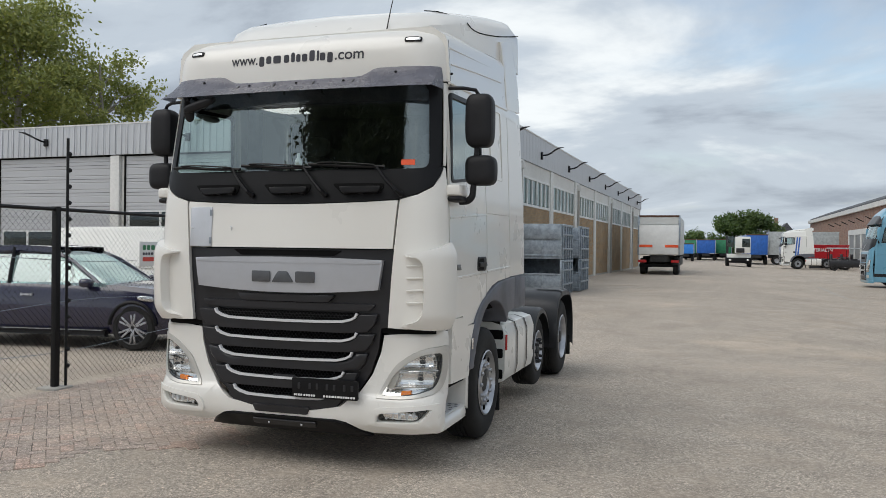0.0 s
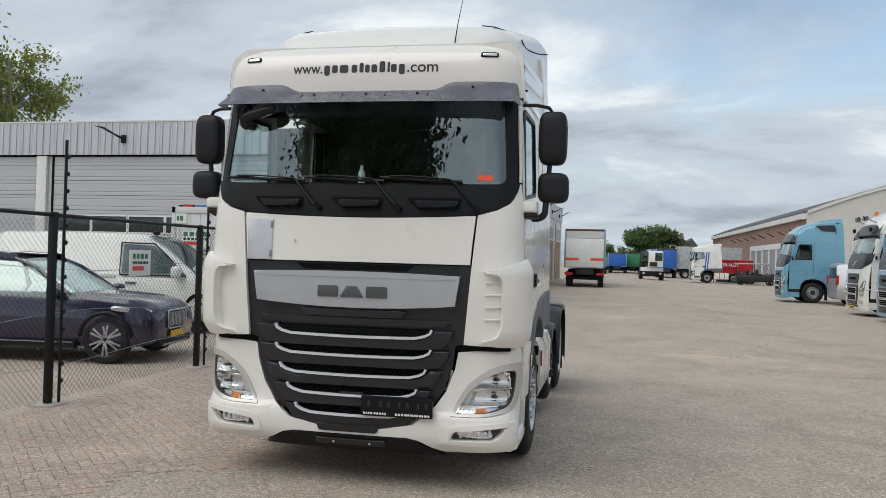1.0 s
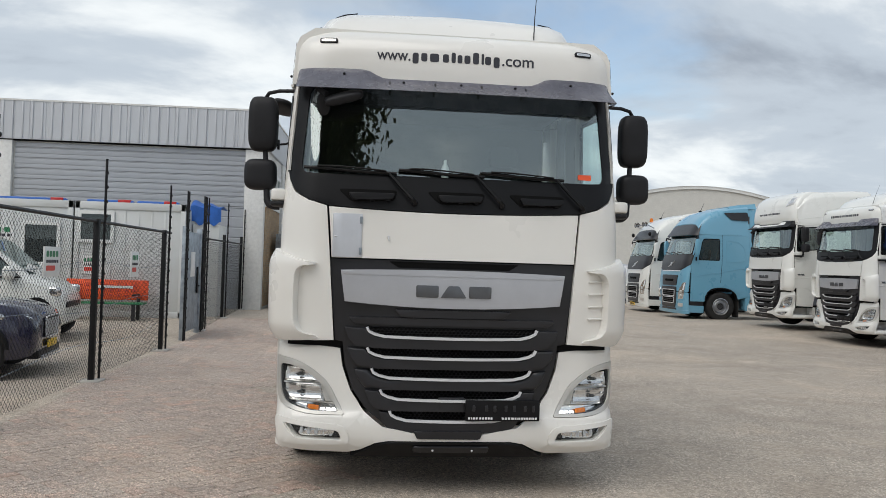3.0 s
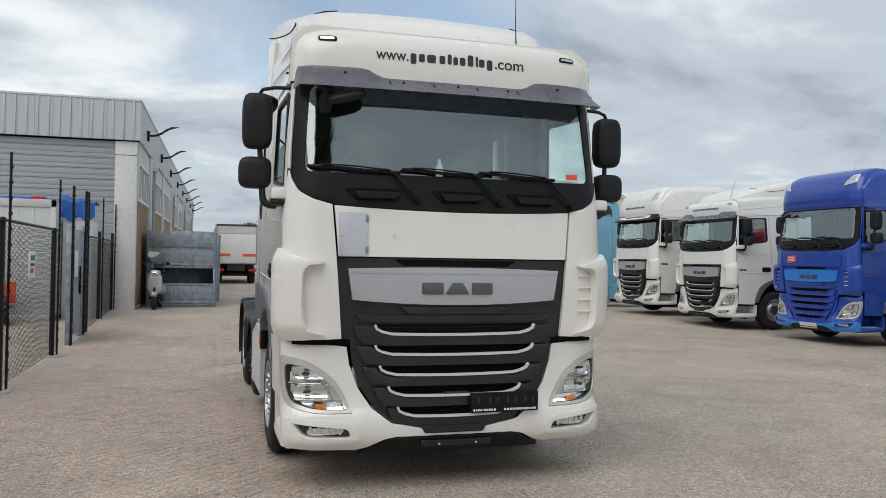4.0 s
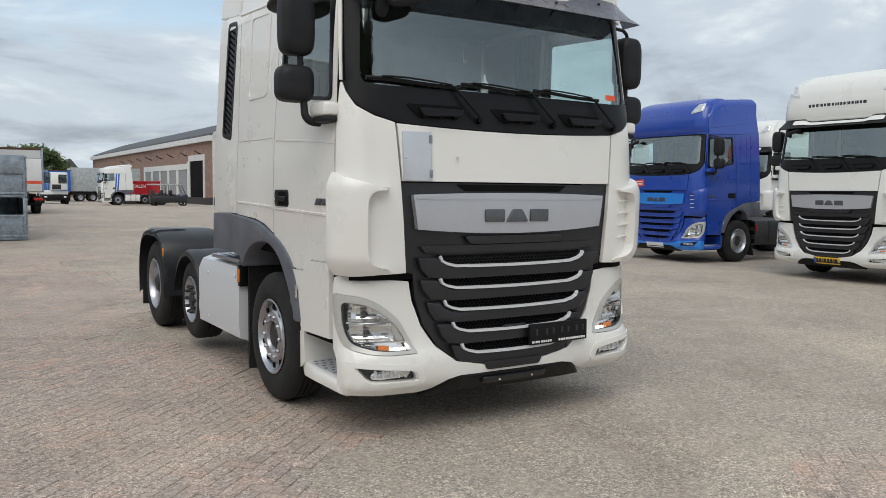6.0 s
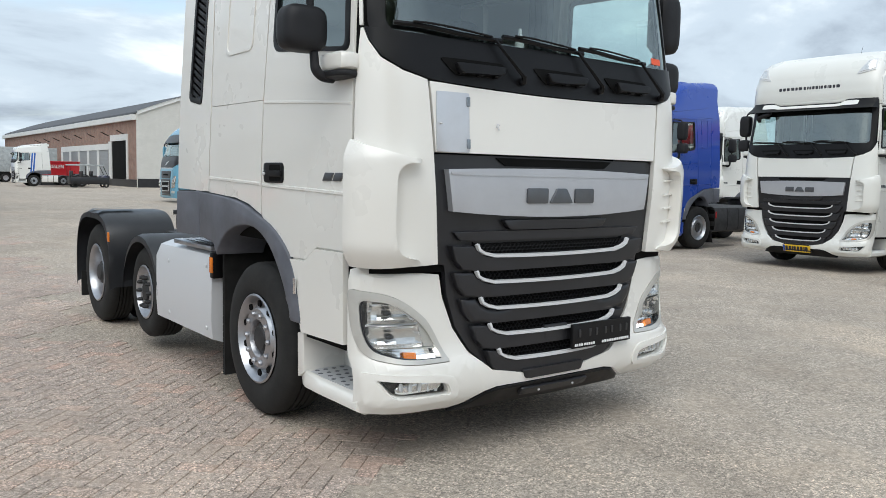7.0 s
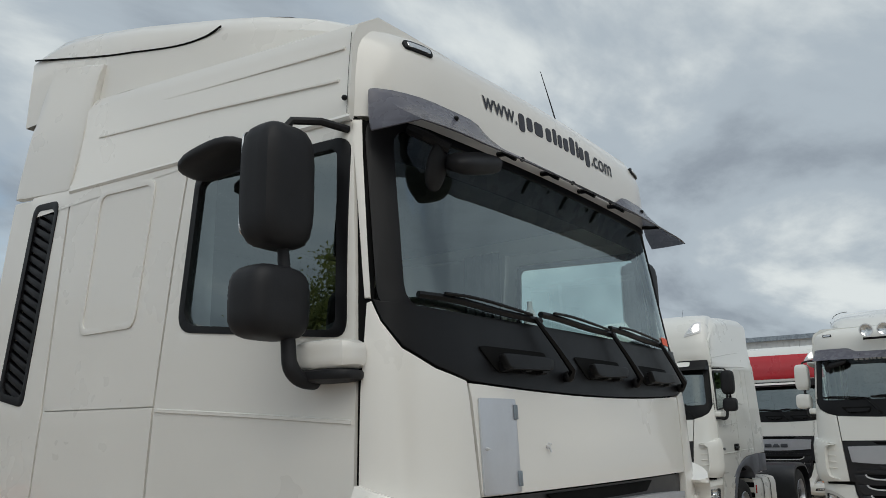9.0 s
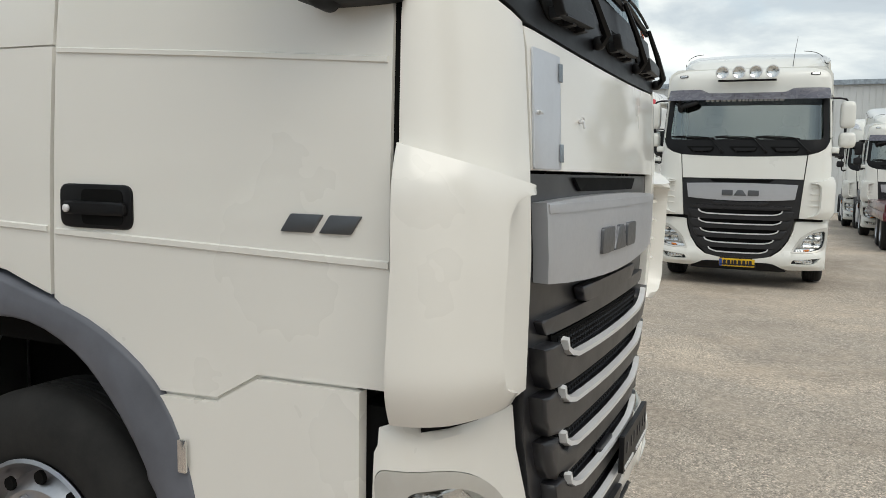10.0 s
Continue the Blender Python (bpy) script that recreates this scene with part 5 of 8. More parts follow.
            for A, B in zip(grid, grid[1:]):
                for k in range(7):
                    bm.faces.new((A[k], A[k + 1], B[k + 1], B[k]))
            P("reflector", bent(bm, BUMPER), "reflector", h, smooth=0)
            q = BUMPER(s * ((a0 + a1) / 2 + 0.01), (z0 + z1) / 2, -0.036)
            P("bulb_shield", blob(*q, 0.024, 0.012, 0.011, 2.4, 8, 6), "trim_dark", h)
        P("blade", bent(plate([(s * a, z) for a, z in ((0.90, 0.780), (1.18, 0.776), (1.18, 0.766), (0.895, 0.768))][::s], 0.04, 0.002, 0, d=-0.010), BUMPER), "chrome", h)
        fin = rounded([(0.815, 0.648), (0.885, 0.648), (0.915, 0.765), (0.925, 0.872), (0.885, 0.80)], 0.012)
        P("reflex_panel", bent(plate(fin if s > 0 else mirrored(fin), 0.02, 0.004, 0, d=-0.012), BUMPER), "lamp_satin", h)
        P("lamp_sill", bent(plate([(s * a, z) for a, z in ((0.80, 0.634), (1.17, 0.644), (1.17, 0.652), (0.805, 0.643))][::s], 0.03, 0.002, 0, d=-0.006), BUMPER), "lamp_satin", h)
        P("amber_lens", bent(plate([(s * a, z) for a, z in ((0.925, 0.594), (0.985, 0.598), (0.985, 0.626), (0.925, 0.622))][::s], 0.02, 0.003, 0, d=-0.018), BUMPER), "amber", h)
        P("indicator", bent(plate([(s * a, z) for a, z in ((0.995, 0.600), (1.12, 0.610), (1.13, 0.636), (0.995, 0.628))][::s], 0.02, 0.004, 0, d=-0.036), BUMPER), "reflector", h)
        for k in range(3):
            a0 = 0.815 + k * 0.036
            P("led", bent(plate([(s * a, z) for a, z in ((a0, 0.590), (a0 + 0.026, 0.592), (a0 + 0.026, 0.614), (a0, 0.612))][::s], 0.01, 0.002, 0, d=-0.03), BUMPER), "led" if hi else "reflector", h)
        P("cover_glass", faced(bent(plate(hl_pts(s, 0.93), 0.0, 0, 0.06, d=-0.001), BUMPER), (0, -1, 0)), "lamp_glass", h).visible_shadow = False
        f = new("fog_lamp")
        f.parent = t
        P("housing", bent(plate(fog_pts(s, 0.98), 0.0, 0, 0.08, d=-0.05), BUMPER), "grille_black", f)
        p = BUMPER(s * 0.93, 0.437, -0.04)
        P("reflector", moved(blob(0, 0, 0, 0.13, 0.012, 0.030, 3.0, 14, 6), pose(*p, 0, s * 5, s * 14)), "reflector", f)
        for k in range(5):
            q = BUMPER(s * (0.84 + 0.045 * k), 0.432 + 0.004 * k, -0.024)
            P("lens_flute", blob(*q, 0.012, 0.006, 0.024, 3, 6, 5), "chrome", f)
        P("cover_glass", faced(bent(plate(fog_pts(s, 0.97), 0.0, 0, 0.08, d=-0.008), BUMPER), (0, -1, 0)), "lamp_glass", f).visible_shadow = False

    # number plate holder
    if plate_kind == "dark":
        h = P("plate_holder", bent(plate(rect(0.10, 0.545, 0.635, 0.69, 0.008), 0.02, 0.003, (0.1, 0), d=0.066), FRONT), "black", lab="empty black number plate holder")
        for a in (0.15, 0.24, 0.30, 0.38, 0.44, 0.52, 0.58):
            P("holder_hole", bent(plate(rect(a, 0.61, a + 0.02, 0.655, 0.006), 0.004, 0.001, 0, d=0.069), FRONT), "grille_black", h)
        letter_bars(h, "lettering", 0.12, 0.30, 0.556, 0.016, FRONT, "white_film", [1, 0.5, -0.2, 1, 1, -0.3, 1, 1, 1, 1, 1], 0.069)
        letter_bars(h, "lettering", 0.36, 0.62, 0.556, 0.016, FRONT, "white_film", [1.2, 1.2, 1.2, 0.4, 1, 1, 0.5, 1, 1, 1, 1, 1, 0.4, 1, 1], 0.069)
        P("grille_pad", bent(plate(rect(-0.09, 0.61, 0.10, 0.70, 0.01), 0.02, 0.004, 0, d=0.02), FRONT), grille, g)
    elif plate_kind == "yellow":
        h = P("number_plate", bent(plate(rect(-0.26, 0.325, 0.26, 0.435, 0.008), 0.02, 0.003, (0.1, 0), d=0.03), BUMPER), "plate_yellow", lab="yellow number plate")
        P("plate_band", bent(plate(rect(-0.255, 0.33, -0.215, 0.43, 0.003), 0.003, 0.001, 0, d=0.033), BUMPER), "plate_blue", h)
        letter_bars(h, "plate_bar", -0.20, 0.24, 0.345, 0.07, BUMPER, "ink", [1, 1, 0.5, 1, 1, 1, 0.5, 1], 0.033)
    else:
        P("number_plate", bent(plate(rect(-0.26, 0.33, 0.26, 0.43, 0.008), 0.02, 0.003, (0.1, 0), d=0.03), BUMPER), "sign_white")

    if steel_sheet:
        h = P("hatch_plate", bent(plate(rect(-0.872, 1.675, -0.665, 1.985, 0.008), 0.006, 0.002, (0.1, 0), d=0.007), FRONT), "hatch", lab="pale grey metal hatch plate")
        for z in (1.72, 1.94):
            P("hinge", bent(plate(rect(-0.684, z - 0.025, -0.664, z + 0.025, 0.003), 0.006, 0.002, 0, d=0.014), FRONT), "steel", h)
        P("hatch_lock", joined(blob(*FRONT(-0.85, 1.82, 0.012), 0.006, 0.008, 0.006, 2.4, 8, 5), tube([FRONT(-0.862, 1.823, 0.018), FRONT(-0.838, 1.817, 0.018)], 0.0025, 5)), "chrome", h)
        P("bonnet_lock", joined(blob(*FRONT(-0.479, 1.820, 0.008), 0.007, 0.009, 0.007, 2.4, 8, 5), tube([FRONT(-0.479, 1.818, 0.014), FRONT(-0.474, 1.800, 0.016)], 0.004, 5), tube([FRONT(-0.488, 1.832, 0.014), FRONT(-0.468, 1.828, 0.014)], 0.003, 5)), "chrome")

    # sides: doors, sleeper, fairings, fenders
    for s in (-1, 1):
        S = on_side(s)
        dr = new("door")
        dr.parent = t
        door = [(0.030, 1.152), (0.030, 2.0), (0.048, 2.3), (0.105, 2.925), (0.985, 2.968), (1.03, 2.6), (1.078, 1.98), (1.10, 1.47), (1.105, 1.285), (1.0, 1.21), (0.89, 1.145), (0.80, 1.063), (0.53, 1.071), (0.40, 1.147)][::-1]
        win = rounded([(0.075, 2.172), (0.105, 2.865), (0.935, 2.90), (0.975, 2.265)], [0.06, 0.05, 0.05, 0.09], 5)
        win_in = rounded([(0.125, 2.20), (0.15, 2.83), (0.905, 2.865), (0.94, 2.29)], [0.05, 0.04, 0.04, 0.08], 5)
        # dark strip behind the door's front edge paints the gap's shade
        P("door_gap", strip([(0.018, 1.13), (0.018, 1.6), (0.018, 2.0), (0.034, 2.3), (0.094, 2.93)], 0.05, -0.028, -0.012, S), "dark", dr)
        P("door_skin", bent(plate(door, 0.03, 0.006, st, holes=(win,)), S), paint, dr)
        P("window_seal", bent(plate(win, 0.02, 0.005, 0.1, holes=(win_in,), d=0.004), S), "black", dr)
        P("window", faced(bent(plate(win_in, 0.0, 0, 0.1, d=-0.012), S), (s, 0, 0)), "side_glass", dr).visible_shadow = False
        P("belt_crease", strip([(0.03 + 1.06 * k / 10, 1.447 + 0.028 * k / 10) for k in range(11)], 0.020, 0.0, 0.007, S), paint, dr)
        P("shoulder_crease", strip([(0.04 + 1.03 * k / 10, lerp([(0.04, 1.91), (0.49, 1.94), (1.08, 1.975)], 0.04 + 1.03 * k / 10)) for k in range(11)], 0.016, 0.0, 0.006, S), paint, dr)
        hd = P("door_handle", bent(plate(rect(0.80, 1.49, 1.065, 1.61, 0.03), 0.02, 0.006, (0.1, 0), d=0.008), S), "black", dr)
        P("handle_pocket", bent(plate(rect(0.83, 1.50, 0.98, 1.597, 0.02), 0.01, 0, 0, d=0.0095), S), "dark", hd)
        P("handle_bar", bent(plate(rect(0.815, 1.527, 1.04, 1.563, 0.012), 0.02, 0.006, (0.1, 0), d=0.022), S), "black", hd)
        if hi:
            P("lock_barrel", blob(*S(1.02, 1.543, 0.026), 0.008, 0.011, 0.011, 2.2, 6, 5), "chrome", hd)
        # model badge: two plain slanted blocks
        for a0, w in ((0.325, 0.090), (0.215, 0.085)):
            P("model_badge", bent(plate(rounded([(a0, 1.512), (a0 - w, 1.512), (a0 - w - 0.03, 1.556), (a0 - 0.03, 1.556)], 0.004), 0.008, 0.002, 0, d=0.008), S), "badge", dr)
        P("sill_backing", bent(plate([(0.12, 0.98), (0.78, 0.98), (0.98, 1.14), (1.02, 1.26), (0.12, 1.24)][::-1], 0.01, 0, 0.15, d=-0.014), S), paint, dr)
        P("seam_backing", bent(plate([(1.05, 1.94), (1.95, 1.945), (1.95, 2.03), (1.05, 2.03)][::-1], 0.01, 0, 0.15, d=-0.012), S), paint)
        # sleeper panel with a pressed frame
        P("sleeper_panel", bent(plate([(1.09, 1.99), (1.042, 2.6), (0.997, 2.97), (1.905, 3.012), (1.912, 2.6), (1.918, 1.995)][::-1], 0.03, 0.006, st), S), paint)
        press = rounded([(1.69, 2.31), (1.265, 2.31), (1.205, 2.945), (1.65, 2.965)], 0.06, 5)
        P("pressed_frame", bent(plate(press, 0.006, 0.003, 0.1, holes=(rounded([(1.665, 2.335), (1.292, 2.335), (1.232, 2.92), (1.625, 2.94)], 0.05, 5),), d=0.0065), S), paint)
        P("lower_sleeper_panel", bent(plate([(1.12, 1.292), (1.115, 1.47), (1.092, 1.985), (1.918, 1.990), (1.955, 1.55), (1.97, 1.405), (1.5, 1.382), (1.3, 1.35)][::-1], 0.03, 0.006, st), S), paint)
        P("belt_crease", strip([(1.12 + 0.84 * k / 8, 1.480 + 0.026 * k / 8) for k in range(9)], 0.020, 0.0, 0.007, S), paint)
        # rear corner with louvred vent and the side fairing
        vent = [(2.02, 2.985), (2.115, 2.03), (2.345, 2.07), (2.235, 3.0)]
        P("rear_corner", bent(plate([(1.92, 3.015), (1.93, 2.6), (1.935, 1.98), (1.97, 1.56), (1.985, 1.41), (2.60, 1.42), (2.56, 1.9), (2.51, 2.6), (2.47, 3.06)], 0.04, 0.008, 0.15, holes=(rounded(vent, 0.05, 5),) if s < 0 else ()), S), paint)
        if s < 0:
            vo = [(2.008, 2.995), (2.105, 2.015), (2.36, 2.06), (2.25, 3.01)]
            v = P("side_vent", bent(plate(rounded(vo, 0.05, 5), 0.02, 0.006, 0.15, d=-0.03), S), "black")
            P("vent_frame", bent(plate(rounded(vo, 0.05, 5), 0.02, 0.006, 0.15, holes=(rounded([(2.04, 2.96), (2.13, 2.06), (2.325, 2.09), (2.215, 2.975)], 0.045, 5),), d=0.004), S), "black", v)
            for k in range(19 if hi else 9):
                f = (k + 0.2) / (18 if hi else 8.5)
                yb, z = 2.125 - 0.085 * f, 2.075 + 0.86 * f
                P("louvre", bent(plate([(yb + 0.012, z - 0.055), (yb + 0.20, z + 0.03), (yb + 0.20, z + 0.062), (yb + 0.012, z - 0.018)], 0.02, 0.004, 0, d=-0.004), S), "black", v)
        if roof == "space":
            P("side_fairing", bent(plate([(1.93, 3.03), (1.87, 3.25), (1.84, 3.45), (1.80, 3.66), (2.38, 3.80), (2.33, 3.70), (2.37, 3.5), (2.47, 3.08)], 0.04, 0.01, 0.15), on_side(s, [(3.0, 1.212), (3.4, 1.196), (3.7, 1.165)])), paint)
        else:
            P("side_fairing", bent(plate([(1.83, 3.02), (1.85, 3.78), (2.34, 3.80), (2.46, 3.05)], 0.04, 0.01, 0.15), on_side(s, [(3.0, 1.205), (3.8, 1.1)])), paint)
        # lower front wing and steps
        wing = [(0.10, 0.655), (0.10, 1.143), (0.395, 1.137), (0.528, 1.060), (0.795, 1.052), (0.70, 0.93), (0.63, 0.80), (0.575, 0.645)]
        P("lower_wing", bent(plate(wing[::-1], 0.035, 0.012, st, d=0.010, seg=3), S), paint)
        rows = []
        for i, y in enumerate((-0.02, 0.15, 0.40, 0.56, 0.64, 0.675)):
            k = max(0.0, (y - 0.5) / 0.175)
            xo = 1.235 - 0.05 * k * k
            rows.append([(s * 0.93, y, 0.31), (s * (xo - 0.05), y, 0.30), (s * xo, y, 0.325), (s * (xo + 0.004), y, 0.36), (s * (xo - 0.01), y, 0.395 + 0.02 * k), (s * (xo - 0.04), y, 0.405 + 0.02 * k), (s * 0.93, y, 0.40)])
        P("step_sill", loft(rows), bp, smooth=50)
        sp = P("step_plate", box(s * 0.94, 0.06, 0.40, s * 1.19, 0.62, 0.412, 0.005), "tank_paint", lab="pale grey step plate with drain holes")
        if hi:
            for i in range(4):
                for j in range(7):
                    P("drain_hole", moved(spun([(0.0, 0.015), (0.0015, 0.013), (0.0015, 0.0)], 10, "z"), pose(s * (0.985 + i * 0.055 + 0.02 * (j % 2)), 0.11 + j * 0.075, 0.412)), "grey_fender", sp, smooth=0)
        P("step_side", bent(plate(rounded([(0.60, 0.40), (0.60, 0.635), (0.675, 0.625), (0.675, 0.36)], 0.01), 0.28, 0.012, 0, d=-0.02), S), bp)
        P("step_back", box(s * 0.90, -0.02, 0.38, s * 0.945, 0.66, 0.64, 0.01), bp)
        # dark boxes put the shade into the gaps by the step and wing
        P("underside_gap_shade", box(s * 0.9, 0.0, 0.61, s * 1.2, 0.62, 0.72), "dark")
        P("wing_gap_shade", box(s * 1.0, 0.03, 0.60, s * 1.205, 0.13, 1.10), "dark")
        arch_out = flowing([(0.575, 0.69), (0.605, 0.84), (0.668, 1.0), (0.785, 1.13), (0.975, 1.235), (1.2, 1.297), (1.5, 1.368), (2.13, 1.405)], 3)
        arch_in = flowing([(1.82, 0.98), (1.74, 1.08), (1.6, 1.16), (1.42, 1.205), (1.2, 1.205), (1.02, 1.135), (0.90, 1.03), (0.80, 0.90), (0.735, 0.78), (0.70, 0.69)], 3)
        P("front_mudguard", bent(plate(arch_out + [(2.13, 1.085), (1.88, 1.06)] + arch_in, 0.35, 0.012, 0.0, d=0.016), S), fender, smooth=50)
        P("rear_mudguard_panel", bent(plate([(2.14, 1.085), (2.14, 1.405), (2.60, 1.40), (2.63, 1.08)], 0.35, 0.012, 0.0, d=0.012), S), fender)
        P("reflex_mark", bent(plate(rect(0.612, 0.86, 0.64, 0.95, 0.004), 0.006, 0.001, 0, d=0.026), S), "reflector")
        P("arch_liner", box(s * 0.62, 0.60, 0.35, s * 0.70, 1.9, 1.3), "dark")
        # mirrors
        mi = new("mirror")
        mi.parent = t
        P("housing", blob(s * 1.425, 0.21, 2.652, 0.108, 0.085, 0.203, 4.5, 14, 10), mirror, mi)
        P("wide_angle_housing", blob(s * 1.435, 0.22, 2.275, 0.118, 0.09, 0.115, 4.0, 14, 10), mirror, mi)
        P("mirror_arm", tube([S(0.17, 2.038, 0.04)] + [(s * (1.318 + 0.062 * math.sin(a)), 0.165 + 0.012 * a, 2.100 - 0.062 * math.cos(a)) for a in np.linspace(0.0, math.pi / 2, 9)] + [(s * 1.408, 0.20, 2.5)], [0.026] * 8 + [0.025, 0.024, 0.018], 12), "mirror_grey", mi)
        P("arm_foot", blob(*S(0.11, 2.115, 0.035), 0.062, 0.12, 0.048, 5, 12, 8), paint, mi)
        P("arm_foot_base", blob(*S(0.12, 2.052, 0.035), 0.064, 0.125, 0.022, 4, 12, 6), "mirror_grey", mi)
        P("upper_arm", tube([S(0.12, 2.895, 0.0), S(0.14, 2.895, 0.10), (s * 1.39, 0.19, 2.885), (s * 1.42, 0.20, 2.84)], 0.014, 8), "mirror_grey", mi)
        if s < 0:
            P("kerb_mirror", moved(blob(0, 0, 0, 0.09, 0.17, 0.034, 2.8, 12, 8), pose(s * 1.33, 0.66, 2.87, -8, 10, 0)), mirror, mi)
        P("mirror_glass", bent(plate(rect(-0.085, 2.49, 0.085, 2.84, 0.03), 0.01, 0.002, 0), lambda a, z, d, s=s: Vector((s * 1.425 + a, 0.292 + d, z))), "reflector", mi)
    # front mirror on an arm over the windscreen
    fm = new("front_mirror")
    fm.parent = t
    P("arm", tube([FRONT(-0.98, 2.92, 0.0), FRONT(-0.97, 2.87, 0.06), FRONT(-0.92, 2.82, 0.10)], 0.02, 8), "mirror_grey", fm)
    P("housing", moved(blob(0, 0, 0, 0.14, 0.060, 0.036, 3.4, 12, 8), pose(*FRONT(-0.82, 2.795, 0.105), 25, -16, 0)), "mirror_grey", fm)
    P("ramp_mirror", moved(blob(0, 0, 0, 0.048, 0.022, 0.085, 2.4, 12, 8), pose(*FRONT(-0.94, 2.765, 0.05), 15, 0, 0)), "mirror_grey", fm)

    # cab floor, rear wall and inside
    P("cab_floor", box(-1.15, 0.0, 1.12, 1.15, 2.25, 1.2), "dark")
    P("rear_wall", box(-1.16, 2.22, 1.15, 1.16, 2.27, 3.4), "trim_grey")
    P("cab_back", box(-1.18, 2.275, 1.15, 1.18, 2.31, 3.4), paint)
    P("headlining", box(-1.14, 0.2, 3.05, 1.14, 2.2, 3.09), "trim_grey")
    dash = loft([[(x, 0.0, 1.95), (x, 0.02, 2.26), (x, 0.16, 2.27), (x, 0.42, 2.20), (x, 0.52, 2.02), (x, 0.50, 1.6)] for x in np.linspace(-1.13, 1.13, 9)])
    P("dashboard", dash, "trim_dark")
    sw = P("steering_wheel", moved(tube([(0.23 * math.cos(a), 0.23 * math.sin(a), 0) for a in np.linspace(0, 2 * math.pi, 25)[:-1]], 0.016, 8, True), pose(0.62, 0.50, 2.22, 35)), "trim_dark")
    P("steering_boss", moved(blob(0, 0, 0, 0.09, 0.22, 0.03, 3, 10, 6), pose(0.62, 0.50, 2.21, 35, 0, 90)), "trim_dark", sw)
    for x in (-0.62, 0.62):
        seat = new("seat")
        seat.parent = t
        P("cushion", blob(x, 1.10, 1.78, 0.26, 0.27, 0.10, 4, 12, 8), "trim_grey", seat)
        P("backrest", moved(blob(0, 0, 0.36, 0.25, 0.09, 0.40, 4, 12, 10), pose(x, 1.36, 1.82, -12)), "trim_grey", seat)
        P("headrest", blob(x, 1.50, 2.66, 0.14, 0.06, 0.10, 3, 10, 6), "trim_grey", seat)
        cur = new("curtain")
        cur.parent = t
        sx = -1 if x < 0 else 1
        rows = [[(sx * (1.08 + 0.018 * math.sin(k * 2.1)), 0.98 + 0.022 * k, z) for k in range(14)] for z in (2.0, 2.5, 2.98)]
        P("folds", loft(rows, False), "curtain", cur)
    if hi:
        P("permit_sticker", bent(plate(rect(0.90, 2.30, 0.985, 2.34, 0.004), 0.002, 0, 0, d=-0.010), FRONT), "orange")
        P("bottle", joined(spun([(2.27, 0.0), (2.27, 0.028), (2.37, 0.028), (2.40, 0.012), (2.43, 0.012), (2.43, 0.0)], 14, "z")), "white_film").location = (-0.06, 0.10, 0.0)
    P("antenna", tube([(0.62, 0.25, 3.36), (0.64, 0.32, 3.62), (0.67, 0.40, 3.88)], [0.006, 0.004, 0.002], 5), "black")
    if hi:
        P("horn_socket", bent(plate(rounded([(-0.34, 0.0), (0.34, 0.0), (0.26, 0.11), (-0.26, 0.11)], 0.03), 0.02, 0.006, 0), lambda a, b, d: Vector((-0.52 + a * 0.2, 0.30 + b * 0.7 - d * 0.6, 3.455 + b * 0.6 + d))), "cream")

    # chassis
    for s in (-1, 1):
        P("frame_rail", box(s * 0.36, 0.3, 0.66, s * 0.44, 5.9, 0.92, 0.006), "steel_dark")
    P("engine_block", blob(0, 1.1, 0.75, 0.42, 0.7, 0.33, 5, 10, 8), "dark")
    P("front_axle", box(-0.95, 1.07, 0.38, 0.95, 1.23, 0.52, 0.03), "steel_dark")
    P("rear_axle", box(-0.9, 5.05, 0.40, 0.9, 5.25, 0.60, 0.05), "steel_dark")

    def guard(a):
        """Squarish outline of the rear mudguard."""
        c, n = math.cos(a), math.sin(a)
        return 5.17 + 0.64 * math.copysign(abs(c) ** 0.62, c), 0.5 + 0.61 * math.copysign(abs(n) ** 0.62, n)
    for s in (-1, 1):
        wheel(t, 1.24, 0.49, 1.225, s, "steer", hi)
        if axles == 3:
            wheel(t, 3.62, 0.40, 1.20, s, "lift", hi)
        wheel(t, 5.15, 0.5, 1.215, s, "twin", hi)
        # rear mudguards in three pieces
        arc = [guard(a) for a in np.linspace(-0.12, math.pi * 1.02, 44)]
        sec = []
        for i, (y, z) in enumerate(arc):
            sec.append([(s * 1.255, y, z - 0.05), (s * 1.25, y, z), (s * 1.20, y, z + 0.025), (s * 0.95, y, z + 0.03), (s * 0.60, y, z + 0.03)])
        P("rear_mudguard", loft(sec, False), "mudguard", lab="black plastic rear mudguard")
        P("mud_flap", box(s * 0.62, 5.77, 0.18, s * 1.22, 5.785, 0.45), "rubber")
        if hi:
            if s < 0:
                P("side_marker", box(-1.262, 4.52, 0.86, -1.25, 4.575, 0.95, 0.004), "amber")
            for y0 in (4.92, 5.22):
                rows = [[(s * 1.256, y, 1.065), (s * 1.252, y, 1.118), (s * 1.20, y, 1.148), (s * 0.90, y, 1.153)] for y in (y0, y0 + 0.1)]
                P("mudguard_strap", loft(rows, False), "grille_black")
        if axles == 3:
            arc = [(3.62 + 0.50 * math.cos(a), 0.49 + 0.49 * math.sin(a)) for a in np.linspace(0.05, math.pi * 0.95, 18)]
            P("mid_mudguard", loft([[(s * 1.245, y, z - 0.05), (s * 1.24, y, z), (s * 1.19, y, z + 0.02), (s * 0.75, y, z + 0.02)] for y, z in arc], False), "mudguard")
        P("front_mud_flap", box(s * 0.75, 1.86, 0.12, s * 1.18, 1.89, 1.05, 0.004), "rubber")
    P("deck_plate", box(-0.72, 3.2, 0.93, 0.72, 4.5, 0.955, 0.004), "steel_dark")
    fw = new("fifth_wheel")
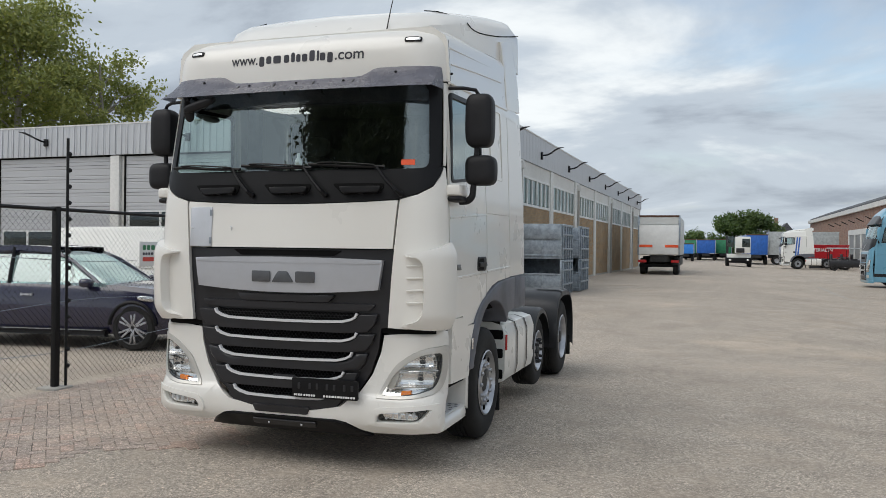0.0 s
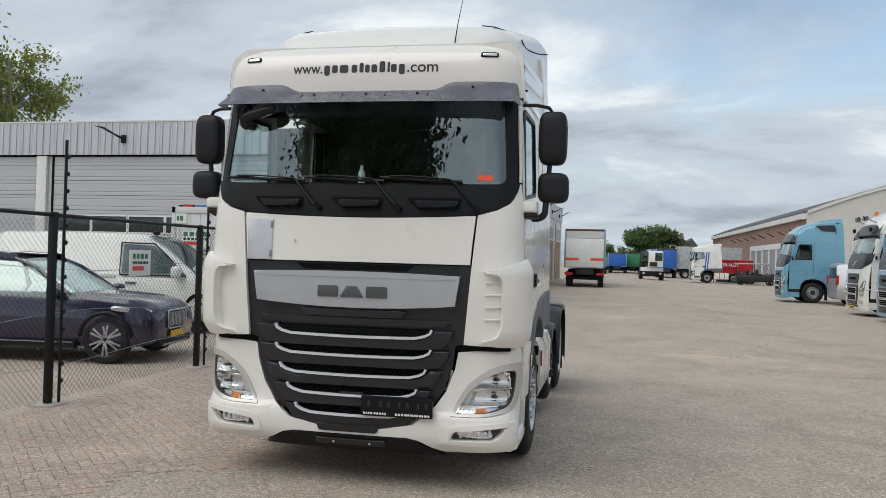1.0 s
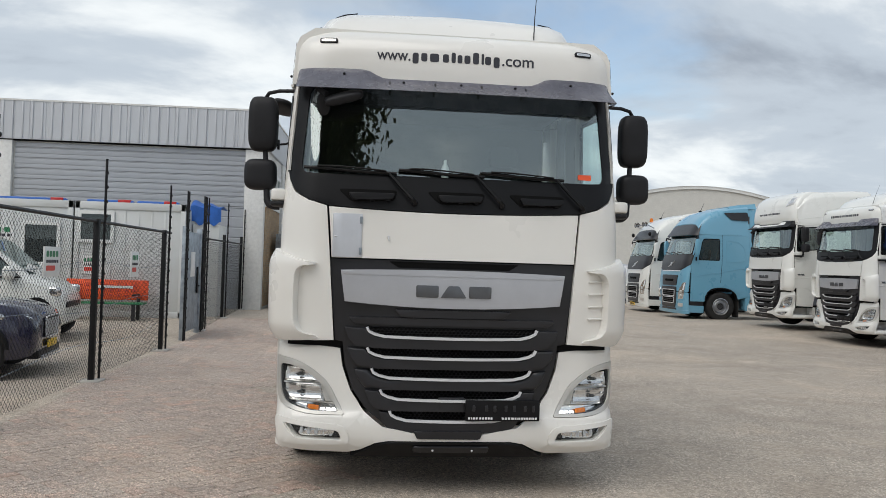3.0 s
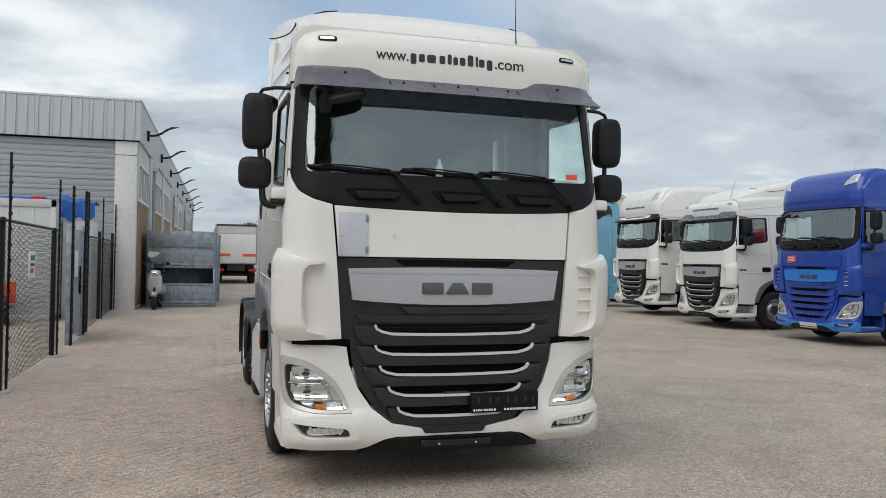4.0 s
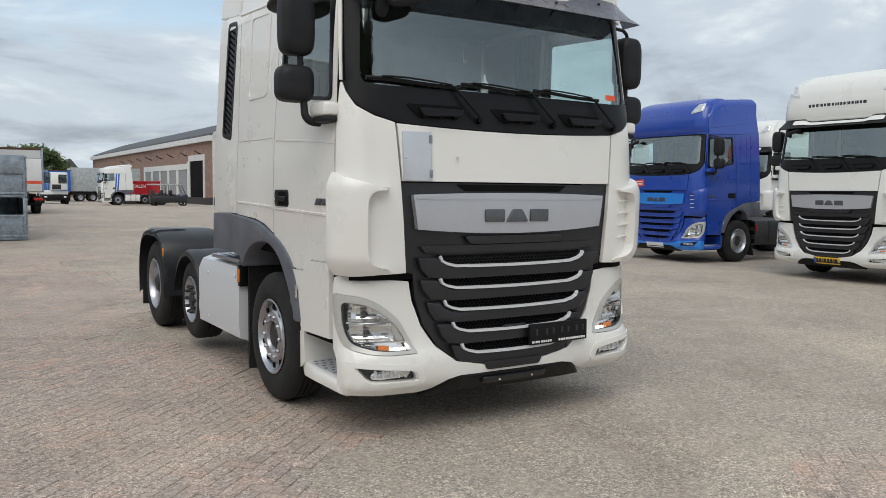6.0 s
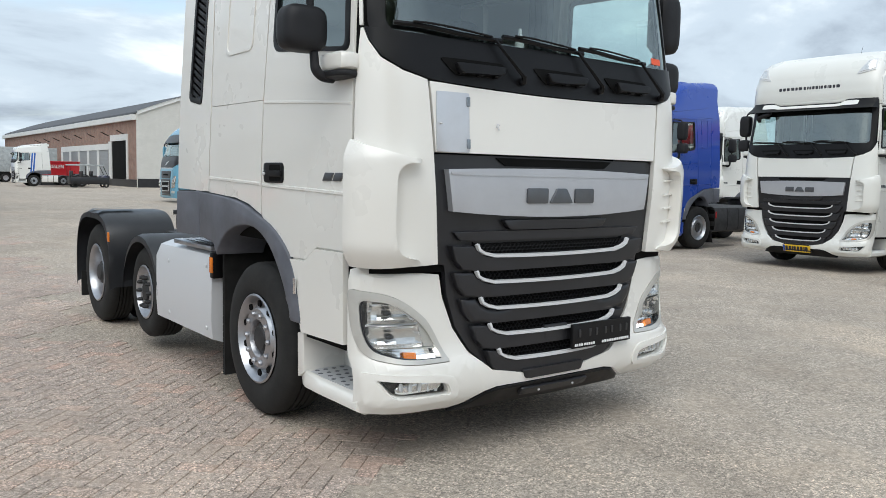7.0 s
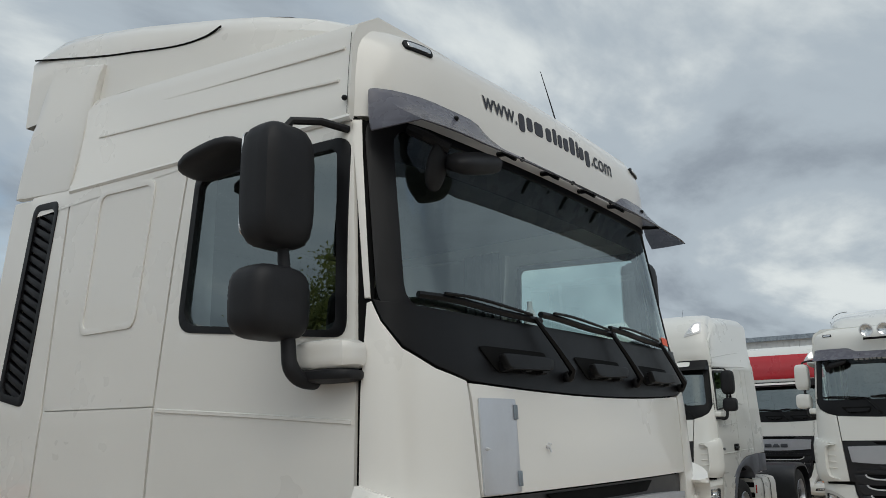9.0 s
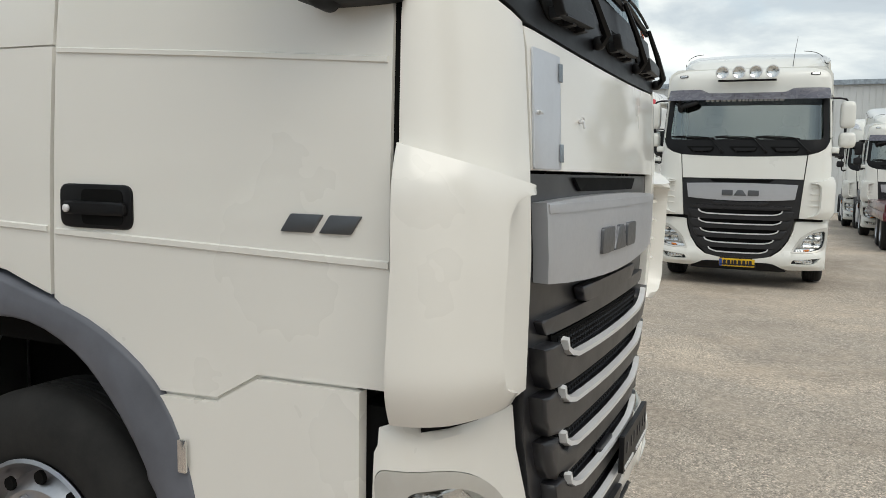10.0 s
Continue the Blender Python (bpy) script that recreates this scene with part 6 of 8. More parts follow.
    fw.parent = t
    P("coupling_plate", bent(plate(rounded([(-0.42, -0.35), (0.42, -0.35), (0.45, 0.1), (0.25, 0.42), (0.06, 0.42), (0.0, 0.05), (-0.06, 0.42), (-0.25, 0.42), (-0.45, 0.1)], 0.05), 0.05, 0.008, 0), lambda a, b, d: Vector((a, 5.0 + b, 1.14 + d - b * 0.05))), "steel_dark", fw)
    P("coupling_stand", box(-0.4, 4.8, 0.92, 0.4, 5.15, 1.09, 0.02), "steel_dark", fw)
    # left tank cover with tread plate; right tank with straps
    tk = [(-1.235, 0.36), (-1.245, 0.50), (-1.24, 0.86), (-1.20, 0.95), (-1.10, 0.985), (-0.55, 0.985), (-0.55, 0.36), (-1.15, 0.33)]
    P("fuel_tank", loft([[(x, y, z) for x, z in tk] + [(tk[0][0], y, tk[0][1])] for y in (1.95, 1.99, 2.4, 3.12, 3.16)]), "tank_paint", lab="pale grey painted tank cover", smooth=40)
    tp = P("tread_plate", box(-1.22, 2.02, 0.985, -0.85, 2.80, 1.02, 0.008), "alu", lab="bright aluminium tread plate")
    if hi:
        for i in range(5):
            for j in range(12):
                P("stud", moved(spun([(1.02, 0.014), (1.026, 0.009), (1.026, 0.0)], 7, "z"), pose(-1.17 + i * 0.07, 2.06 + j * 0.062, 0)), "alu", tp, smooth=0)
        for y, z in ((2.05, 0.88), (2.85, 0.84), (2.05, 0.43), (2.85, 0.43)):
            P("cover_bolt", blob(-1.244, y, z, 0.006, 0.016, 0.016, 2.2, 6, 5), "chrome")
    P("tank_lamp", box(-1.25, 1.91, 0.80, -1.17, 1.97, 0.98, 0.01), "black")
    P("tank_marker", box(-1.258, 1.91, 0.84, -1.245, 1.955, 0.95, 0.004), "amber")
    rk = [(1.21, 0.40), (1.235, 0.50), (1.235, 0.84), (1.20, 0.94), (1.10, 0.97), (0.55, 0.97), (0.55, 0.36), (1.10, 0.36)]
    P("fuel_tank", loft([[(x, y, z) for x, z in rk] + [(rk[0][0], y, rk[0][1])] for y in (1.85, 1.88, 2.4, 3.15, 3.18)]), "white" if hi else "steel_dark" if paint == "blue" else "cream", lab="fuel tank with dark straps", smooth=40)
    for y in (2.35, 2.8):
        P("tank_strap", loft([[(x + (0.008 if x > 0.6 else 0), yy, z) for x, z in rk[:6]] for yy in (y - 0.02, y + 0.02)], False), "black")
    for z in (0.42, 0.62, 0.80):
        P("tank_step", box(1.05, 1.84, z, 1.22, 2.10, z + 0.10, 0.02), "dark")
    P("tank_marker", box(1.236, 1.86, 0.70, 1.25, 1.90, 0.85, 0.004), "red_lens")
    P("tail_lamp", box(-1.1, 5.86, 0.70, -0.7, 5.93, 0.82, 0.01), "red_lens")
    P("tail_lamp", box(0.7, 5.86, 0.70, 1.1, 5.93, 0.82, 0.01), "red_lens")
    return t


main = tractor("tractor_unit", "white sleeper-cab tractor unit with smoked visor, parked on pavers", pose(0, 0, 0), "cream", steel_sheet=True)


# ---- rounder tractor units with a raked windscreen ----
NOSE_R = [(0.2, -0.06), (0.45, -0.12), (1.0, -0.13), (1.5, -0.10), (2.0, -0.02), (2.86, 0.25), (3.15, 0.37), (3.42, 0.55), (3.6, 0.82), (3.72, 1.2)]
HALF_R = [(0.2, 1.21), (1.0, 1.245), (2.0, 1.245), (2.9, 1.19), (3.3, 1.12), (3.6, 1.04), (3.72, 0.98)]
FRONT_R = on_front(NOSE_R, HALF_R)
SIDE_R = [(0.2, 1.21), (1.0, 1.245), (2.0, 1.245), (2.9, 1.20), (3.12, 1.175), (3.45, 1.135), (3.8, 1.05)]


def raked_tractor(label, m, paint, lamps=False, group="", plate_kind="none"):
    t = thing("tractor_unit", label, "truck", m, group)

    def P(nm, bm, mat, par=t, lab="", smooth=38):
        for v in bm.verts:
            if v.co.z > 1.0:
                v.co.z = 1.0 + (v.co.z - 1.0) * 1.03
        return part(nm, bm, mat, par, lab, smooth)
    F = FRONT_R
    E = 1.315
    # front skin, dark band with its bar and mark, slots and grille
    P("front_panel", bent(plate(rect(-E, 0.98, E, 2.22, 0.02), 0.03, 0.006, 0.1), F), paint)
    P("dark_band", bent(plate(rounded([(-0.86, 1.70), (0.86, 1.70), (1.30, 1.92), (1.30, 2.24), (-1.30, 2.24), (-1.30, 1.92)], 0.06), 0.02, 0.008, 0.1, d=0.012), F), "grille_black")
    P("diagonal_bar", bent(plate([(-0.30, 1.80), (-0.24, 1.80), (0.28, 2.02), (0.22, 2.02)], 0.012, 0.003, 0.1, d=0.024), F), "chrome")
    P("round_mark", bent(plate([(0.065 * math.cos(a), 1.91 + 0.065 * math.sin(a)) for a in np.linspace(0, 2 * math.pi, 20)[:-1]], 0.014, 0.004, 0, d=0.030), F), "silver")
    P("band_lip", bent(plate(rounded([(-0.80, 1.665), (0.80, 1.665), (0.78, 1.70), (-0.78, 1.70)], 0.012), 0.02, 0.006, (0.1, 0), d=0.018), F), "chrome")
    g = new("grille")
    g.parent = t
    P("upper_grille", bent(plate(rounded([(-0.64, 1.18), (0.64, 1.18), (0.70, 1.54), (-0.70, 1.54)], 0.04), 0.03, 0.010, 0.1, d=0.016), F), "grille_black", g)
    P("upper_slot", bent(plate(rounded([(-0.40, 1.40), (0.40, 1.40), (0.36, 1.32), (-0.36, 1.32)], 0.02), 0.01, 0.003, (0.1, 0), d=0.022), F), "dark", g)
    P("lower_grille", bent(plate(rounded([(-0.58, 0.42), (0.58, 0.42), (0.68, 0.80), (0.66, 1.14), (-0.66, 1.14), (-0.68, 0.80)], 0.05), 0.04, 0.012, 0.1, d=0.022), F), "grille_black", g)
    for z0, z1, e in ((0.83, 1.02, 0.52), (0.58, 0.76, 0.48)):
        ring = rounded([(-e, z0), (e, z0), (e + 0.03, z1), (-e - 0.03, z1)], 0.05, 5)
        P("slot", bent(plate(ring, 0.01, 0.0, (0.1, 0), d=0.025), F), "dark", g)
        P("slot_frame", bent(plate(rounded([(-e - 0.025, z0 - 0.025), (e + 0.025, z0 - 0.025), (e + 0.055, z1 + 0.025), (-e - 0.055, z1 + 0.025)], 0.06, 5), 0.01, 0.003, (0.1, 0), holes=(ring,), d=0.034), F), "chrome", g)
        for k in (1, 2):
            zz = z0 + (z1 - z0) * k / 3
            P("slot_bar", bent(plate(rect(-e, zz - 0.008, e, zz + 0.008), 0.01, 0.002, (0.1, 0), d=0.030), F), "grille_black", g)
    P("bumper", bent(plate(rounded([(-E, 0.25), (E, 0.25), (E, 0.96), (-E, 0.96)], 0.05), 0.04, 0.012, 0.1), F), paint)
    P("bumper_lip", bent(plate(rounded([(-0.62, 0.20), (0.62, 0.20), (0.62, 0.40), (-0.62, 0.40)], 0.03), 0.05, 0.010, 0.1, d=0.03), F), "grille_black")
    P("lower_spoiler", bent(plate(rounded([(-1.28, 0.22), (1.28, 0.22), (1.30, 0.34), (-1.30, 0.34)], 0.03), 0.06, 0.012, 0.1, d=0.035), F), paint)
    if plate_kind == "yellow":
        h = P("number_plate", bent(plate(rect(-0.26, 0.26, 0.26, 0.37, 0.008), 0.02, 0.003, (0.1, 0), d=0.06), F), "plate_yellow")
        letter_bars(h, "plate_bar", -0.20, 0.24, 0.285, 0.06, F, "ink", [1, 1, 0.5, 1, 1, 1, 0.5, 1], 0.063)
    for s in (-1, 1):
        S = on_side(s, SIDE_R, NOSE_R)
        hl = [(0.80, 0.72), (1.08, 0.74), (1.14, 1.02), (1.17, 1.30), (1.08, 1.31), (0.86, 1.04)]
        hl = rounded(hl if s > 0 else mirrored(hl), 0.03)
        h = P("headlight", bent(plate(hl, 0.04, 0.008, 0.08, d=0.012), F), "reflector")
        for cz in (0.84, 0.98):
            P("lens", blob(*F(s * 0.98, cz, 0.014), 0.065, 0.03, 0.055, 2.4, 10, 6), "lamp_satin", h)
        P("lamp_stripe", bent(plate([(s * a, z) for a, z in ((1.06, 1.04), (1.10, 1.04), (1.145, 1.27), (1.10, 1.27))][::s], 0.01, 0.003, 0, d=0.02), F), "white_film", h)
        P("fog_lamp", bent(plate(rect(min(s * 0.80, s * 1.06), 0.46, max(s * 0.80, s * 1.06), 0.58, 0.03), 0.02, 0.006, 0.1, d=0.01), F), "lamp_satin")
        # cab side with the door window
        arch = flowing([(0.70, 0.70), (0.74, 0.90), (0.90, 1.07), (1.27, 1.14), (1.62, 1.07), (1.80, 0.92), (1.86, 0.76)], 3)
        skin = [(0.16, 0.66), (0.66, 0.66)] + arch + [(2.28, 0.86), (2.28, 2.94), (0.44, 2.94), (0.36, 2.75), (0.18, 2.1)]
        win = rounded([(0.42, 2.06), (1.20, 2.06), (1.20, 2.80), (0.58, 2.80)], [0.05, 0.06, 0.07, 0.12], 5)
        wi = rounded([(0.46, 2.09), (1.17, 2.09), (1.17, 2.77), (0.60, 2.77)], [0.04, 0.05, 0.06, 0.10], 5)
        dr = new("door")
        dr.parent = t
        P("side_skin", bent(plate(skin[::-1], 0.03, 0.006, 0.15, holes=(win,)), S), paint)
        P("window_seal", bent(plate(win, 0.02, 0.004, 0.15, holes=(wi,), d=0.004), S), "black", dr)
        P("window", faced(bent(plate(wi, 0.0, 0, 0.15, d=-0.01), S), (s, 0, 0)), "pane", dr).visible_shadow = False
        P("door_seam", strip([(1.28, 2.93), (1.28, 2.0), (1.24, 1.32)], 0.014, 0.0, 0.004, S), "dark", dr)
        P("door_handle", bent(plate(rect(1.02, 1.58, 1.22, 1.64, 0.02), 0.02, 0.006, 0, d=0.012), S), paint, dr)
        P("waist_crease", strip([(0.20, 1.50), (0.9, 1.62), (1.6, 1.74), (2.26, 1.86)], 0.02, 0.0, 0.010, S), paint)
        sw = rounded([(1.42, 2.0), (2.12, 2.06), (2.16, 2.40), (1.95, 2.72), (1.42, 2.76)], [0.05, 0.08, 0.2, 0.2, 0.06], 6)
        P("pressed_panel", bent(plate(sw, 0.008, 0.004, 0.15, holes=([(1.79 + (a - 1.79) * 0.93, 2.38 + (b - 2.38) * 0.93) for a, b in sw],), d=0.008), S), paint)
        P("rear_fairing", bent(plate(rounded([(2.29, 1.0), (2.72, 1.02), (2.60, 3.84), (2.29, 3.82)], 0.04), 0.03, 0.008, 0.2), S), paint)
        P("roof_window", bent(plate(rounded([(1.35, 3.70), (1.62, 3.46), (2.24, 3.44), (2.22, 3.74)], 0.05), 0.012, 0.004, 0.15, d=0.05), S), "grille_black", lab="dark glossy roof side panel")
        P("arch_lip", tube([S(y, z, -0.01) for y, z in arch], 0.028, 6), "black")
        P("pillar", bent(plate([(a, z) for a, z in ((1.165, 2.22), (1.335, 2.22), (1.325, 2.89), (1.12, 2.89))][::s] if s > 0 else [(-1.165, 2.22), (-1.12, 2.89), (-1.325, 2.89), (-1.335, 2.22)], 0.02, 0.004, 0.1), F), "black")
        # entry steps
        P("step_panel", bent(plate(rect(0.16, 0.46, 0.66, 0.70, 0.02), 0.06, 0.01, 0, d=-0.04), S), "grille_black")
        P("step_sill", bent(plate(rounded([(0.02, 0.26), (0.66, 0.26), (0.66, 0.50), (0.02, 0.52)], 0.02), 0.20, 0.012, 0, d=0.006), S), paint)
        mi = new("mirror")
        mi.parent = t
        P("housing", blob(s * 1.42, 0.30, 2.48, 0.065, 0.085, 0.29, 3.6, 12, 10), paint, mi)
        P("mirror_arm", tube([S(0.42, 2.82, 0.0), (s * 1.40, 0.30, 2.86), (s * 1.42, 0.28, 2.70)], 0.03, 8), "black", mi)
        P("mirror_foot", tube([S(0.34, 2.08, 0.0), (s * 1.38, 0.28, 2.06), (s * 1.42, 0.27, 2.16)], 0.03, 8), "black", mi)
        # wheels and rear
        wheel(t, 1.27, 0.5, 1.225, s, "steer", False)
        wheel(t, 5.0, 0.5, 1.215, s, "twin", False)
        P("mud_flap", box(s * 0.75, 1.90, 0.14, s * 1.2, 1.93, 1.0, 0.004), "rubber")
        P("frame_rail", box(s * 0.36, 0.3, 0.66, s * 0.44, 5.8, 0.92, 0.006), "steel_dark")
        P("side_tank", box(s * 0.60, 2.15, 0.36, s * 1.22, 4.1, 1.0, 0.06), paint)
        arc = [(5.0 + 0.62 * math.cos(a), 0.5 + 0.60 * math.sin(a)) for a in np.linspace(0.1, math.pi * 0.97, 18)]
        P("rear_mudguard", loft([[(s * 1.25, y, z - 0.05), (s * 1.245, y, z), (s * 1.20, y, z + 0.025), (s * 0.60, y, z + 0.03)] for y, z in arc], False), "mudguard")
    # windscreen, visor and roof
    ws = rounded([(-1.21, 2.23), (1.21, 2.23), (1.15, 2.90), (-1.15, 2.90)], 0.08)
    P("windscreen", faced(bent(plate(ws, 0.0, 0, 0.08, d=-0.012), F), (0, -1, 0)), "glass").visible_shadow = False
    P("windscreen_seal", bent(plate(ws, 0.012, 0.003, 0.1, holes=(rounded([(-1.16, 2.26), (1.16, 2.26), (1.11, 2.88), (-1.11, 2.88)], 0.07),), d=-0.004), F), "black")
    for x in (-0.5, 0.1, 0.62):
        w = new("wiper")
        w.parent = t
        P("blade", tube([F(x - 0.42, 2.33, 0.02), F(x, 2.30, 0.03), F(x + 0.22, 2.25, 0.03)], 0.012, 5), "black", w)
    P("roof_front", bent(plate(rect(-1.30, 2.90, 1.30, 3.42, 0.02), 0.0, 0, 0.08), F), paint)
    P("sun_visor", bent(plate(rounded([(-1.22, 0.0), (1.22, 0.0), (1.05, 1.0), (-1.05, 1.0)], [0.05, 0.05, 0.12, 0.12]), 0.012, 0.004, (0.08, 0.2)), lambda a, v, d: F(a, 2.86 + 0.54 * v, 0.03 + 0.11 * (1 - v) ** 1.3 + d)), "grille_black", lab="deep black sun visor")
    zr = [(0.30, 3.05), (0.42, 3.32), (0.60, 3.52), (0.85, 3.70), (1.2, 3.82), (1.7, 3.92), (2.28, 3.98)]
    rows = []
    for y in np.linspace(0.42, 2.28, 18):
        tp = lerp(zr, y)
        half = [(1.205, 2.94), (1.185, 3.06), (1.16, 3.06 + (tp - 3.06) * 0.30), (1.12, 3.06 + (tp - 3.06) * 0.62), (1.05, tp - 0.10), (0.93, tp - 0.03), (0.6, tp), (0.0, tp + 0.015)]
        rows.append([(x, y, z) for x, z in half] + [(-x, y, z) for x, z in reversed(half[:-1])])
    P("roof", loft(rows), paint, smooth=40)
    P("deflector", loft([[(-1.0, y, z0), (-0.9, y, z1), (0.9, y, z1), (1.0, y, z0)] for y, z0, z1 in ((1.6, 3.84, 3.93), (2.0, 3.86, 4.0), (2.6, 3.86, 4.06))]), paint)
    P("antenna", tube([(-0.5, 1.2, 3.83), (-0.5, 1.35, 4.15)], [0.012, 0.004], 5), "black")
    P("antenna_foot", blob(-0.5, 1.2, 3.84, 0.05, 0.06, 0.03, 2.5, 8, 5), "black")
    if lamps:
        for x in (-0.7, 0.7):
            P("lamp_stay", tube([(x, 0.16, 3.50), (x, 0.50, 3.36)], 0.018, 6), "alu")
        P("lamp_bar", tube([(x, 0.16, 3.50) for x in np.linspace(-0.75, 0.75, 5)], 0.022, 6), "alu")
        for x in (-0.62, -0.30, 0.30, 0.62):
            sp = new("spot_lamp")
            sp.parent = t
            sp.matrix_basis = pose(x, 0.14, 3.60, 0, 0, -90)
            P("shell", spun([(-0.07, 0.0), (-0.06, 0.05), (-0.01, 0.095), (0.012, 0.10), (0.012, 0.085)], 20), "black", sp)
            P("reflector", spun([(0.0, 0.088), (-0.02, 0.06), (-0.03, 0.0)], 20), "reflector", sp)
        for x in (-1.0, 1.0):
            P("side_lamp", blob(x, 0.18, 3.12, 0.085, 0.06, 0.085, 2.3, 10, 8), "black")
        P("beacon", spun([(3.60, 0.07), (3.62, 0.075), (3.74, 0.07), (3.77, 0.0)], 16, "z"), "amber").location = (-0.8, 0.9, 0.10)
    # inside, floor and coupling
    P("cab_floor", box(-1.15, 0.1, 1.02, 1.15, 2.25, 1.1), "dark")
    P("rear_wall", box(-1.16, 2.24, 1.05, 1.16, 2.28, 3.6), "trim_grey")
    P("dashboard", loft([[(x, 0.12, 1.8), (x, 0.16, 2.22), (x, 0.30, 2.24), (x, 0.60, 2.10), (x, 0.66, 1.6)] for x in np.linspace(-1.12, 1.12, 7)]), "trim_dark")
    for x in (-0.6, 0.6):
        seat = new("seat")
        seat.parent = t
        P("backrest", moved(blob(0, 0, 0.36, 0.25, 0.09, 0.44, 4, 10, 8), pose(x, 1.42, 1.72, -12)), "trim_grey", seat)
        P("cushion", blob(x, 1.15, 1.66, 0.26, 0.27, 0.10, 4, 10, 8), "trim_grey", seat)
    P("engine_block", blob(0, 1.2, 0.72, 0.42, 0.7, 0.28, 5, 10, 8), "dark")
    P("rear_axle", box(-0.9, 4.9, 0.40, 0.9, 5.1, 0.60, 0.05), "steel_dark")
    P("coupling_plate", box(-0.45, 4.6, 1.06, 0.45, 5.4, 1.12, 0.02), "steel_dark")
    return t

# ---- trucks parked in a row across the yard, noses to the west ----
ROW = "trucks parked in a row"
tractor("tractor_unit", "white high-roof tractor unit with bright grille strips and yellow plate", pose(10.9, 4.25, 0, 0, 0, -90), "white", detail=False, roof="high", plate_kind="yellow", axles=2, group=ROW)
tractor("tractor_unit", "white tractor unit with four roof spot lamps and white mirrors", pose(10.55, 0.1, 0, 0, 0, -90), "white", detail=False, lamps=True, plate_kind="yellow", mirror="white", group=ROW, spoiler=0.78, lettering="glass")
tractor("tractor_unit", "royal blue day-cab tractor unit with bright blue bumper", pose(11.38, 8.95, 0, 0, 0, -90), "blue", detail=False, roof="high", visor=False, lettering=False, lip="sky_blue", short=True, bar="sky_blue", plate_kind="white", chrome="blue", grille="blue", group=ROW, axles=2, sticker=True)
tractor("tractor_unit", "white sleeper-cab tractor unit with smoked visor beside the blue truck", pose(11.4, 13.05, level(12.5, 13.05), 0, 0, -90), "white", detail=False, group=ROW)
tractor("tractor_unit", "white high-roof tractor unit with bright grille strips", pose(11.4, 16.7, level(12.5, 16.7), 0, 0, -90), "white", detail=False, roof="high", group=ROW)
raked_tractor("light blue metallic tractor unit with dark grille and black visor", pose(10.6, 22.2, 0, 0, 0, -90), "light_blue", group=ROW)
raked_tractor("light blue metallic tractor unit standing apart near the shed", pose(10.25, 37.4, 0, 0, 0, -90), "light_blue", group=ROW)
raked_tractor("white tractor unit with roof lamp bar and amber beacon", pose(10.9, 26.9, 0, 0, 0, -90), "white", lamps=True, group=ROW, plate_kind="yellow")


# ---- fence along the yard ----
def wire_mesh(y0, y1, z0, z1, x, pitch, r):
    """Chain link: zigzag wires as thin three-sided rods."""
    segs = []
    n = int((y1 - y0) / pitch)
    h = pitch * 0.5
    rows = int((z1 - z0) / h)
    for k in range(n):
        for j in range(rows):
            f = 1 if j % 2 else -1
            ya = y0 + k * pitch + (pitch * 0.5 if f > 0 else 0.0)
            yb = y0 + k * pitch + (pitch * 0.5 if f < 0 else 0.0)
            segs.append((ya, z0 + j * h, yb, z0 + (j + 1) * h))
            segs.append((2 * (y0 + k * pitch) - ya + pitch, z0 + j * h, 2 * (y0 + k * pitch) - yb + pitch, z0 + (j + 1) * h))
    a = np.array(segs)
    m = len(a)
    t = np.stack([a[:, 2] - a[:, 0], a[:, 3] - a[:, 1]], 1)
    t /= np.linalg.norm(t, axis=1)[:, None]
    nn = np.stack([-t[:, 1], t[:, 0]], 1) * r
    v = np.zeros((m, 6, 3))
    for e, (cy, cz) in enumerate(((0, 1), (2, 3))):
        v[:, e * 3 + 0] = np.stack([np.full(m, x), a[:, cy] + nn[:, 0], a[:, cz] + nn[:, 1]], 1)
        v[:, e * 3 + 1] = np.stack([np.full(m, x), a[:, cy] - nn[:, 0], a[:, cz] - nn[:, 1]], 1)
        v[:, e * 3 + 2] = np.stack([np.full(m, x + r * 1.5), a[:, cy], a[:, cz]], 1)
    base = (np.arange(m) * 6)[:, None]
    f = np.concatenate([base + np.array(q)[None] for q in ((0, 1, 4, 3), (1, 2, 5, 4), (2, 0, 3, 5))])
    me = bpy.data.meshes.new("chain_link")
    me.from_pydata(v.reshape(-1, 3).tolist(), [], f.tolist())
    me.materials.append(M["wire"])
    return new("chain_link", me)


FX = -4.08


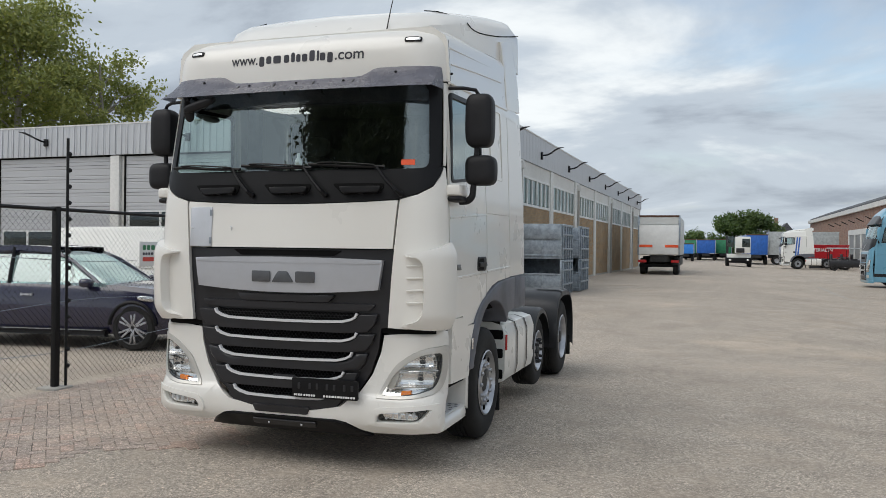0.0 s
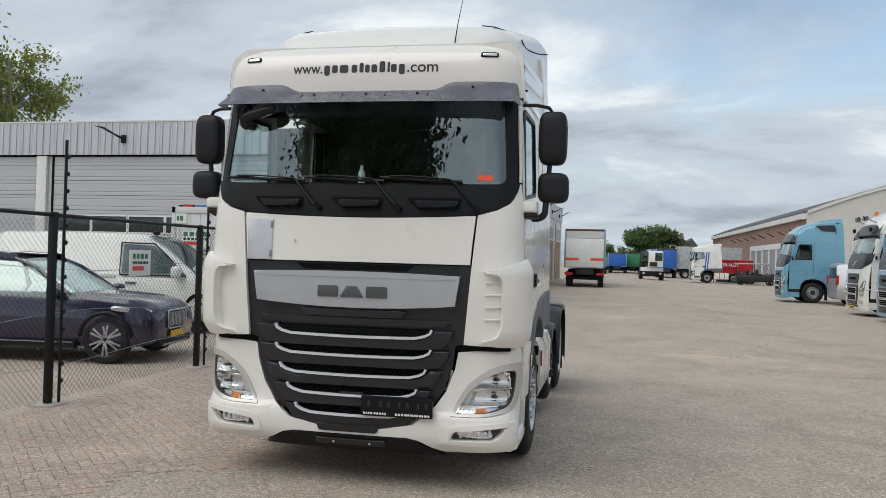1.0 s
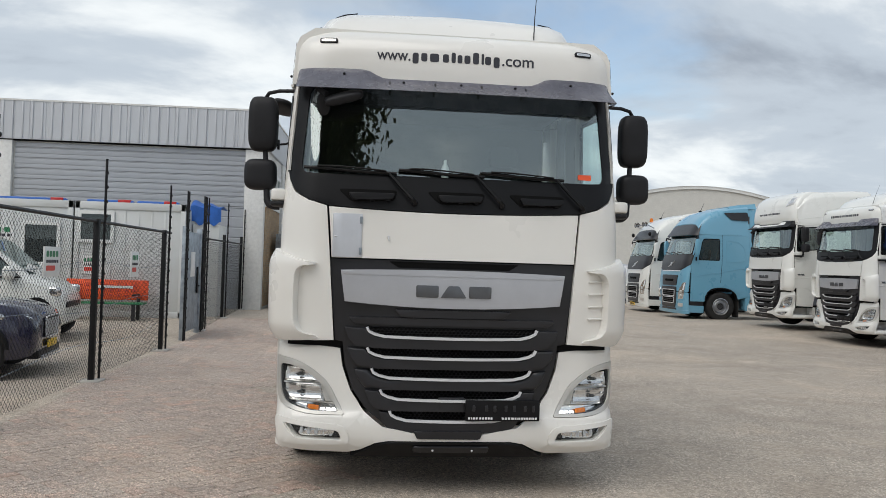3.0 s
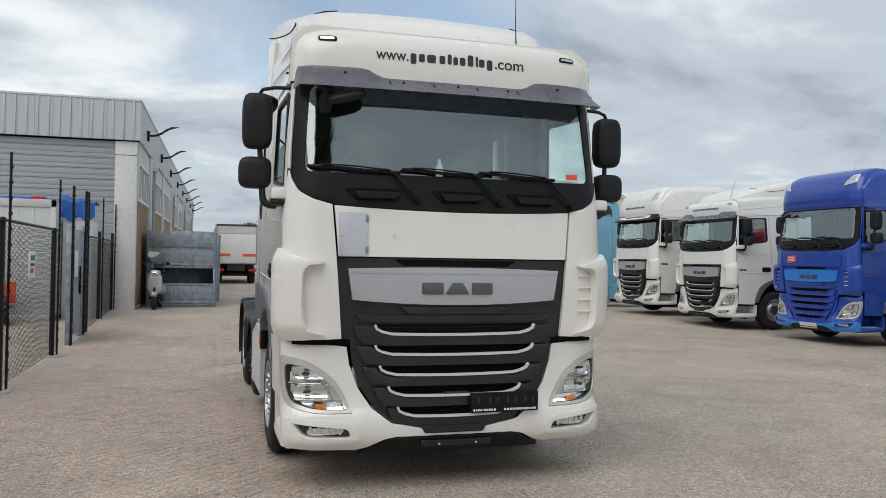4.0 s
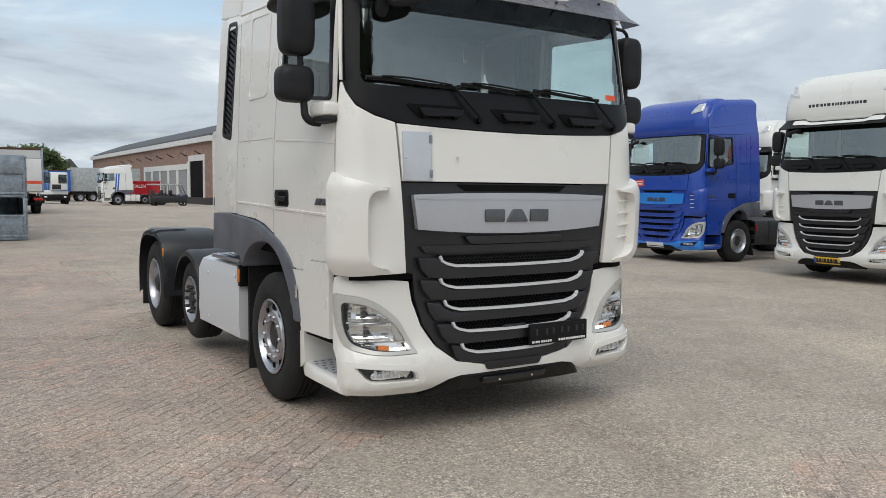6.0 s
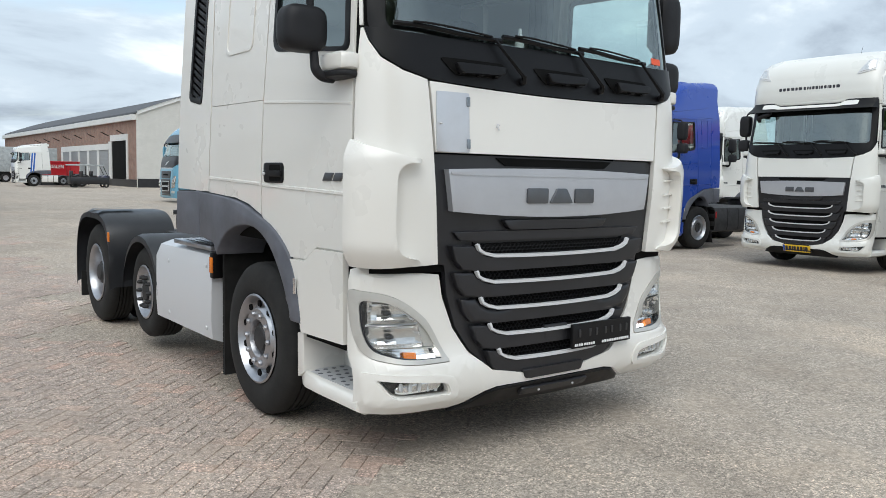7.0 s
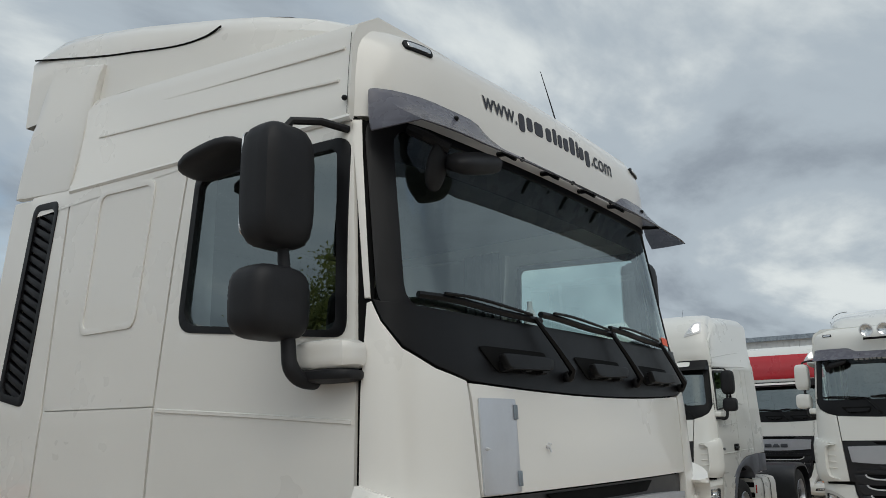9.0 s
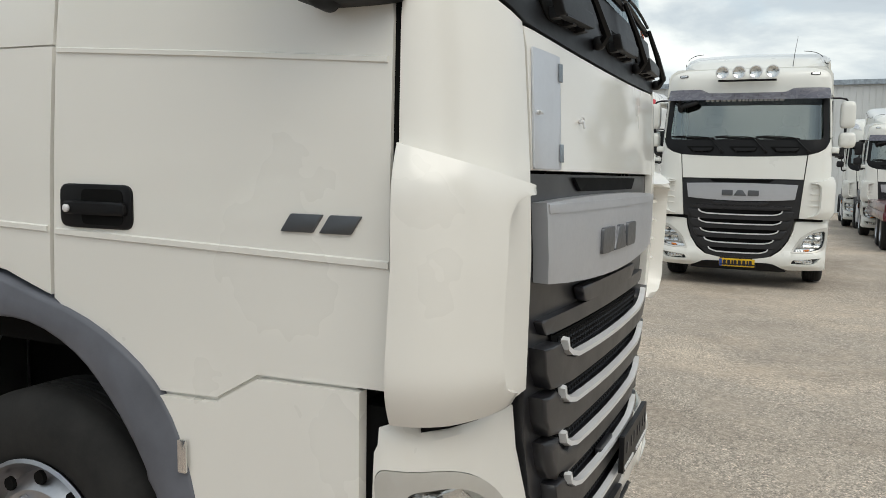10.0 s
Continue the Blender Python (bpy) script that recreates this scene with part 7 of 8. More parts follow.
def fence():
    f = thing("fence", "black chain-link fence with square posts and electric wire poles", "fence")
    for y0, y1, pt in ((-4.6, 9.1, 0.078), (12.0, 17.9, 0.09)):
        ob = wire_mesh(y0, y1, 0.05, 2.05, FX, pt, 0.0019)
        ob.parent = f
        part("top_rail", tube([(FX, y, 2.07) for y in np.linspace(y0, y1, 12)], 0.022, 8), "wire", f)
        for z in (0.45, 0.95, 1.5):
            sag = [(FX - 0.05, y, z + 0.05 * math.sin(y * 1.3 + z * 5)) for y in np.linspace(y0, y1, 30)]
            part("tension_wire", tube(sag, 0.004, 4), "steel", f)
    post = box(-0.035, -0.035, 0, 0.035, 0.035, 2.1, 0.004)
    pm = part("post", post, "wire", f)
    pm.location = (FX, 1.75, 0)
    pole_bm = tube([(0, 0, 0), (0, 0, 2.9)], 0.017, 6)
    clips = [blob(0, 0.022, z, 0.026, 0.036, 0.028, 2.2, 4, 3) for z in np.arange(0.25, 2.9, 0.19)]
    pole = part("electric_pole", joined(pole_bm, *clips), "wire", f)
    pole.location = (FX + 0.06, 1.85, 0)
    foot = part("post_footing", box(-0.14, -0.14, -0.02, 0.14, 0.14, 0.02, 0.01), "concrete", f)
    foot.location = (FX, 1.75, 0)
    for y in (-4.6, -1.4, 4.95, 8.6, 12.0, 14.9, 17.85):
        for src, dx, dy in ((pm, 0, 0), (pole, 0.06, 0.12), (foot, 0, 0)):
            o = src.copy()
            scene.collection.objects.link(o)
            o.location = (FX + dx, y + dy, level(FX, y))
    for y in (10.1, 10.22, 11.8, 11.92, 12.3):
        o = pole.copy()
        scene.collection.objects.link(o)
        o.location = (FX + 0.07, y, level(FX, y))
    # pictures of wording on boards wired to the mesh
    for y, z, w, h in ((3.16, 1.38, 0.46, 0.33), (6.5, 1.32, 0.40, 0.38)):
        sg = part("fence_sign", box(FX + 0.012, y, z, FX + 0.03, y + w, z + h, 0.003), "sign_white", f, "white board with green and red bars")
        fc = lambda a, b, d: Vector((FX + 0.03 + d, a, b))
        bars_sign(sg, fc, y + 0.05, z, w - 0.1, h, ((0.66, 0.20, "sign_green", [1, 1, 1.2, 1]), (0.46, 0.10, "ink", [1, 1, 1, 1, 0.5, 1, 1]), (0.20, 0.17, "sign_red", [8])))
    return f


fence()


def gate():
    g = thing("gate", "grey steel pedestrian gate closed in the fence line", "gate")
    part("leaf", box(FX - 0.02, 10.35, 0.16, FX + 0.02, 11.65, 2.15, 0.006), "steel", g)
    for y in (10.26, 11.68):
        part("gate_post", box(FX - 0.05, y, 0, FX + 0.05, y + 0.09, 2.25, 0.006), "steel", g)
    part("notice", box(FX + 0.02, 10.8, 1.25, FX + 0.03, 11.2, 1.75, 0.002), "sign_white", g)
    part("lever", tube([(FX + 0.02, 11.5, 1.05), (FX + 0.08, 11.5, 1.05), (FX + 0.08, 11.35, 1.05)], 0.012, 6), "black", g)
    part("push_bar", box(FX + 0.03, 11.37, 0.9, FX + 0.06, 11.43, 1.45, 0.005), "black", g)
    return g


gate()


# ---- cars behind the fence ----
def car_wheel(parent, x, y, r, s, w=0.23):
    wl = new("wheel")
    wl.parent = parent
    wl.matrix_basis = pose(x, y, r, 0, 0, 90 if s > 0 else -90)
    part("tyre", spun([(-0.01, r * 0.72), (0.0, r * 0.76), (-0.008, r * 0.93), (-0.03, r * 0.99), (-0.06, r), (-w + 0.05, r), (-w, r * 0.9), (-w + 0.02, r * 0.7)], 36), "rubber", wl)
    part("rim", spun([(-0.004, r * 0.735), (-0.015, r * 0.70), (-0.10, r * 0.66), (-0.13, 0.0)], 32), "grille_black", wl)
    for k in range(6):
        for off in (-0.16, 0.16):
            a = 2 * math.pi * k / 6 + off
            sp = box(-0.025, -0.016, 0.03, -0.008, 0.016, r * 0.70, 0.003)
            part("spoke", moved(sp, pose(0, 0, 0, math.degrees(a))), "alu", wl)
    part("hub_cap", spun([(-0.03, 0.06), (-0.012, 0.05), (-0.008, 0.0)], 16), "grille_black", wl)
    return wl


def body_loft(parent, name, table, material, half):
    """A vehicle body: for stations along x, (x, bottom, waist, top, half width at waist, half width at top)."""
    rows = []
    for x, zb, zw, zt, ww, wt in table:
        hp = [(0.0, zb), (ww * 0.92, zb), (ww, zb + 0.10), (ww + 0.015, (zb + zw) / 2), (ww, zw - 0.03), (ww - 0.02, zw), (wt + 0.02, zt - 0.08), (wt - 0.03, zt - 0.02), (wt * 0.7, zt), (0.0, zt + 0.015)]
        rows.append([(x, y, z) for y, z in hp] + [(x, -y, z) for y, z in reversed(hp[:-1])])
    return part(name, loft(rows), material, parent, smooth=40)


def estate_car():
    c = thing("car", "dark blue estate car parked behind the chain-link fence", "car", pose(-5.60, 5.69, 0, 0, 0, 8))
    # x runs to the nose; front axle at x = 0
    T = [(-3.95, 0.40, 0.95, 1.02, 0.86, 0.70), (-3.75, 0.30, 0.98, 1.10, 0.92, 0.75), (-2.9, 0.24, 1.02, 1.07, 0.94, 0.84), (-1.6, 0.22, 1.01, 1.06, 0.945, 0.86), (-0.95, 0.22, 1.0, 1.05, 0.94, 0.86),
         (-0.4, 0.24, 0.98, 1.035, 0.93, 0.82), (0.2, 0.24, 0.93, 0.985, 0.92, 0.78), (0.50, 0.26, 0.86, 0.92, 0.88, 0.72), (0.63, 0.30, 0.78, 0.85, 0.80, 0.66), (0.69, 0.36, 0.66, 0.74, 0.70, 0.60)]
    body_loft(c, "body", T, "navy", 0.93)
    G = [(-3.85, 0.94, 1.04, 1.06, 0.80, 0.70), (-3.55, 0.94, 1.04, 1.465, 0.82, 0.60), (-3.0, 0.94, 1.04, 1.59, 0.84, 0.62), (-2.2, 0.94, 1.04, 1.575, 0.85, 0.63), (-1.6, 0.94, 1.04, 1.59, 0.85, 0.62), (-1.25, 0.94, 1.04, 1.425, 0.85, 0.62), (-0.55, 0.94, 0.98, 1.02, 0.84, 0.72)]
    body_loft(c, "greenhouse", G, "side_glass", 0.85)
    R = [(-3.62, 1.405, 1.43, 1.455, 0.66, 0.60), (-3.0, 1.505, 1.53, 1.56, 0.67, 0.62), (-2.2, 1.535, 1.56, 1.59, 0.67, 0.63), (-1.55, 1.505, 1.53, 1.56, 0.66, 0.61)]
    body_loft(c, "roof", R, "navy", 0.65)
    for s in (-1, 1):
        part("roof_rail", tube([(-3.4, s * 0.60, 1.505), (-2.4, s * 0.63, 1.615), (-1.6, s * 0.62, 1.585)], 0.016, 6), "alu", c)
        part("pillar", tube([(-0.62, s * 0.80, 0.99), (-1.25, s * 0.68, 1.405), (-1.6, s * 0.65, 1.535)], 0.03, 6), "navy", c)
        part("pillar", tube([(-2.25, s * 0.86, 0.98), (-2.3, s * 0.66, 1.59)], 0.03, 6), "black", c)
        part("window_trim", tube([(-0.65, s * 0.905, 0.975), (-2.2, s * 0.925, 0.99), (-3.6, s * 0.88, 1.0)], 0.010, 5), "chrome", c)
        part("arch_trim", tube([(0.40 * math.cos(a), s * 0.945, 0.36 + 0.40 * math.sin(a)) for a in np.linspace(0.1, math.pi - 0.1, 14)], 0.03, 6), "black", c)
        part("sill", box(-2.5, s * 0.90, 0.22, -0.45, s * 0.96, 0.32, 0.02), "black", c)
        part("sill_trim", box(-2.4, s * 0.955, 0.30, -0.5, s * 0.965, 0.318), "chrome", c)
        hl = part("headlight", moved(blob(0, 0, 0, 0.30, 0.05, 0.052, 3, 10, 6), pose(0.36, s * 0.845, 0.80, 0, 6, s * -20)), "reflector", c)
        part("lamp_cover", moved(blob(0, 0, 0, 0.305, 0.055, 0.056, 3, 10, 6), pose(0.36, s * 0.848, 0.80, 0, 6, s * -20)), "lamp_glass", hl)
        part("door_mirror", blob(-0.75, s * 1.02, 1.05, 0.10, 0.10, 0.07, 3, 8, 6), "navy", c)
        for x in (0.0, -2.92):
            car_wheel(c, x, s * 0.945, 0.36, s)
        part("door_handle", box(-1.95, s * 0.945, 0.83, -1.75, s * 0.97, 0.86, 0.01), "chrome", c)
    gr = part("grille", moved(box(-0.01, -0.32, -0.13, 0.02, 0.32, 0.13, 0.03), pose(0.70, 0, 0.64)), "grille_black", c)
    for k in range(11):
        part("grille_bar", moved(box(0.02, -0.008, -0.11, 0.03, 0.008, 0.11), pose(0.70, -0.28 + k * 0.056, 0.64)), "chrome", gr)
    part("grille_surround", tube([(0.72, y, z) for y, z in rounded([(-0.34, 0.50), (0.34, 0.50), (0.36, 0.78), (-0.36, 0.78)], 0.05)], 0.012, 6, True), "chrome", c)
    pl = part("number_plate", box(0.72, -0.26, 0.36, 0.735, 0.26, 0.46, 0.003), "plate_yellow", c)
    part("lower_grille", box(0.55, -0.62, 0.24, 0.70, 0.62, 0.36, 0.02), "black", c)
    part("skid_trim", box(0.60, -0.5, 0.24, 0.72, 0.5, 0.275, 0.01), "alu", c)
    return c


def panel_van():
    c = thing("van", "white panel van parked in front of the office containers", "van", pose(-6.45, 10.22, 0.02, 0, 0, 8))
    T = [(-4.5, 0.35, 1.1, 1.98, 0.93, 0.80), (-4.35, 0.28, 1.1, 2.02, 0.95, 0.82), (-2.5, 0.26, 1.1, 2.04, 0.96, 0.82), (-1.6, 0.26, 1.1, 2.03, 0.96, 0.81), (-1.35, 0.26, 1.1, 1.98, 0.96, 0.80), (-0.95, 0.26, 1.12, 1.75, 0.955, 0.76),
         (-0.35, 0.26, 1.13, 1.30, 0.95, 0.80), (-0.20, 0.26, 1.10, 1.18, 0.95, 0.80), (0.28, 0.27, 1.0, 1.08, 0.93, 0.72), (0.50, 0.28, 0.88, 0.96, 0.88, 0.66), (0.60, 0.34, 0.72, 0.80, 0.80, 0.60)]
    body_loft(c, "body", T, "white", 0.95)
    part("windscreen", loft([[(-0.25, y, 1.21), (-0.92, y * 0.92, 1.78), (-1.32, y * 0.9, 1.965)] for y in np.linspace(-0.74, 0.74, 7)], False), "pane", c).location.z = 0.02
    for s in (-1, 1):
        win = loft([[(-0.42, s * 0.935, 1.20), (-1.75, s * 0.955, 1.20)], [(-0.75, s * 0.90, 1.50), (-1.75, s * 0.91, 1.50)], [(-1.10, s * 0.855, 1.78), (-1.75, s * 0.855, 1.80)]], False)
        part("side_window", win, "pane", c).location.y = s * 0.022
        part("window_surround", tube([(x, s * y, z) for x, y, z in ((-0.38, 0.955, 1.17), (-0.75, 0.925, 1.52), (-1.10, 0.88, 1.82), (-1.80, 0.88, 1.83), (-1.80, 0.965, 1.17))], 0.018, 6, True), "black", c)
        part("door_mirror", blob(-0.55, s * 1.07, 1.25, 0.10, 0.10, 0.12, 3.5, 10, 7), "white", c)
        part("mirror_foot", tube([(-0.55, s * 0.94, 1.18), (-0.55, s * 1.06, 1.2)], 0.03, 6), "black", c)
        part("headlight", blob(0.36, s * 0.86, 0.92, 0.19, 0.07, 0.09, 4, 10, 7), "reflector", c)
        part("fog_lamp", blob(0.55, s * 0.72, 0.48, 0.05, 0.06, 0.05, 2.5, 8, 6), "reflector", c)
        part("arch_lip", tube([(0.42 * math.cos(a), s * 0.955, 0.36 + 0.42 * math.sin(a)) for a in np.linspace(0.05, math.pi - 0.05, 14)], 0.045, 6), "dark", c)
        part("side_rail", box(-3.4, s * 0.955, 1.12, -1.9, s * 0.972, 1.16, 0.008), "white", c)
        part("rub_strip", box(-3.8, s * 0.96, 0.62, -0.5, s * 0.982, 0.70, 0.008), "white", c)
        part("door_handle", box(-1.65, s * 0.96, 0.98, -1.45, s * 0.985, 1.02, 0.008), "grey_fender", c)
        for x in (0.0, -3.0):
            car_wheel(c, x, s * 0.955, 0.345, s)
    part("grille", box(0.58, -0.6, 0.62, 0.63, 0.6, 0.72, 0.01), "black", c)
    for o in c.children:
        if o.type == "MESH":
            for v in o.data.vertices:
                if v.co.x > -0.4:
                    v.co.x = -0.4 + (v.co.x + 0.4) * 0.72
        elif o.location.x > -0.4:
            o.location.x -= 0.11
    part("roof_aerial", blob(-1.45, 0.0, 2.06, 0.08, 0.04, 0.05, 2.5, 8, 6), "black", c)
    return c


estate_car()
panel_van()


# ---- office containers, bench, tarpaulin ----
def container(x0, x1, window, dark):
    c = thing("office_container", "off-white site office container with framed window", "container")
    Y = 14.6
    part("shell", box(x0, Y, 0.24, x1, Y + 2.44, 2.84, 0.02), "container", c)
    for x in (x0, x1 - 0.12):
        part("corner_post", box(x, Y - 0.03, 0.10, x + 0.12, Y + 0.08, 2.94, 0.01), "container", c)
    part("bottom_beam", box(x0, Y - 0.03, 0.12, x1, Y + 0.06, 0.27, 0.01), "container", c)
    part("top_beam", box(x0, Y - 0.03, 2.76, x1, Y + 0.06, 2.94, 0.01), "container", c)
    n = int((x1 - x0 - 0.3) / 0.3)
    for k in range(n):
        a = x0 + 0.2 + k * (x1 - x0 - 0.4) / n
        part("wall_rib", box(a, Y - 0.012, 0.28, a + 0.05, Y, 2.75, 0.004), "container", c)
    wx, wz, ww, wh = window
    w = part("window", box(wx + 0.08, Y - 0.02, wz + 0.08, wx + ww - 0.08, Y - 0.016, wz + wh - 0.08), "pane", c)
    part("blind", box(wx + 0.07, Y - 0.014, wz + 0.07, wx + ww - 0.07, Y - 0.013, wz + wh - 0.07), "dark" if dark else "trim_grey", w)
    part("window_frame", joined(box(wx, Y - 0.05, wz, wx + ww, Y - 0.012, wz + 0.08), box(wx, Y - 0.05, wz + wh - 0.08, wx + ww, Y - 0.012, wz + wh), box(wx, Y - 0.05, wz + 0.08, wx + 0.08, Y - 0.012, wz + wh - 0.08), box(wx + ww - 0.08, Y - 0.05, wz + 0.08, wx + ww, Y - 0.012, wz + wh - 0.08)), "sign_white", w)
    return c


A = container(-10.22, -7.66, (-8.84, 1.34, 0.90, 1.06), True)
B = container(-7.62, -4.98, (-7.54, 1.93, 0.86, 0.78), False)
FACE = lambda a, b, d: Vector((a, 14.576 - d, b))
sg = part("sign", box(-9.88, 14.578, 1.80, -9.02, 14.59, 2.28), "sign_white", A)
bars_sign(sg, FACE, -9.84, 1.80, 0.78, 0.48, ((0.66, 0.26, "sign_green", [1, 1, 1.2, 1]), (0.44, 0.14, "ink", [1, 1, 1, 1, 0.5, 1, 1]), (0.16, 0.2, "sign_red", [8])))
sg = part("number_board", box(-10.12, 14.578, 2.48, -9.76, 14.59, 2.75), "sign_white", A)
bars_sign(sg, FACE, -10.06, 2.48, 0.24, 0.27, ((0.25, 0.5, "sign_green", [0.6, 1]),))
sg = part("sign", box(-7.39, 14.578, 1.16, -7.02, 14.59, 1.62), "sign_white", B)
bars_sign(sg, FACE, -7.36, 1.16, 0.31, 0.46, ((0.64, 0.2, "sign_green", [1, 1, 1.2, 1]), (0.44, 0.12, "ink", [1, 1, 1, 1, 0.5, 1, 1]), (0.16, 0.2, "sign_red", [8])))
txt = bpy.data.curves.new("office_lettering", "FONT")
txt.body, txt.size, txt.extrude = "OFFICE", 0.22, 0.004
tmp = new("office_lettering", txt)
me = bpy.data.meshes.new_from_object(tmp.evaluated_get(bpy.context.evaluated_depsgraph_get()))
bpy.data.objects.remove(tmp)
me.materials.append(M["ink"])
office_word = new("office_lettering", me)
office_word.parent = A
office_word.matrix_basis = pose(-9.72, 14.57, 1.60, 90)
for x0, x1, col in ((-10.1, -9.6, "black"), (-9.6, -7.9, "tarp"), (-7.4, -6.3, "tarp"), (-6.2, -5.2, "tarp")):
    b = thing("light_bar", "warning light bar lying on the container roof", "light bar", group="light bars on the containers")
    part("bar", box(x0, 14.7, 2.84, x1, 14.9, 3.0, 0.03), col, b)
    part("red_lens", box(x1 - 0.35, 14.68, 2.845, x1 - 0.05, 14.92, 3.015, 0.02), "red_lens", b)


def bench():
    b = thing("bench", "orange and green plastic bench against the office container", "bench", pose(1.55, -3.62, 0.07))
    back = box(-9.15, 17.72, 0.50, -7.25, 17.78, 0.98, 0.02)
    part("backrest", back, "orange", b, "bright orange perforated backrest")
    for i in range(9):
        for j in range(3):
            part("slot", box(-9.05 + i * 0.18, 17.705, 0.58 + j * 0.12, -8.97 + i * 0.18, 17.719, 0.63 + j * 0.12, 0.004), "sign_red", b)
    part("label_strip", box(-8.5, 17.70, 0.78, -7.6, 17.704, 0.84), "sign_white", b)
    for k in range(3):
        part("seat_slat", box(-9.15, 17.22 + k * 0.16, 0.42, -7.25, 17.35 + k * 0.16, 0.46, 0.01), "green", b)
    for x in (-8.9, -7.5):
        part("leg", box(x, 17.25, 0.0, x + 0.08, 17.32, 0.42, 0.01), "grille_black", b)
        part("leg", box(x, 17.66, 0.0, x + 0.08, 17.73, 0.55, 0.01), "grille_black", b)
        part("arm_rest", box(x, 17.22, 0.62, x + 0.08, 17.70, 0.66, 0.01), "grille_black", b)
    return b


bench()


def tarpaulin():
    t = thing("tarpaulin", "blue tarpaulin over stacked goods beside the container", "tarpaulin")
    part("goods_crate", box(-4.95, 15.3, 0.10, -4.28, 16.3, 2.50, 0.02), "container", t)
    rows = []
    for k in range(14):
        x = -5.02 + k * 0.06
        rows.append([(x, 15.26 + 0.02 * math.sin(k * 1.7), 2.52 + 0.06 * math.sin(k * 1.1)), (x, 15.24 + 0.02 * math.cos(k * 2.3), 2.95 + 0.03 * math.sin(k * 0.9)), (x, 15.6, 3.12 - 0.14 * k / 13 + 0.03 * math.sin(k)), (x, 16.3, 3.02 - 0.1 * k / 13)])
    part("sheet", loft(rows, False), "tarp", t, smooth=60)
    return t


tarpaulin()


# ---- scooter and steel crates by the side wall ----
def scooter():
    s = thing("scooter", "silver motor scooter with tall tinted windshield on its stand", "scooter", pose(-2.95, 18.75, 0.18, 0, 0, -5))
    for y in (-0.55, 0.62):
        w = new("wheel")
        w.parent = s
        w.matrix_basis = pose(0, y, 0.22)
        part("tyre", spun([(-0.05, 0.16), (-0.06, 0.19), (-0.03, 0.22), (0.03, 0.22), (0.06, 0.19), (0.05, 0.16)], 28), "rubber", w)
        part("rim", spun([(-0.03, 0.165), (-0.02, 0.05), (0.02, 0.05), (0.03, 0.165)], 24), "alu", w)
    part("front_fender", blob(0, -0.55, 0.42, 0.085, 0.23, 0.08, 2.6, 12, 8), "light_grey" if "light_grey" in M else "silver", s)
    part("front_shield", blob(0, -0.38, 0.72, 0.20, 0.09, 0.30, 3, 14, 10), "silver", s)
    part("floor", box(-0.17, -0.32, 0.28, 0.17, 0.2, 0.36, 0.03), "black", s)
    part("tail", blob(0, 0.48, 0.55, 0.18, 0.42, 0.18, 3, 14, 10), "silver", s)
    part("saddle", blob(0, 0.40, 0.78, 0.14, 0.38, 0.07, 3, 12, 8), "black", s)
    part("handlebar", tube([(-0.34, -0.24, 1.06), (-0.12, -0.32, 1.04), (0.12, -0.32, 1.04), (0.34, -0.24, 1.06)], 0.02, 8), "black", s)
    part("head", blob(0, -0.38, 1.02, 0.15, 0.10, 0.09, 2.8, 12, 8), "silver", s)
    part("headlamp", blob(0, -0.465, 1.0, 0.09, 0.03, 0.06, 2.4, 10, 6), "reflector", s)
    part("windshield", loft([[(x, -0.36 - 0.03 * math.cos(x * 5), 1.08), (x * 1.05, -0.33 - 0.03 * math.cos(x * 5), 1.35), (x * 0.85, -0.27, 1.62)] for x in np.linspace(-0.24, 0.24, 7)], False), "pane", s, "tall tinted windshield")
    part("fork", tube([(0, -0.55, 0.22), (0, -0.36, 0.9)], 0.035, 8), "black", s)
    for x in (-1, 1):
        part("mirror_stalk", tube([(x * 0.20, -0.30, 1.08), (x * 0.30, -0.28, 1.25)], 0.008, 5), "black", s)
        part("mirror", blob(x * 0.32, -0.28, 1.29, 0.06, 0.02, 0.045, 2.4, 10, 6), "black", s)
    part("stand", tube([(0.0, 0.1, 0.3), (0.22, 0.1, 0.01)], 0.012, 6), "steel", s)
    return s


scooter()


def stillage(x, y, z, group):
    """An open-fronted steel box: ribbed sides, a drop gate in front."""
    c = thing("steel_crate", "galvanised steel stillage box, scuffed, stacked by the wall", "crate", pose(x, y, z), group)
    W, D, H = 1.92, 1.9, 1.12
    part("base", box(0, 0, 0.0, W, D, 0.08, 0.01), "steel", c)
    part("back", box(0, D - 0.04, 0.08, W, D, H, 0.006), "steel", c)
    for k in range(2):
        xx = 0 if k == 0 else W - 0.04
        part("side", box(xx, 0, 0.08, xx + 0.04, D, H, 0.006), "steel", c)
    part("drop_gate", box(0.04, 0, 0.08, W - 0.04, 0.04, 0.66, 0.006), "steel", c)
    for xx in (0.0, 0.62, 1.26, W - 0.06):
        part("front_rib", box(xx, -0.025, 0.0, xx + 0.06, 0.0, 0.66 if 0 < xx < W - 0.1 else H, 0.005), "steel", c)
    for z0 in (0.62, 0.08):
        part("front_rail", box(0, -0.03, z0, W, 0.0, z0 + 0.06, 0.005), "steel", c)
    for k in range(5):
        yy = 0.05 + k * (D - 0.16) / 4
        part("side_rib", box(W, yy, 0.0, W + 0.05, yy + 0.06, H, 0.005), "steel", c)
        part("side_rib", box(-0.05, yy, 0.0, 0.0, yy + 0.06, H, 0.005), "steel", c)
    for z0 in (0.3, 0.75, H - 0.08):
        part("side_rail", box(W, 0, z0, W + 0.06, D, z0 + 0.06, 0.005), "steel", c)
    return c


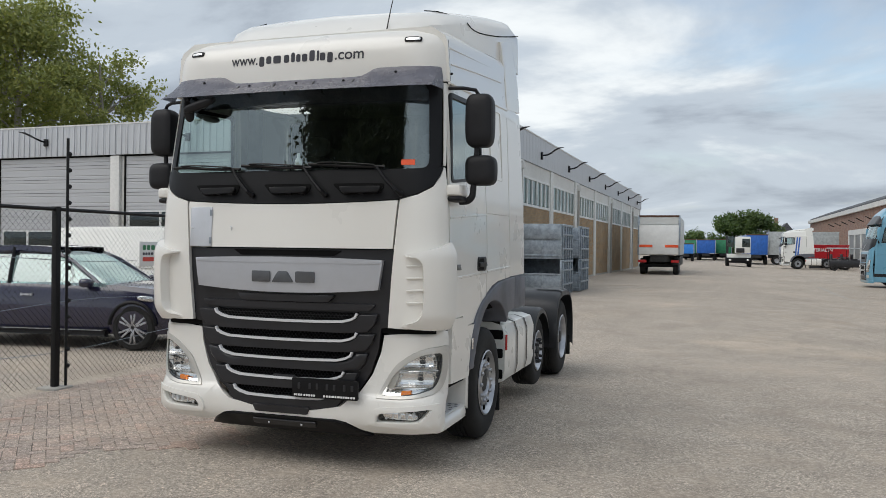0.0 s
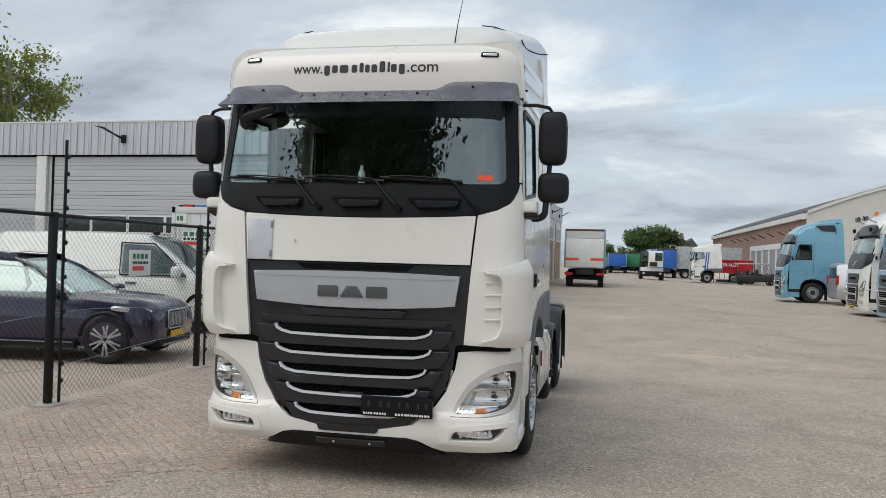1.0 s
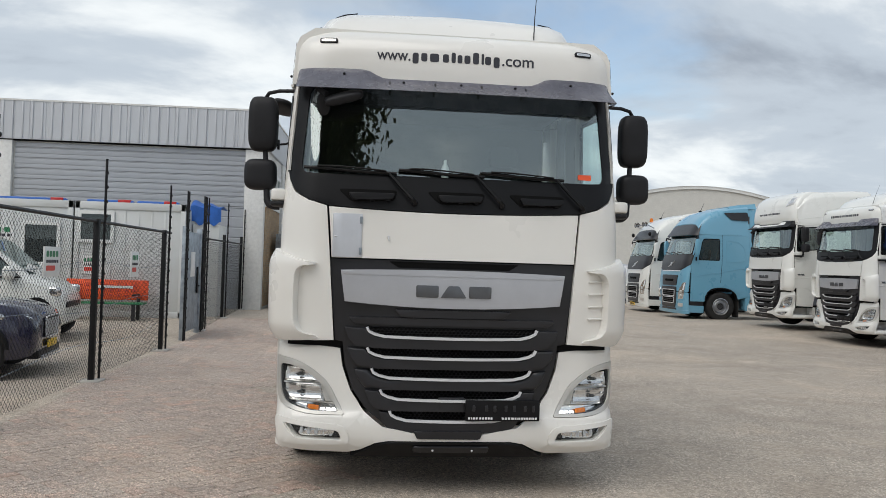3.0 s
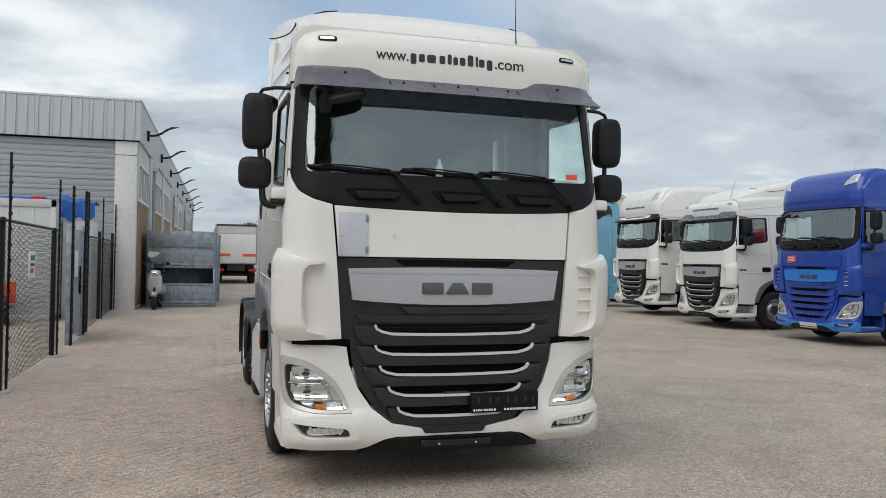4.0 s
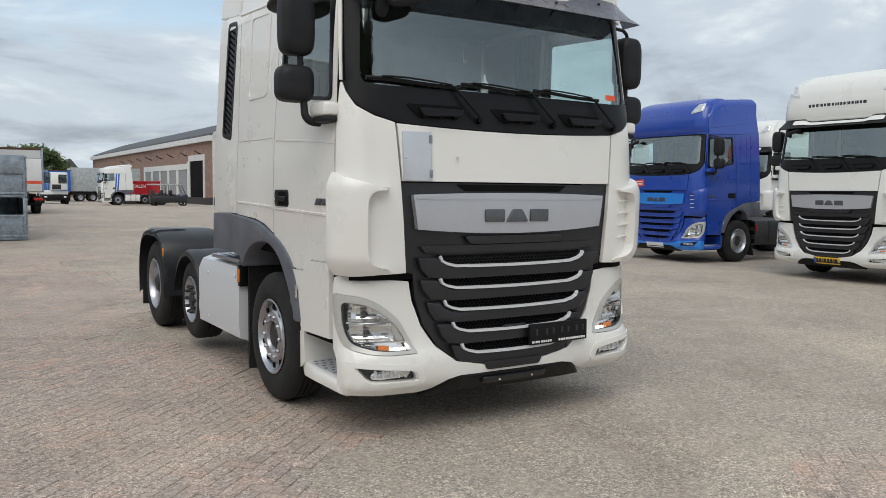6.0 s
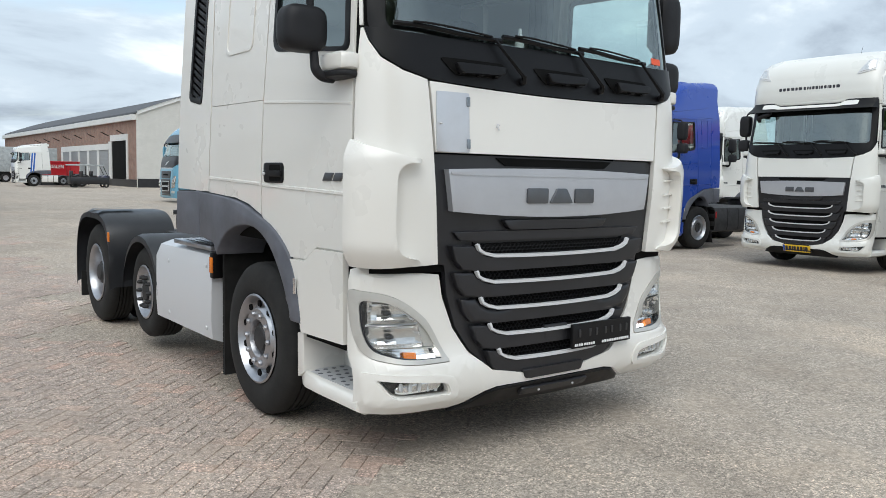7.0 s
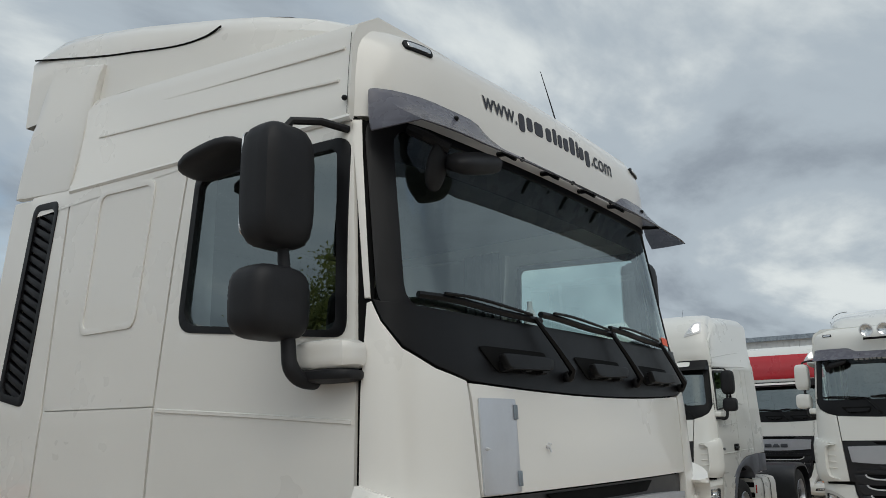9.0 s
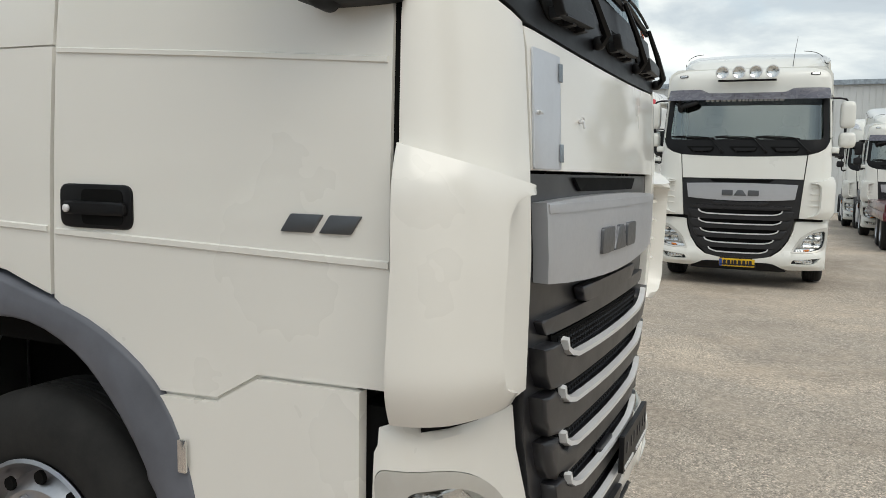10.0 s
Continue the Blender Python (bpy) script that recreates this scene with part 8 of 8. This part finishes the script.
for y in (19.7, 22.35):
    for z in (0.19, 1.33):
        stillage(-3.25 + (0.16 if y > 21 else 0), y, z, "stacked steel crates")
lid = thing("steel_sheet", "flat galvanised sheet closing the upper crate", "sheet")
part("panel", box(-3.23, 19.63, 1.97, -1.35, 19.66, 2.45, 0.004), "steel", lid)


# ---- far end of the yard ----
def box_trailer(x, y, L, W, H, body, label, tail=True, m=None, z0=1.15):
    c = thing("box_trailer", label, "trailer", m or pose(x, y, 0))
    part("body", box(-W / 2, 0, z0, W / 2, L, H, 0.03), body, c)
    for s in (-1, 1):
        part("corner_post", box(s * W / 2 - 0.06, -0.03, z0, s * W / 2 + 0.06, 0.06, H + 0.02, 0.01), "steel", c)
    part("top_rail", box(-W / 2, -0.03, H - 0.08, W / 2, 0.05, H + 0.03, 0.01), "rust", c)
    if tail:
        part("tail_lift", box(-W / 2 + 0.04, -0.10, z0 + 0.05, W / 2 - 0.04, -0.03, z0 + 1.75, 0.02), "sign_white", c)
        part("roller_door", box(-W / 2 + 0.1, -0.03, z0 + 1.8, W / 2 - 0.1, 0.0, H - 0.1), "container", c)
        for s in (-1, 1):
            part("warning_strip", box(s * 0.35, -0.115, z0 + 0.45, s * 1.1, -0.10, z0 + 0.60), "orange", c)
            part("tail_lamp", box(s * 0.7, -0.12, 0.72, s * 1.15, -0.05, 0.86, 0.01), "red_lens", c)
        part("bumper_beam", box(-W / 2 + 0.05, -0.05, 0.45, W / 2 - 0.05, 0.08, 0.60, 0.02), "dark", c)
    part("underframe", box(-0.5, 0.1, 0.75, 0.5, L, z0, 0.01), "steel_dark", c)
    part("side_guard", box(-W / 2 + 0.05, 2.8, 0.5, W / 2 - 0.05, L - 1, 1.05), "steel_dark", c)
    for s in (-1, 1):
        for yy in (1.0, 2.3):
            w = new("wheel")
            w.parent = c
            w.matrix_basis = pose(s * (W / 2 - 0.03), yy, 0.48, 0, 0, 0 if s > 0 else 180)
            part("tyre", spun([(0.0, 0.28), (-0.01, 0.44), (-0.06, 0.48), (-0.3, 0.48), (-0.34, 0.4)], 28), "rubber", w)
            part("rim", spun([(0.0, 0.29), (-0.10, 0.24), (-0.12, 0.0)], 24), "alu", w)
    return c


box_trailer(0.3, 43.0, 9.5, 2.3, 3.45, "container", "pale box truck body seen from its tail lift", m=pose(0.3, 43.0, 0.18, 0, 0, 0))
FAR = "trailers at the far end of the yard"
box_trailer(2.7, 112, 12, 2.5, 3.05, "tarp", "blue tarpaulin trailer at the far end of the yard", False)
box_trailer(5.0, 118, 12, 2.4, 3.2, "green", "dark green trailer far down the yard", False)
box_trailer(0.9, 116, 12, 2.4, 3.1, "green", "dark green trailer beside the blue one", False)
box_trailer(0.2, 100, 6, 2.2, 2.4, "sky_blue", "small bright blue truck body far down the yard", False)
box_trailer(8.4, 95, 12, 2.45, 3.5, "tarp", "tall blue tarpaulin trailer beside the grey one", False)
box_trailer(0, 0, 7.5, 2.5, 3.85, "tarp_grey", "grey curtain-sided trailer parked across the yard end", False, pose(9.6, 96.4, 0, 0, 0, -90))


def yard_tractor():
    c = thing("yard_tractor", "white terminal tractor facing down the yard", "truck", pose(5.8, 76.0, 0))
    part("cab", box(-0.35, 0.0, 1.35, 1.05, 1.5, 2.95, 0.08), "white", c)
    part("windscreen", box(0.28, -0.03, 1.95, 0.98, -0.005, 2.75, 0.02), "pane", c)
    part("radiator", box(-0.25, -0.04, 1.42, 0.5, -0.005, 1.85, 0.02), "grille_black", c)
    part("body", box(-1.05, 0.3, 0.6, 1.1, 4.0, 1.3, 0.04), "white", c)
    part("side_cab", box(-1.0, 0.1, 1.95, -0.40, 1.4, 2.95, 0.06), "pane", c)
    part("bumper", box(-1.15, -0.15, 0.45, 1.15, 0.25, 0.95, 0.06), "black", c)
    for s in (-1, 1):
        part("headlamp", blob(s * 0.8, -0.16, 0.72, 0.12, 0.03, 0.08, 3, 8, 6), "reflector", c)
        for y in (0.7, 3.4):
            part("tyre", moved(spun([(-0.15, 0.26), (-0.15, 0.44), (-0.1, 0.5), (0.1, 0.5), (0.15, 0.44), (0.15, 0.26)], 26), pose(s * 1.0, y, 0.5)), "rubber", c)
    part("beacon_post", box(-1.15, 1.6, 1.3, -0.9, 1.8, 3.0, 0.02), "steel_dark", c)
    return c


yard_tractor()
def skip(x, y):
    c = thing("skip", "red steel skip with white lettering on its side", "skip", pose(x, y, 0))
    rows = [[(0, 0.25, 0.95), (0, 0, 2.2), (0, 2.2, 2.2), (0, 1.95, 0.95), (0, 0.25, 0.95)], [(3.4, 0.25, 0.95), (3.4, 0, 2.2), (3.4, 2.2, 2.2), (3.4, 1.95, 0.95), (3.4, 0.25, 0.95)]]
    part("tub", loft(rows), "red", c, smooth=0)
    part("rim", box(-0.05, -0.05, 2.2, 3.45, 2.25, 2.28, 0.01), "red", c)
    part("skid", box(0.1, 0.5, 0.0, 3.3, 1.7, 0.95), "steel_dark", c)
    word(c, "lettering", "MATERIALEN", -0.25, 2.0, 1.62, 0.24, lambda a, b, d: Vector((a, 0.12 - (b - 1.6) * 0.2 - 0.03, b)), "sign_white")
    return c


skip(12.3, 79.0)


def golf_cart(x, y):
    c = thing("golf_cart", "dark six-seat electric cart with a flat canopy", "cart", pose(x, y, 0))
    part("body", box(0, 0, 0.30, 3.2, 1.2, 0.92, 0.1), "grille_black", c)
    part("nose", blob(2.85, 0.6, 0.85, 0.5, 0.58, 0.25, 3, 12, 8), "navy", c)
    part("canopy", box(-0.1, -0.05, 1.86, 2.75, 1.25, 1.98, 0.04), "tarp_grey", c)
    for k in range(3):
        part("bench_seat", box(0.2 + k * 0.8, 0.05, 0.9, 0.6 + k * 0.8, 1.15, 1.05, 0.05), "grille_black", c)
        part("seat_back", box(0.15 + k * 0.8, 0.05, 1.0, 0.25 + k * 0.8, 1.15, 1.42, 0.03), "grille_black", c)
    for xx, dx in ((0.0, 0.0), (1.5, 0.0), (2.65, 0.5)):
        for yy in (0.02, 1.18):
            part("canopy_post", tube([(xx + dx, yy, 0.75), (xx, yy, 1.9)], 0.025, 6), "black", c)
    for xx in (0.4, 2.9):
        for yy in (0.05, 1.15):
            part("wheel", moved(spun([(-0.09, 0.12), (-0.09, 0.23), (0.09, 0.23), (0.09, 0.12)], 22), pose(xx, yy, 0.24, 0, 0, 90)), "rubber", c)
    return c


golf_cart(12.9, 70.2)

far = tractor("tractor_unit", "white tractor unit with blue cab stripes beside a red skip", pose(9.55, 75.2, 0, 0, 0, -90), "white", detail=False, roof="space", spoiler=0.6, lettering=False, group="trucks at the far end", visor=False)
for y0 in (0.95, 1.15):
    part("cab_stripe", bent(plate([(y0, 1.2), (y0 + 0.12, 1.2), (y0 + 0.28, 2.9), (y0 + 0.16, 2.9)], 0.006, 0.001, 0.2, d=0.01), on_side(1)), "tarp", far, "blue stripe")

# second row of parked trucks
tractor("tractor_unit", "white tractor unit with a red roof band, behind the front row", pose(18.3, 4.0, 0, 0, 0, -90), "white", detail=False, roof="high", band="red", group=ROW)
tractor("tractor_unit", "white high-roof tractor unit standing behind the blue day cab", pose(18.4, 12.3, level(19.5, 12.3), 0, 0, -90), "white", detail=False, roof="high", group=ROW, lettering=False)
tractor("tractor_unit", "white tractor unit at the back of the yard", pose(24.3, -3.6, 0, 0, 0, -90), "white", detail=False, group=ROW, lettering=False)
tractor("tractor_unit", "white tractor unit with dark grille at the back of the yard", pose(29.5, -3.3, 0, 0, 0, -90), "white", detail=False, roof="high", group=ROW, lettering=False)


def flat_chassis():
    c = thing("flat_trailer", "maroon low flatbed chassis parked in the second row", "trailer", pose(18.5, -3.75, 0, 0, 0, -90))
    part("bed", box(-1.25, 0.0, 0.95, 1.25, 7.0, 1.15, 0.02), "maroon", c)
    part("side_beam", box(-1.27, 0.0, 0.75, -1.15, 7.0, 0.95, 0.01), "maroon", c)
    part("frame_rail", box(-0.45, 0.2, 0.6, 0.45, 7.0, 0.95, 0.01), "steel_dark", c)
    for s in (-1, 1):
        for y in (1.2, 2.5):
            w = new("wheel")
            w.parent = c
            w.matrix_basis = pose(s * 1.22, y, 0.48, 0, 0, 0 if s > 0 else 180)
            part("tyre", spun([(0.0, 0.28), (-0.01, 0.44), (-0.06, 0.48), (-0.3, 0.48), (-0.34, 0.4)], 28), "rubber", w)
            part("rim", spun([(0.0, 0.29), (-0.10, 0.24), (-0.12, 0.0)], 24), "alu", w)
    return c


flat_chassis()


def silver_van():
    c = thing("van", "silver van with a red tail lamp between the parked trucks", "van", pose(12.4, 35.0, 0, 0, 0, 0))
    T = [(-0.3, 0.35, 1.0, 1.85, 0.86, 0.74), (-0.15, 0.28, 1.0, 1.95, 0.9, 0.76), (2.0, 0.28, 1.0, 1.98, 0.92, 0.78), (3.2, 0.28, 1.0, 1.9, 0.92, 0.76), (4.2, 0.3, 0.9, 1.0, 0.88, 0.70)]
    body_loft(c, "body", T, "silver", 0.9)
    for s in (-1, 1):
        part("tail_lamp", box(-0.34, s * 0.72, 0.95, -0.24, s * 0.86, 1.4, 0.02), "red_lens", c)
        for x in (0.6, 3.6):
            car_wheel(c, x, s * 0.92, 0.33, s)
    part("rear_window", box(-0.31, -0.6, 1.25, -0.24, 0.6, 1.75, 0.02), "pane", c)
    return c


silver_van()
yl = thing("yellow_machine", "yellow painted machine standing behind the trucks", "machine", pose(14.5, 31.5, 0))
part("body", box(0, 0, 0.9, 3.0, 2.2, 2.9, 0.15), "yellow", yl)
part("cab", box(0.3, 0.2, 2.9, 1.6, 1.9, 3.35, 0.1), "yellow", yl)
part("track", box(-0.1, 0.0, 0.0, 3.1, 2.2, 0.9, 0.1), "steel_dark", yl)


def far_hall():
    b = thing("far_hall", "long white corrugated hall behind the parked trucks", "building", kind="structure")
    part("wall", box(44, -6, 0, 60, 24, 6.6), "corrugated", b)
    part("roof_edge", box(43.8, -6.2, 6.6, 60.2, 24.2, 6.85), "steel", b)
    return b


far_hall()


# ---- trees ----
def tree(x, y, h, r, seed, leaves=9000, leaf="leaf", size=0.16, crown0=0.25, droop=0.3, label="leafy birch tree behind the warehouse roof"):
    rnd = random.Random(seed)
    t = thing("tree", label, "tree", pose(x, y, 0))
    stem = [(0.25 * math.sin(k * 0.9 + seed), 0.25 * math.cos(k * 1.3 + seed), h * 0.92 * k / 8) for k in range(9)]
    stem[0] = (0, 0, 0)
    limbs, tips = [tube(stem, [0.30 * h / 15 * (1 - k / 9.5) + 0.02 for k in range(9)], 8)], []
    for k in range(26):
        f = crown0 + (0.95 - crown0) * rnd.random()
        a = rnd.uniform(0, 2 * math.pi)
        reach = r * math.sqrt(max(0.05, 1 - ((f - 0.55) / 0.52) ** 2)) * rnd.uniform(0.55, 1.05)
        i = min(7, int(f * 8))
        p = Vector(stem[i])
        e = p + Vector((math.cos(a) * reach, math.sin(a) * reach, h * rnd.uniform(0.04, 0.16)))
        m = (p + e) / 2 + Vector((0, 0, h * 0.03))
        limbs.append(tube([p, m, e], [0.07 * h / 15, 0.045 * h / 15, 0.012], 5))
        for q in range(5):
            s = m.lerp(e, rnd.random())
            d = Vector((rnd.uniform(-1, 1), rnd.uniform(-1, 1), rnd.uniform(-0.4, 0.7))) * r * 0.28
            tips.append((s + d, r * rnd.uniform(0.13, 0.26)))
            limbs.append(tube([s, s + d], [0.02, 0.006], 4))
    part("trunk", joined(*limbs), "bark", t)
    verts, faces = [], []
    for k in range(leaves):
        c, rr = tips[rnd.randrange(len(tips))]
        v = Vector((rnd.gauss(0, 1), rnd.gauss(0, 1), rnd.gauss(0, 0.8))) * rr * 0.62
        v.z -= droop * abs(rnd.gauss(0, 1)) * rr * 1.2
        p = c + v
        u = Vector((rnd.gauss(0, 1), rnd.gauss(0, 1), rnd.gauss(0, 1))).normalized()
        w = u.orthogonal().normalized()
        s = size * rnd.uniform(0.6, 1.3)
        b = len(verts)
        verts += [p - u * s, p + w * s * 0.45, p + u * s, p - w * s * 0.45]
        faces.append((b, b + 1, b + 2, b + 3))
    me = bpy.data.meshes.new("crown")
    me.from_pydata([tuple(v) for v in verts], [], faces)
    me.materials.append(M[leaf])
    cr = new("crown", me)
    cr.parent = t
    return t


tree(-45.5, 41, 20.5, 6.0, 3, 30000, size=0.17)
tree(-39.6, 43, 16.0, 3.4, 5, 12000, size=0.16)
tree(-50.0, 44, 19.0, 6.5, 9, 14000, size=0.22)
tree(6.6, 132, 7.6, 3.0, 11, 9000, "leaf_far", 0.26, 0.12, 0.1, "hazy green tree at the end of the yard")
tree(10.8, 130, 7.4, 2.9, 12, 9000, "leaf_far", 0.26, 0.12, 0.1, "hazy green tree at the end of the yard")
tree(16.2, 150, 6.0, 2.2, 13, 4000, "leaf_far", 0.26, 0.1, 0.1, "low tree beside a house roof")
tree(0.0, 150, 4.6, 3.0, 14, 5000, "leaf_far", 0.28, 0.1, 0.1, "low tree at the end of the yard")
hs = thing("house", "distant house with a steep dark roof and chimney", "house", pose(14.2, 140, 0))
part("wall", box(-1.0, 0, 0, 3.4, 6, 3.4), "brick_far", hs)
part("roof", loft([[(-1.2, y, 3.3), (1.2, y, 6.3), (3.6, y, 3.3)] for y in (-0.2, 6.2)]), "roofing", hs, smooth=0)
part("chimney", box(-0.6, 2.0, 4.0, 0.0, 2.6, 7.2), "brick_far", hs)
tree(33.0, 160, 9.0, 5.0, 15, 6000, "leaf_dark", 0.35, 0.1, 0.1, "dark tree behind the brick shed")
tree(62.0, 12.0, 7.6, 4.0, 16, 8000, "leaf", 0.30, 0.2, 0.1, "green tree behind the white hall")
tree(44.0, -9.5, 9.0, 4.0, 17, 7000, "leaf_dark", 0.28, 0.15, 0.1, "dark tree behind the parked trucks")
tree(-10.0, -30.0, 20.5, 7.6, 21, 90000, "leaf_backlit", 0.24, 0.15, 0.05, "tall dark leafy tree at the open side of the yard")

for k, y in enumerate((-4.2,)):
    fl = thing("flag_pole", "thin pole with a furled red flag", "flag", pose(30.0, y + 0.6, 0))
    part("pole", tube([(0, 0, 0), (0, 0, 5.6)], 0.03, 6), "alu", fl)
    part("flag", loft([[(0.0, 0.02, 5.4), (0.0, 0.16, 5.3)], [(0.03, 0.03, 4.4), (0.05, 0.22, 4.2)], [(0.0, 0.02, 3.6), (0.02, 0.18, 3.3)]], False), "red", fl)


# ---- concrete pavers laid in herringbone ----
def paving():
    L, W, gap = 0.21, 0.105, 0.0045
    rnd = np.random.RandomState(4)
    x0, x1, y0, y1 = -4.05, 10.0, -3.5, 15.0
    turn = radians(44)
    ct, sn = math.cos(turn), math.sin(turn)
    n = 260
    i, j = np.meshgrid(np.arange(-n, n), np.arange(-n, n))
    bx, by = ((i + j * 4) * W).ravel(), (i * W).ravel()
    one = np.ones_like(bx)
    # each pair: one lying, one standing block, stepping along the diagonal
    c = np.concatenate([np.stack([bx, by, one * L, one * W], 1), np.stack([bx + L, by - W, one * W, one * L], 1)])
    u, v = c[:, 0] + c[:, 2] / 2, c[:, 1] + c[:, 3] / 2
    wx, wy = u * ct - v * sn, u * sn + v * ct
    edge = -1.35 + 0.45 * np.sin(wy * 0.9) + 0.3 * np.sin(wy * 2.3 + 1.0) + 0.25 * np.sin(wy * 5.1) + 0.05 * wy
    patch = (wx - 1.15) ** 2 + ((wy + 2.2) / 0.8) ** 2 < 0.45
    c = c[(wx > x0) & (wx < x1) & (wy > y0) & (wy < y1) & ((wx < edge) | patch)]
    home = np.stack([c[:, 0] * ct - c[:, 1] * sn, c[:, 0] * sn + c[:, 1] * ct], 1)
    terrain(np.linspace(x0 + 0.42, -2.1, 12).tolist(), np.linspace(y0 + 0.42, y1 - 0.42, 40).tolist(), -0.0065, "joint_bed", "joint", GROUND, "dark dirt between the blocks")
    near = (np.abs(home[:, 0] + 2.9) < 0.95) & (home[:, 1] > 0.6) & (home[:, 1] < 4.1)
    idx = np.nonzero(near)[0][:300]
    mask = np.ones(len(c), bool)
    mask[idx] = False

    def block(w, h):
        e, d = 0.003, 0.006
        v = [(gap / 2, gap / 2, -d), (w - gap / 2, gap / 2, -d), (w - gap / 2, h - gap / 2, -d), (gap / 2, h - gap / 2, -d),
             (gap / 2 + e, gap / 2 + e, 0), (w - gap / 2 - e, gap / 2 + e, 0), (w - gap / 2 - e, h - gap / 2 - e, 0), (gap / 2 + e, h - gap / 2 - e, 0)]
        return np.array(v), [(4, 5, 6, 7), (0, 1, 5, 4), (1, 2, 6, 5), (2, 3, 7, 6), (3, 0, 4, 7)]
    def bed(x, y):
        """Level of a block against the sand: drifts hide whole fields of them."""
        k = math.sin(x * 0.9 + 1.3 * math.sin(y * 0.55)) + math.sin(y * 0.8 - 0.7 * x + 1.1) + 0.6 * math.sin(2.3 * x + 1.7 * y)
        k += 1.8 if x < -1.0 else 0.4 if x < 1.5 else -0.3
        return level(x, y) - 0.0022 + 0.0008 * max(-1.2, min(2.6, k))
    shapes = {}
    for key, (w, h) in (("lying", (L, W)), ("standing", (W, L))):
        v, f = block(w, h)
        me = bpy.data.meshes.new("paver")
        me.from_pydata(v.tolist(), [], f)
        me.materials.append(M["paver"])
        shapes[key] = me
    for k in idx:
        ob = new("paver", shapes["lying" if c[k, 2] > c[k, 3] else "standing"])
        ob.parent = GROUND
        ob.location = (home[k, 0], home[k, 1], bed(home[k, 0], home[k, 1]) + rnd.uniform(-0.0012, 0.0012))
        ob.rotation_euler = (rnd.uniform(-0.006, 0.006), rnd.uniform(-0.006, 0.006), turn)
    rest, place = c[mask], home[mask]
    V, F = [], []
    base = 0
    vl, f = block(L, W)
    vs, _ = block(W, L)
    f = np.array(f)
    for row, at in zip(rest, place):
        v = (vl if row[2] > row[3] else vs).copy()
        v[:, 2] += bed(at[0], at[1]) - level(at[0], at[1]) + rnd.uniform(-0.0012, 0.0012) + v[:, 0] * rnd.uniform(-0.008, 0.008)
        v[:, 0], v[:, 1] = at[0] + v[:, 0] * ct - v[:, 1] * sn, at[1] + v[:, 0] * sn + v[:, 1] * ct
        if at[1] > 7.8:
            v[:, 2] += [level(px, py) for px, py in v[:, :2]]
        V.append(v)
        F.append(f + base)
        base += 8
    me = bpy.data.meshes.new("paving")
    me.from_pydata(np.concatenate(V).tolist(), [], np.concatenate(F).tolist())
    me.materials.append(M["paver"])
    ob = tagged(new("paving", me), "worn grey concrete paving blocks", kind="stuff")
    ob.parent = GROUND


paving()
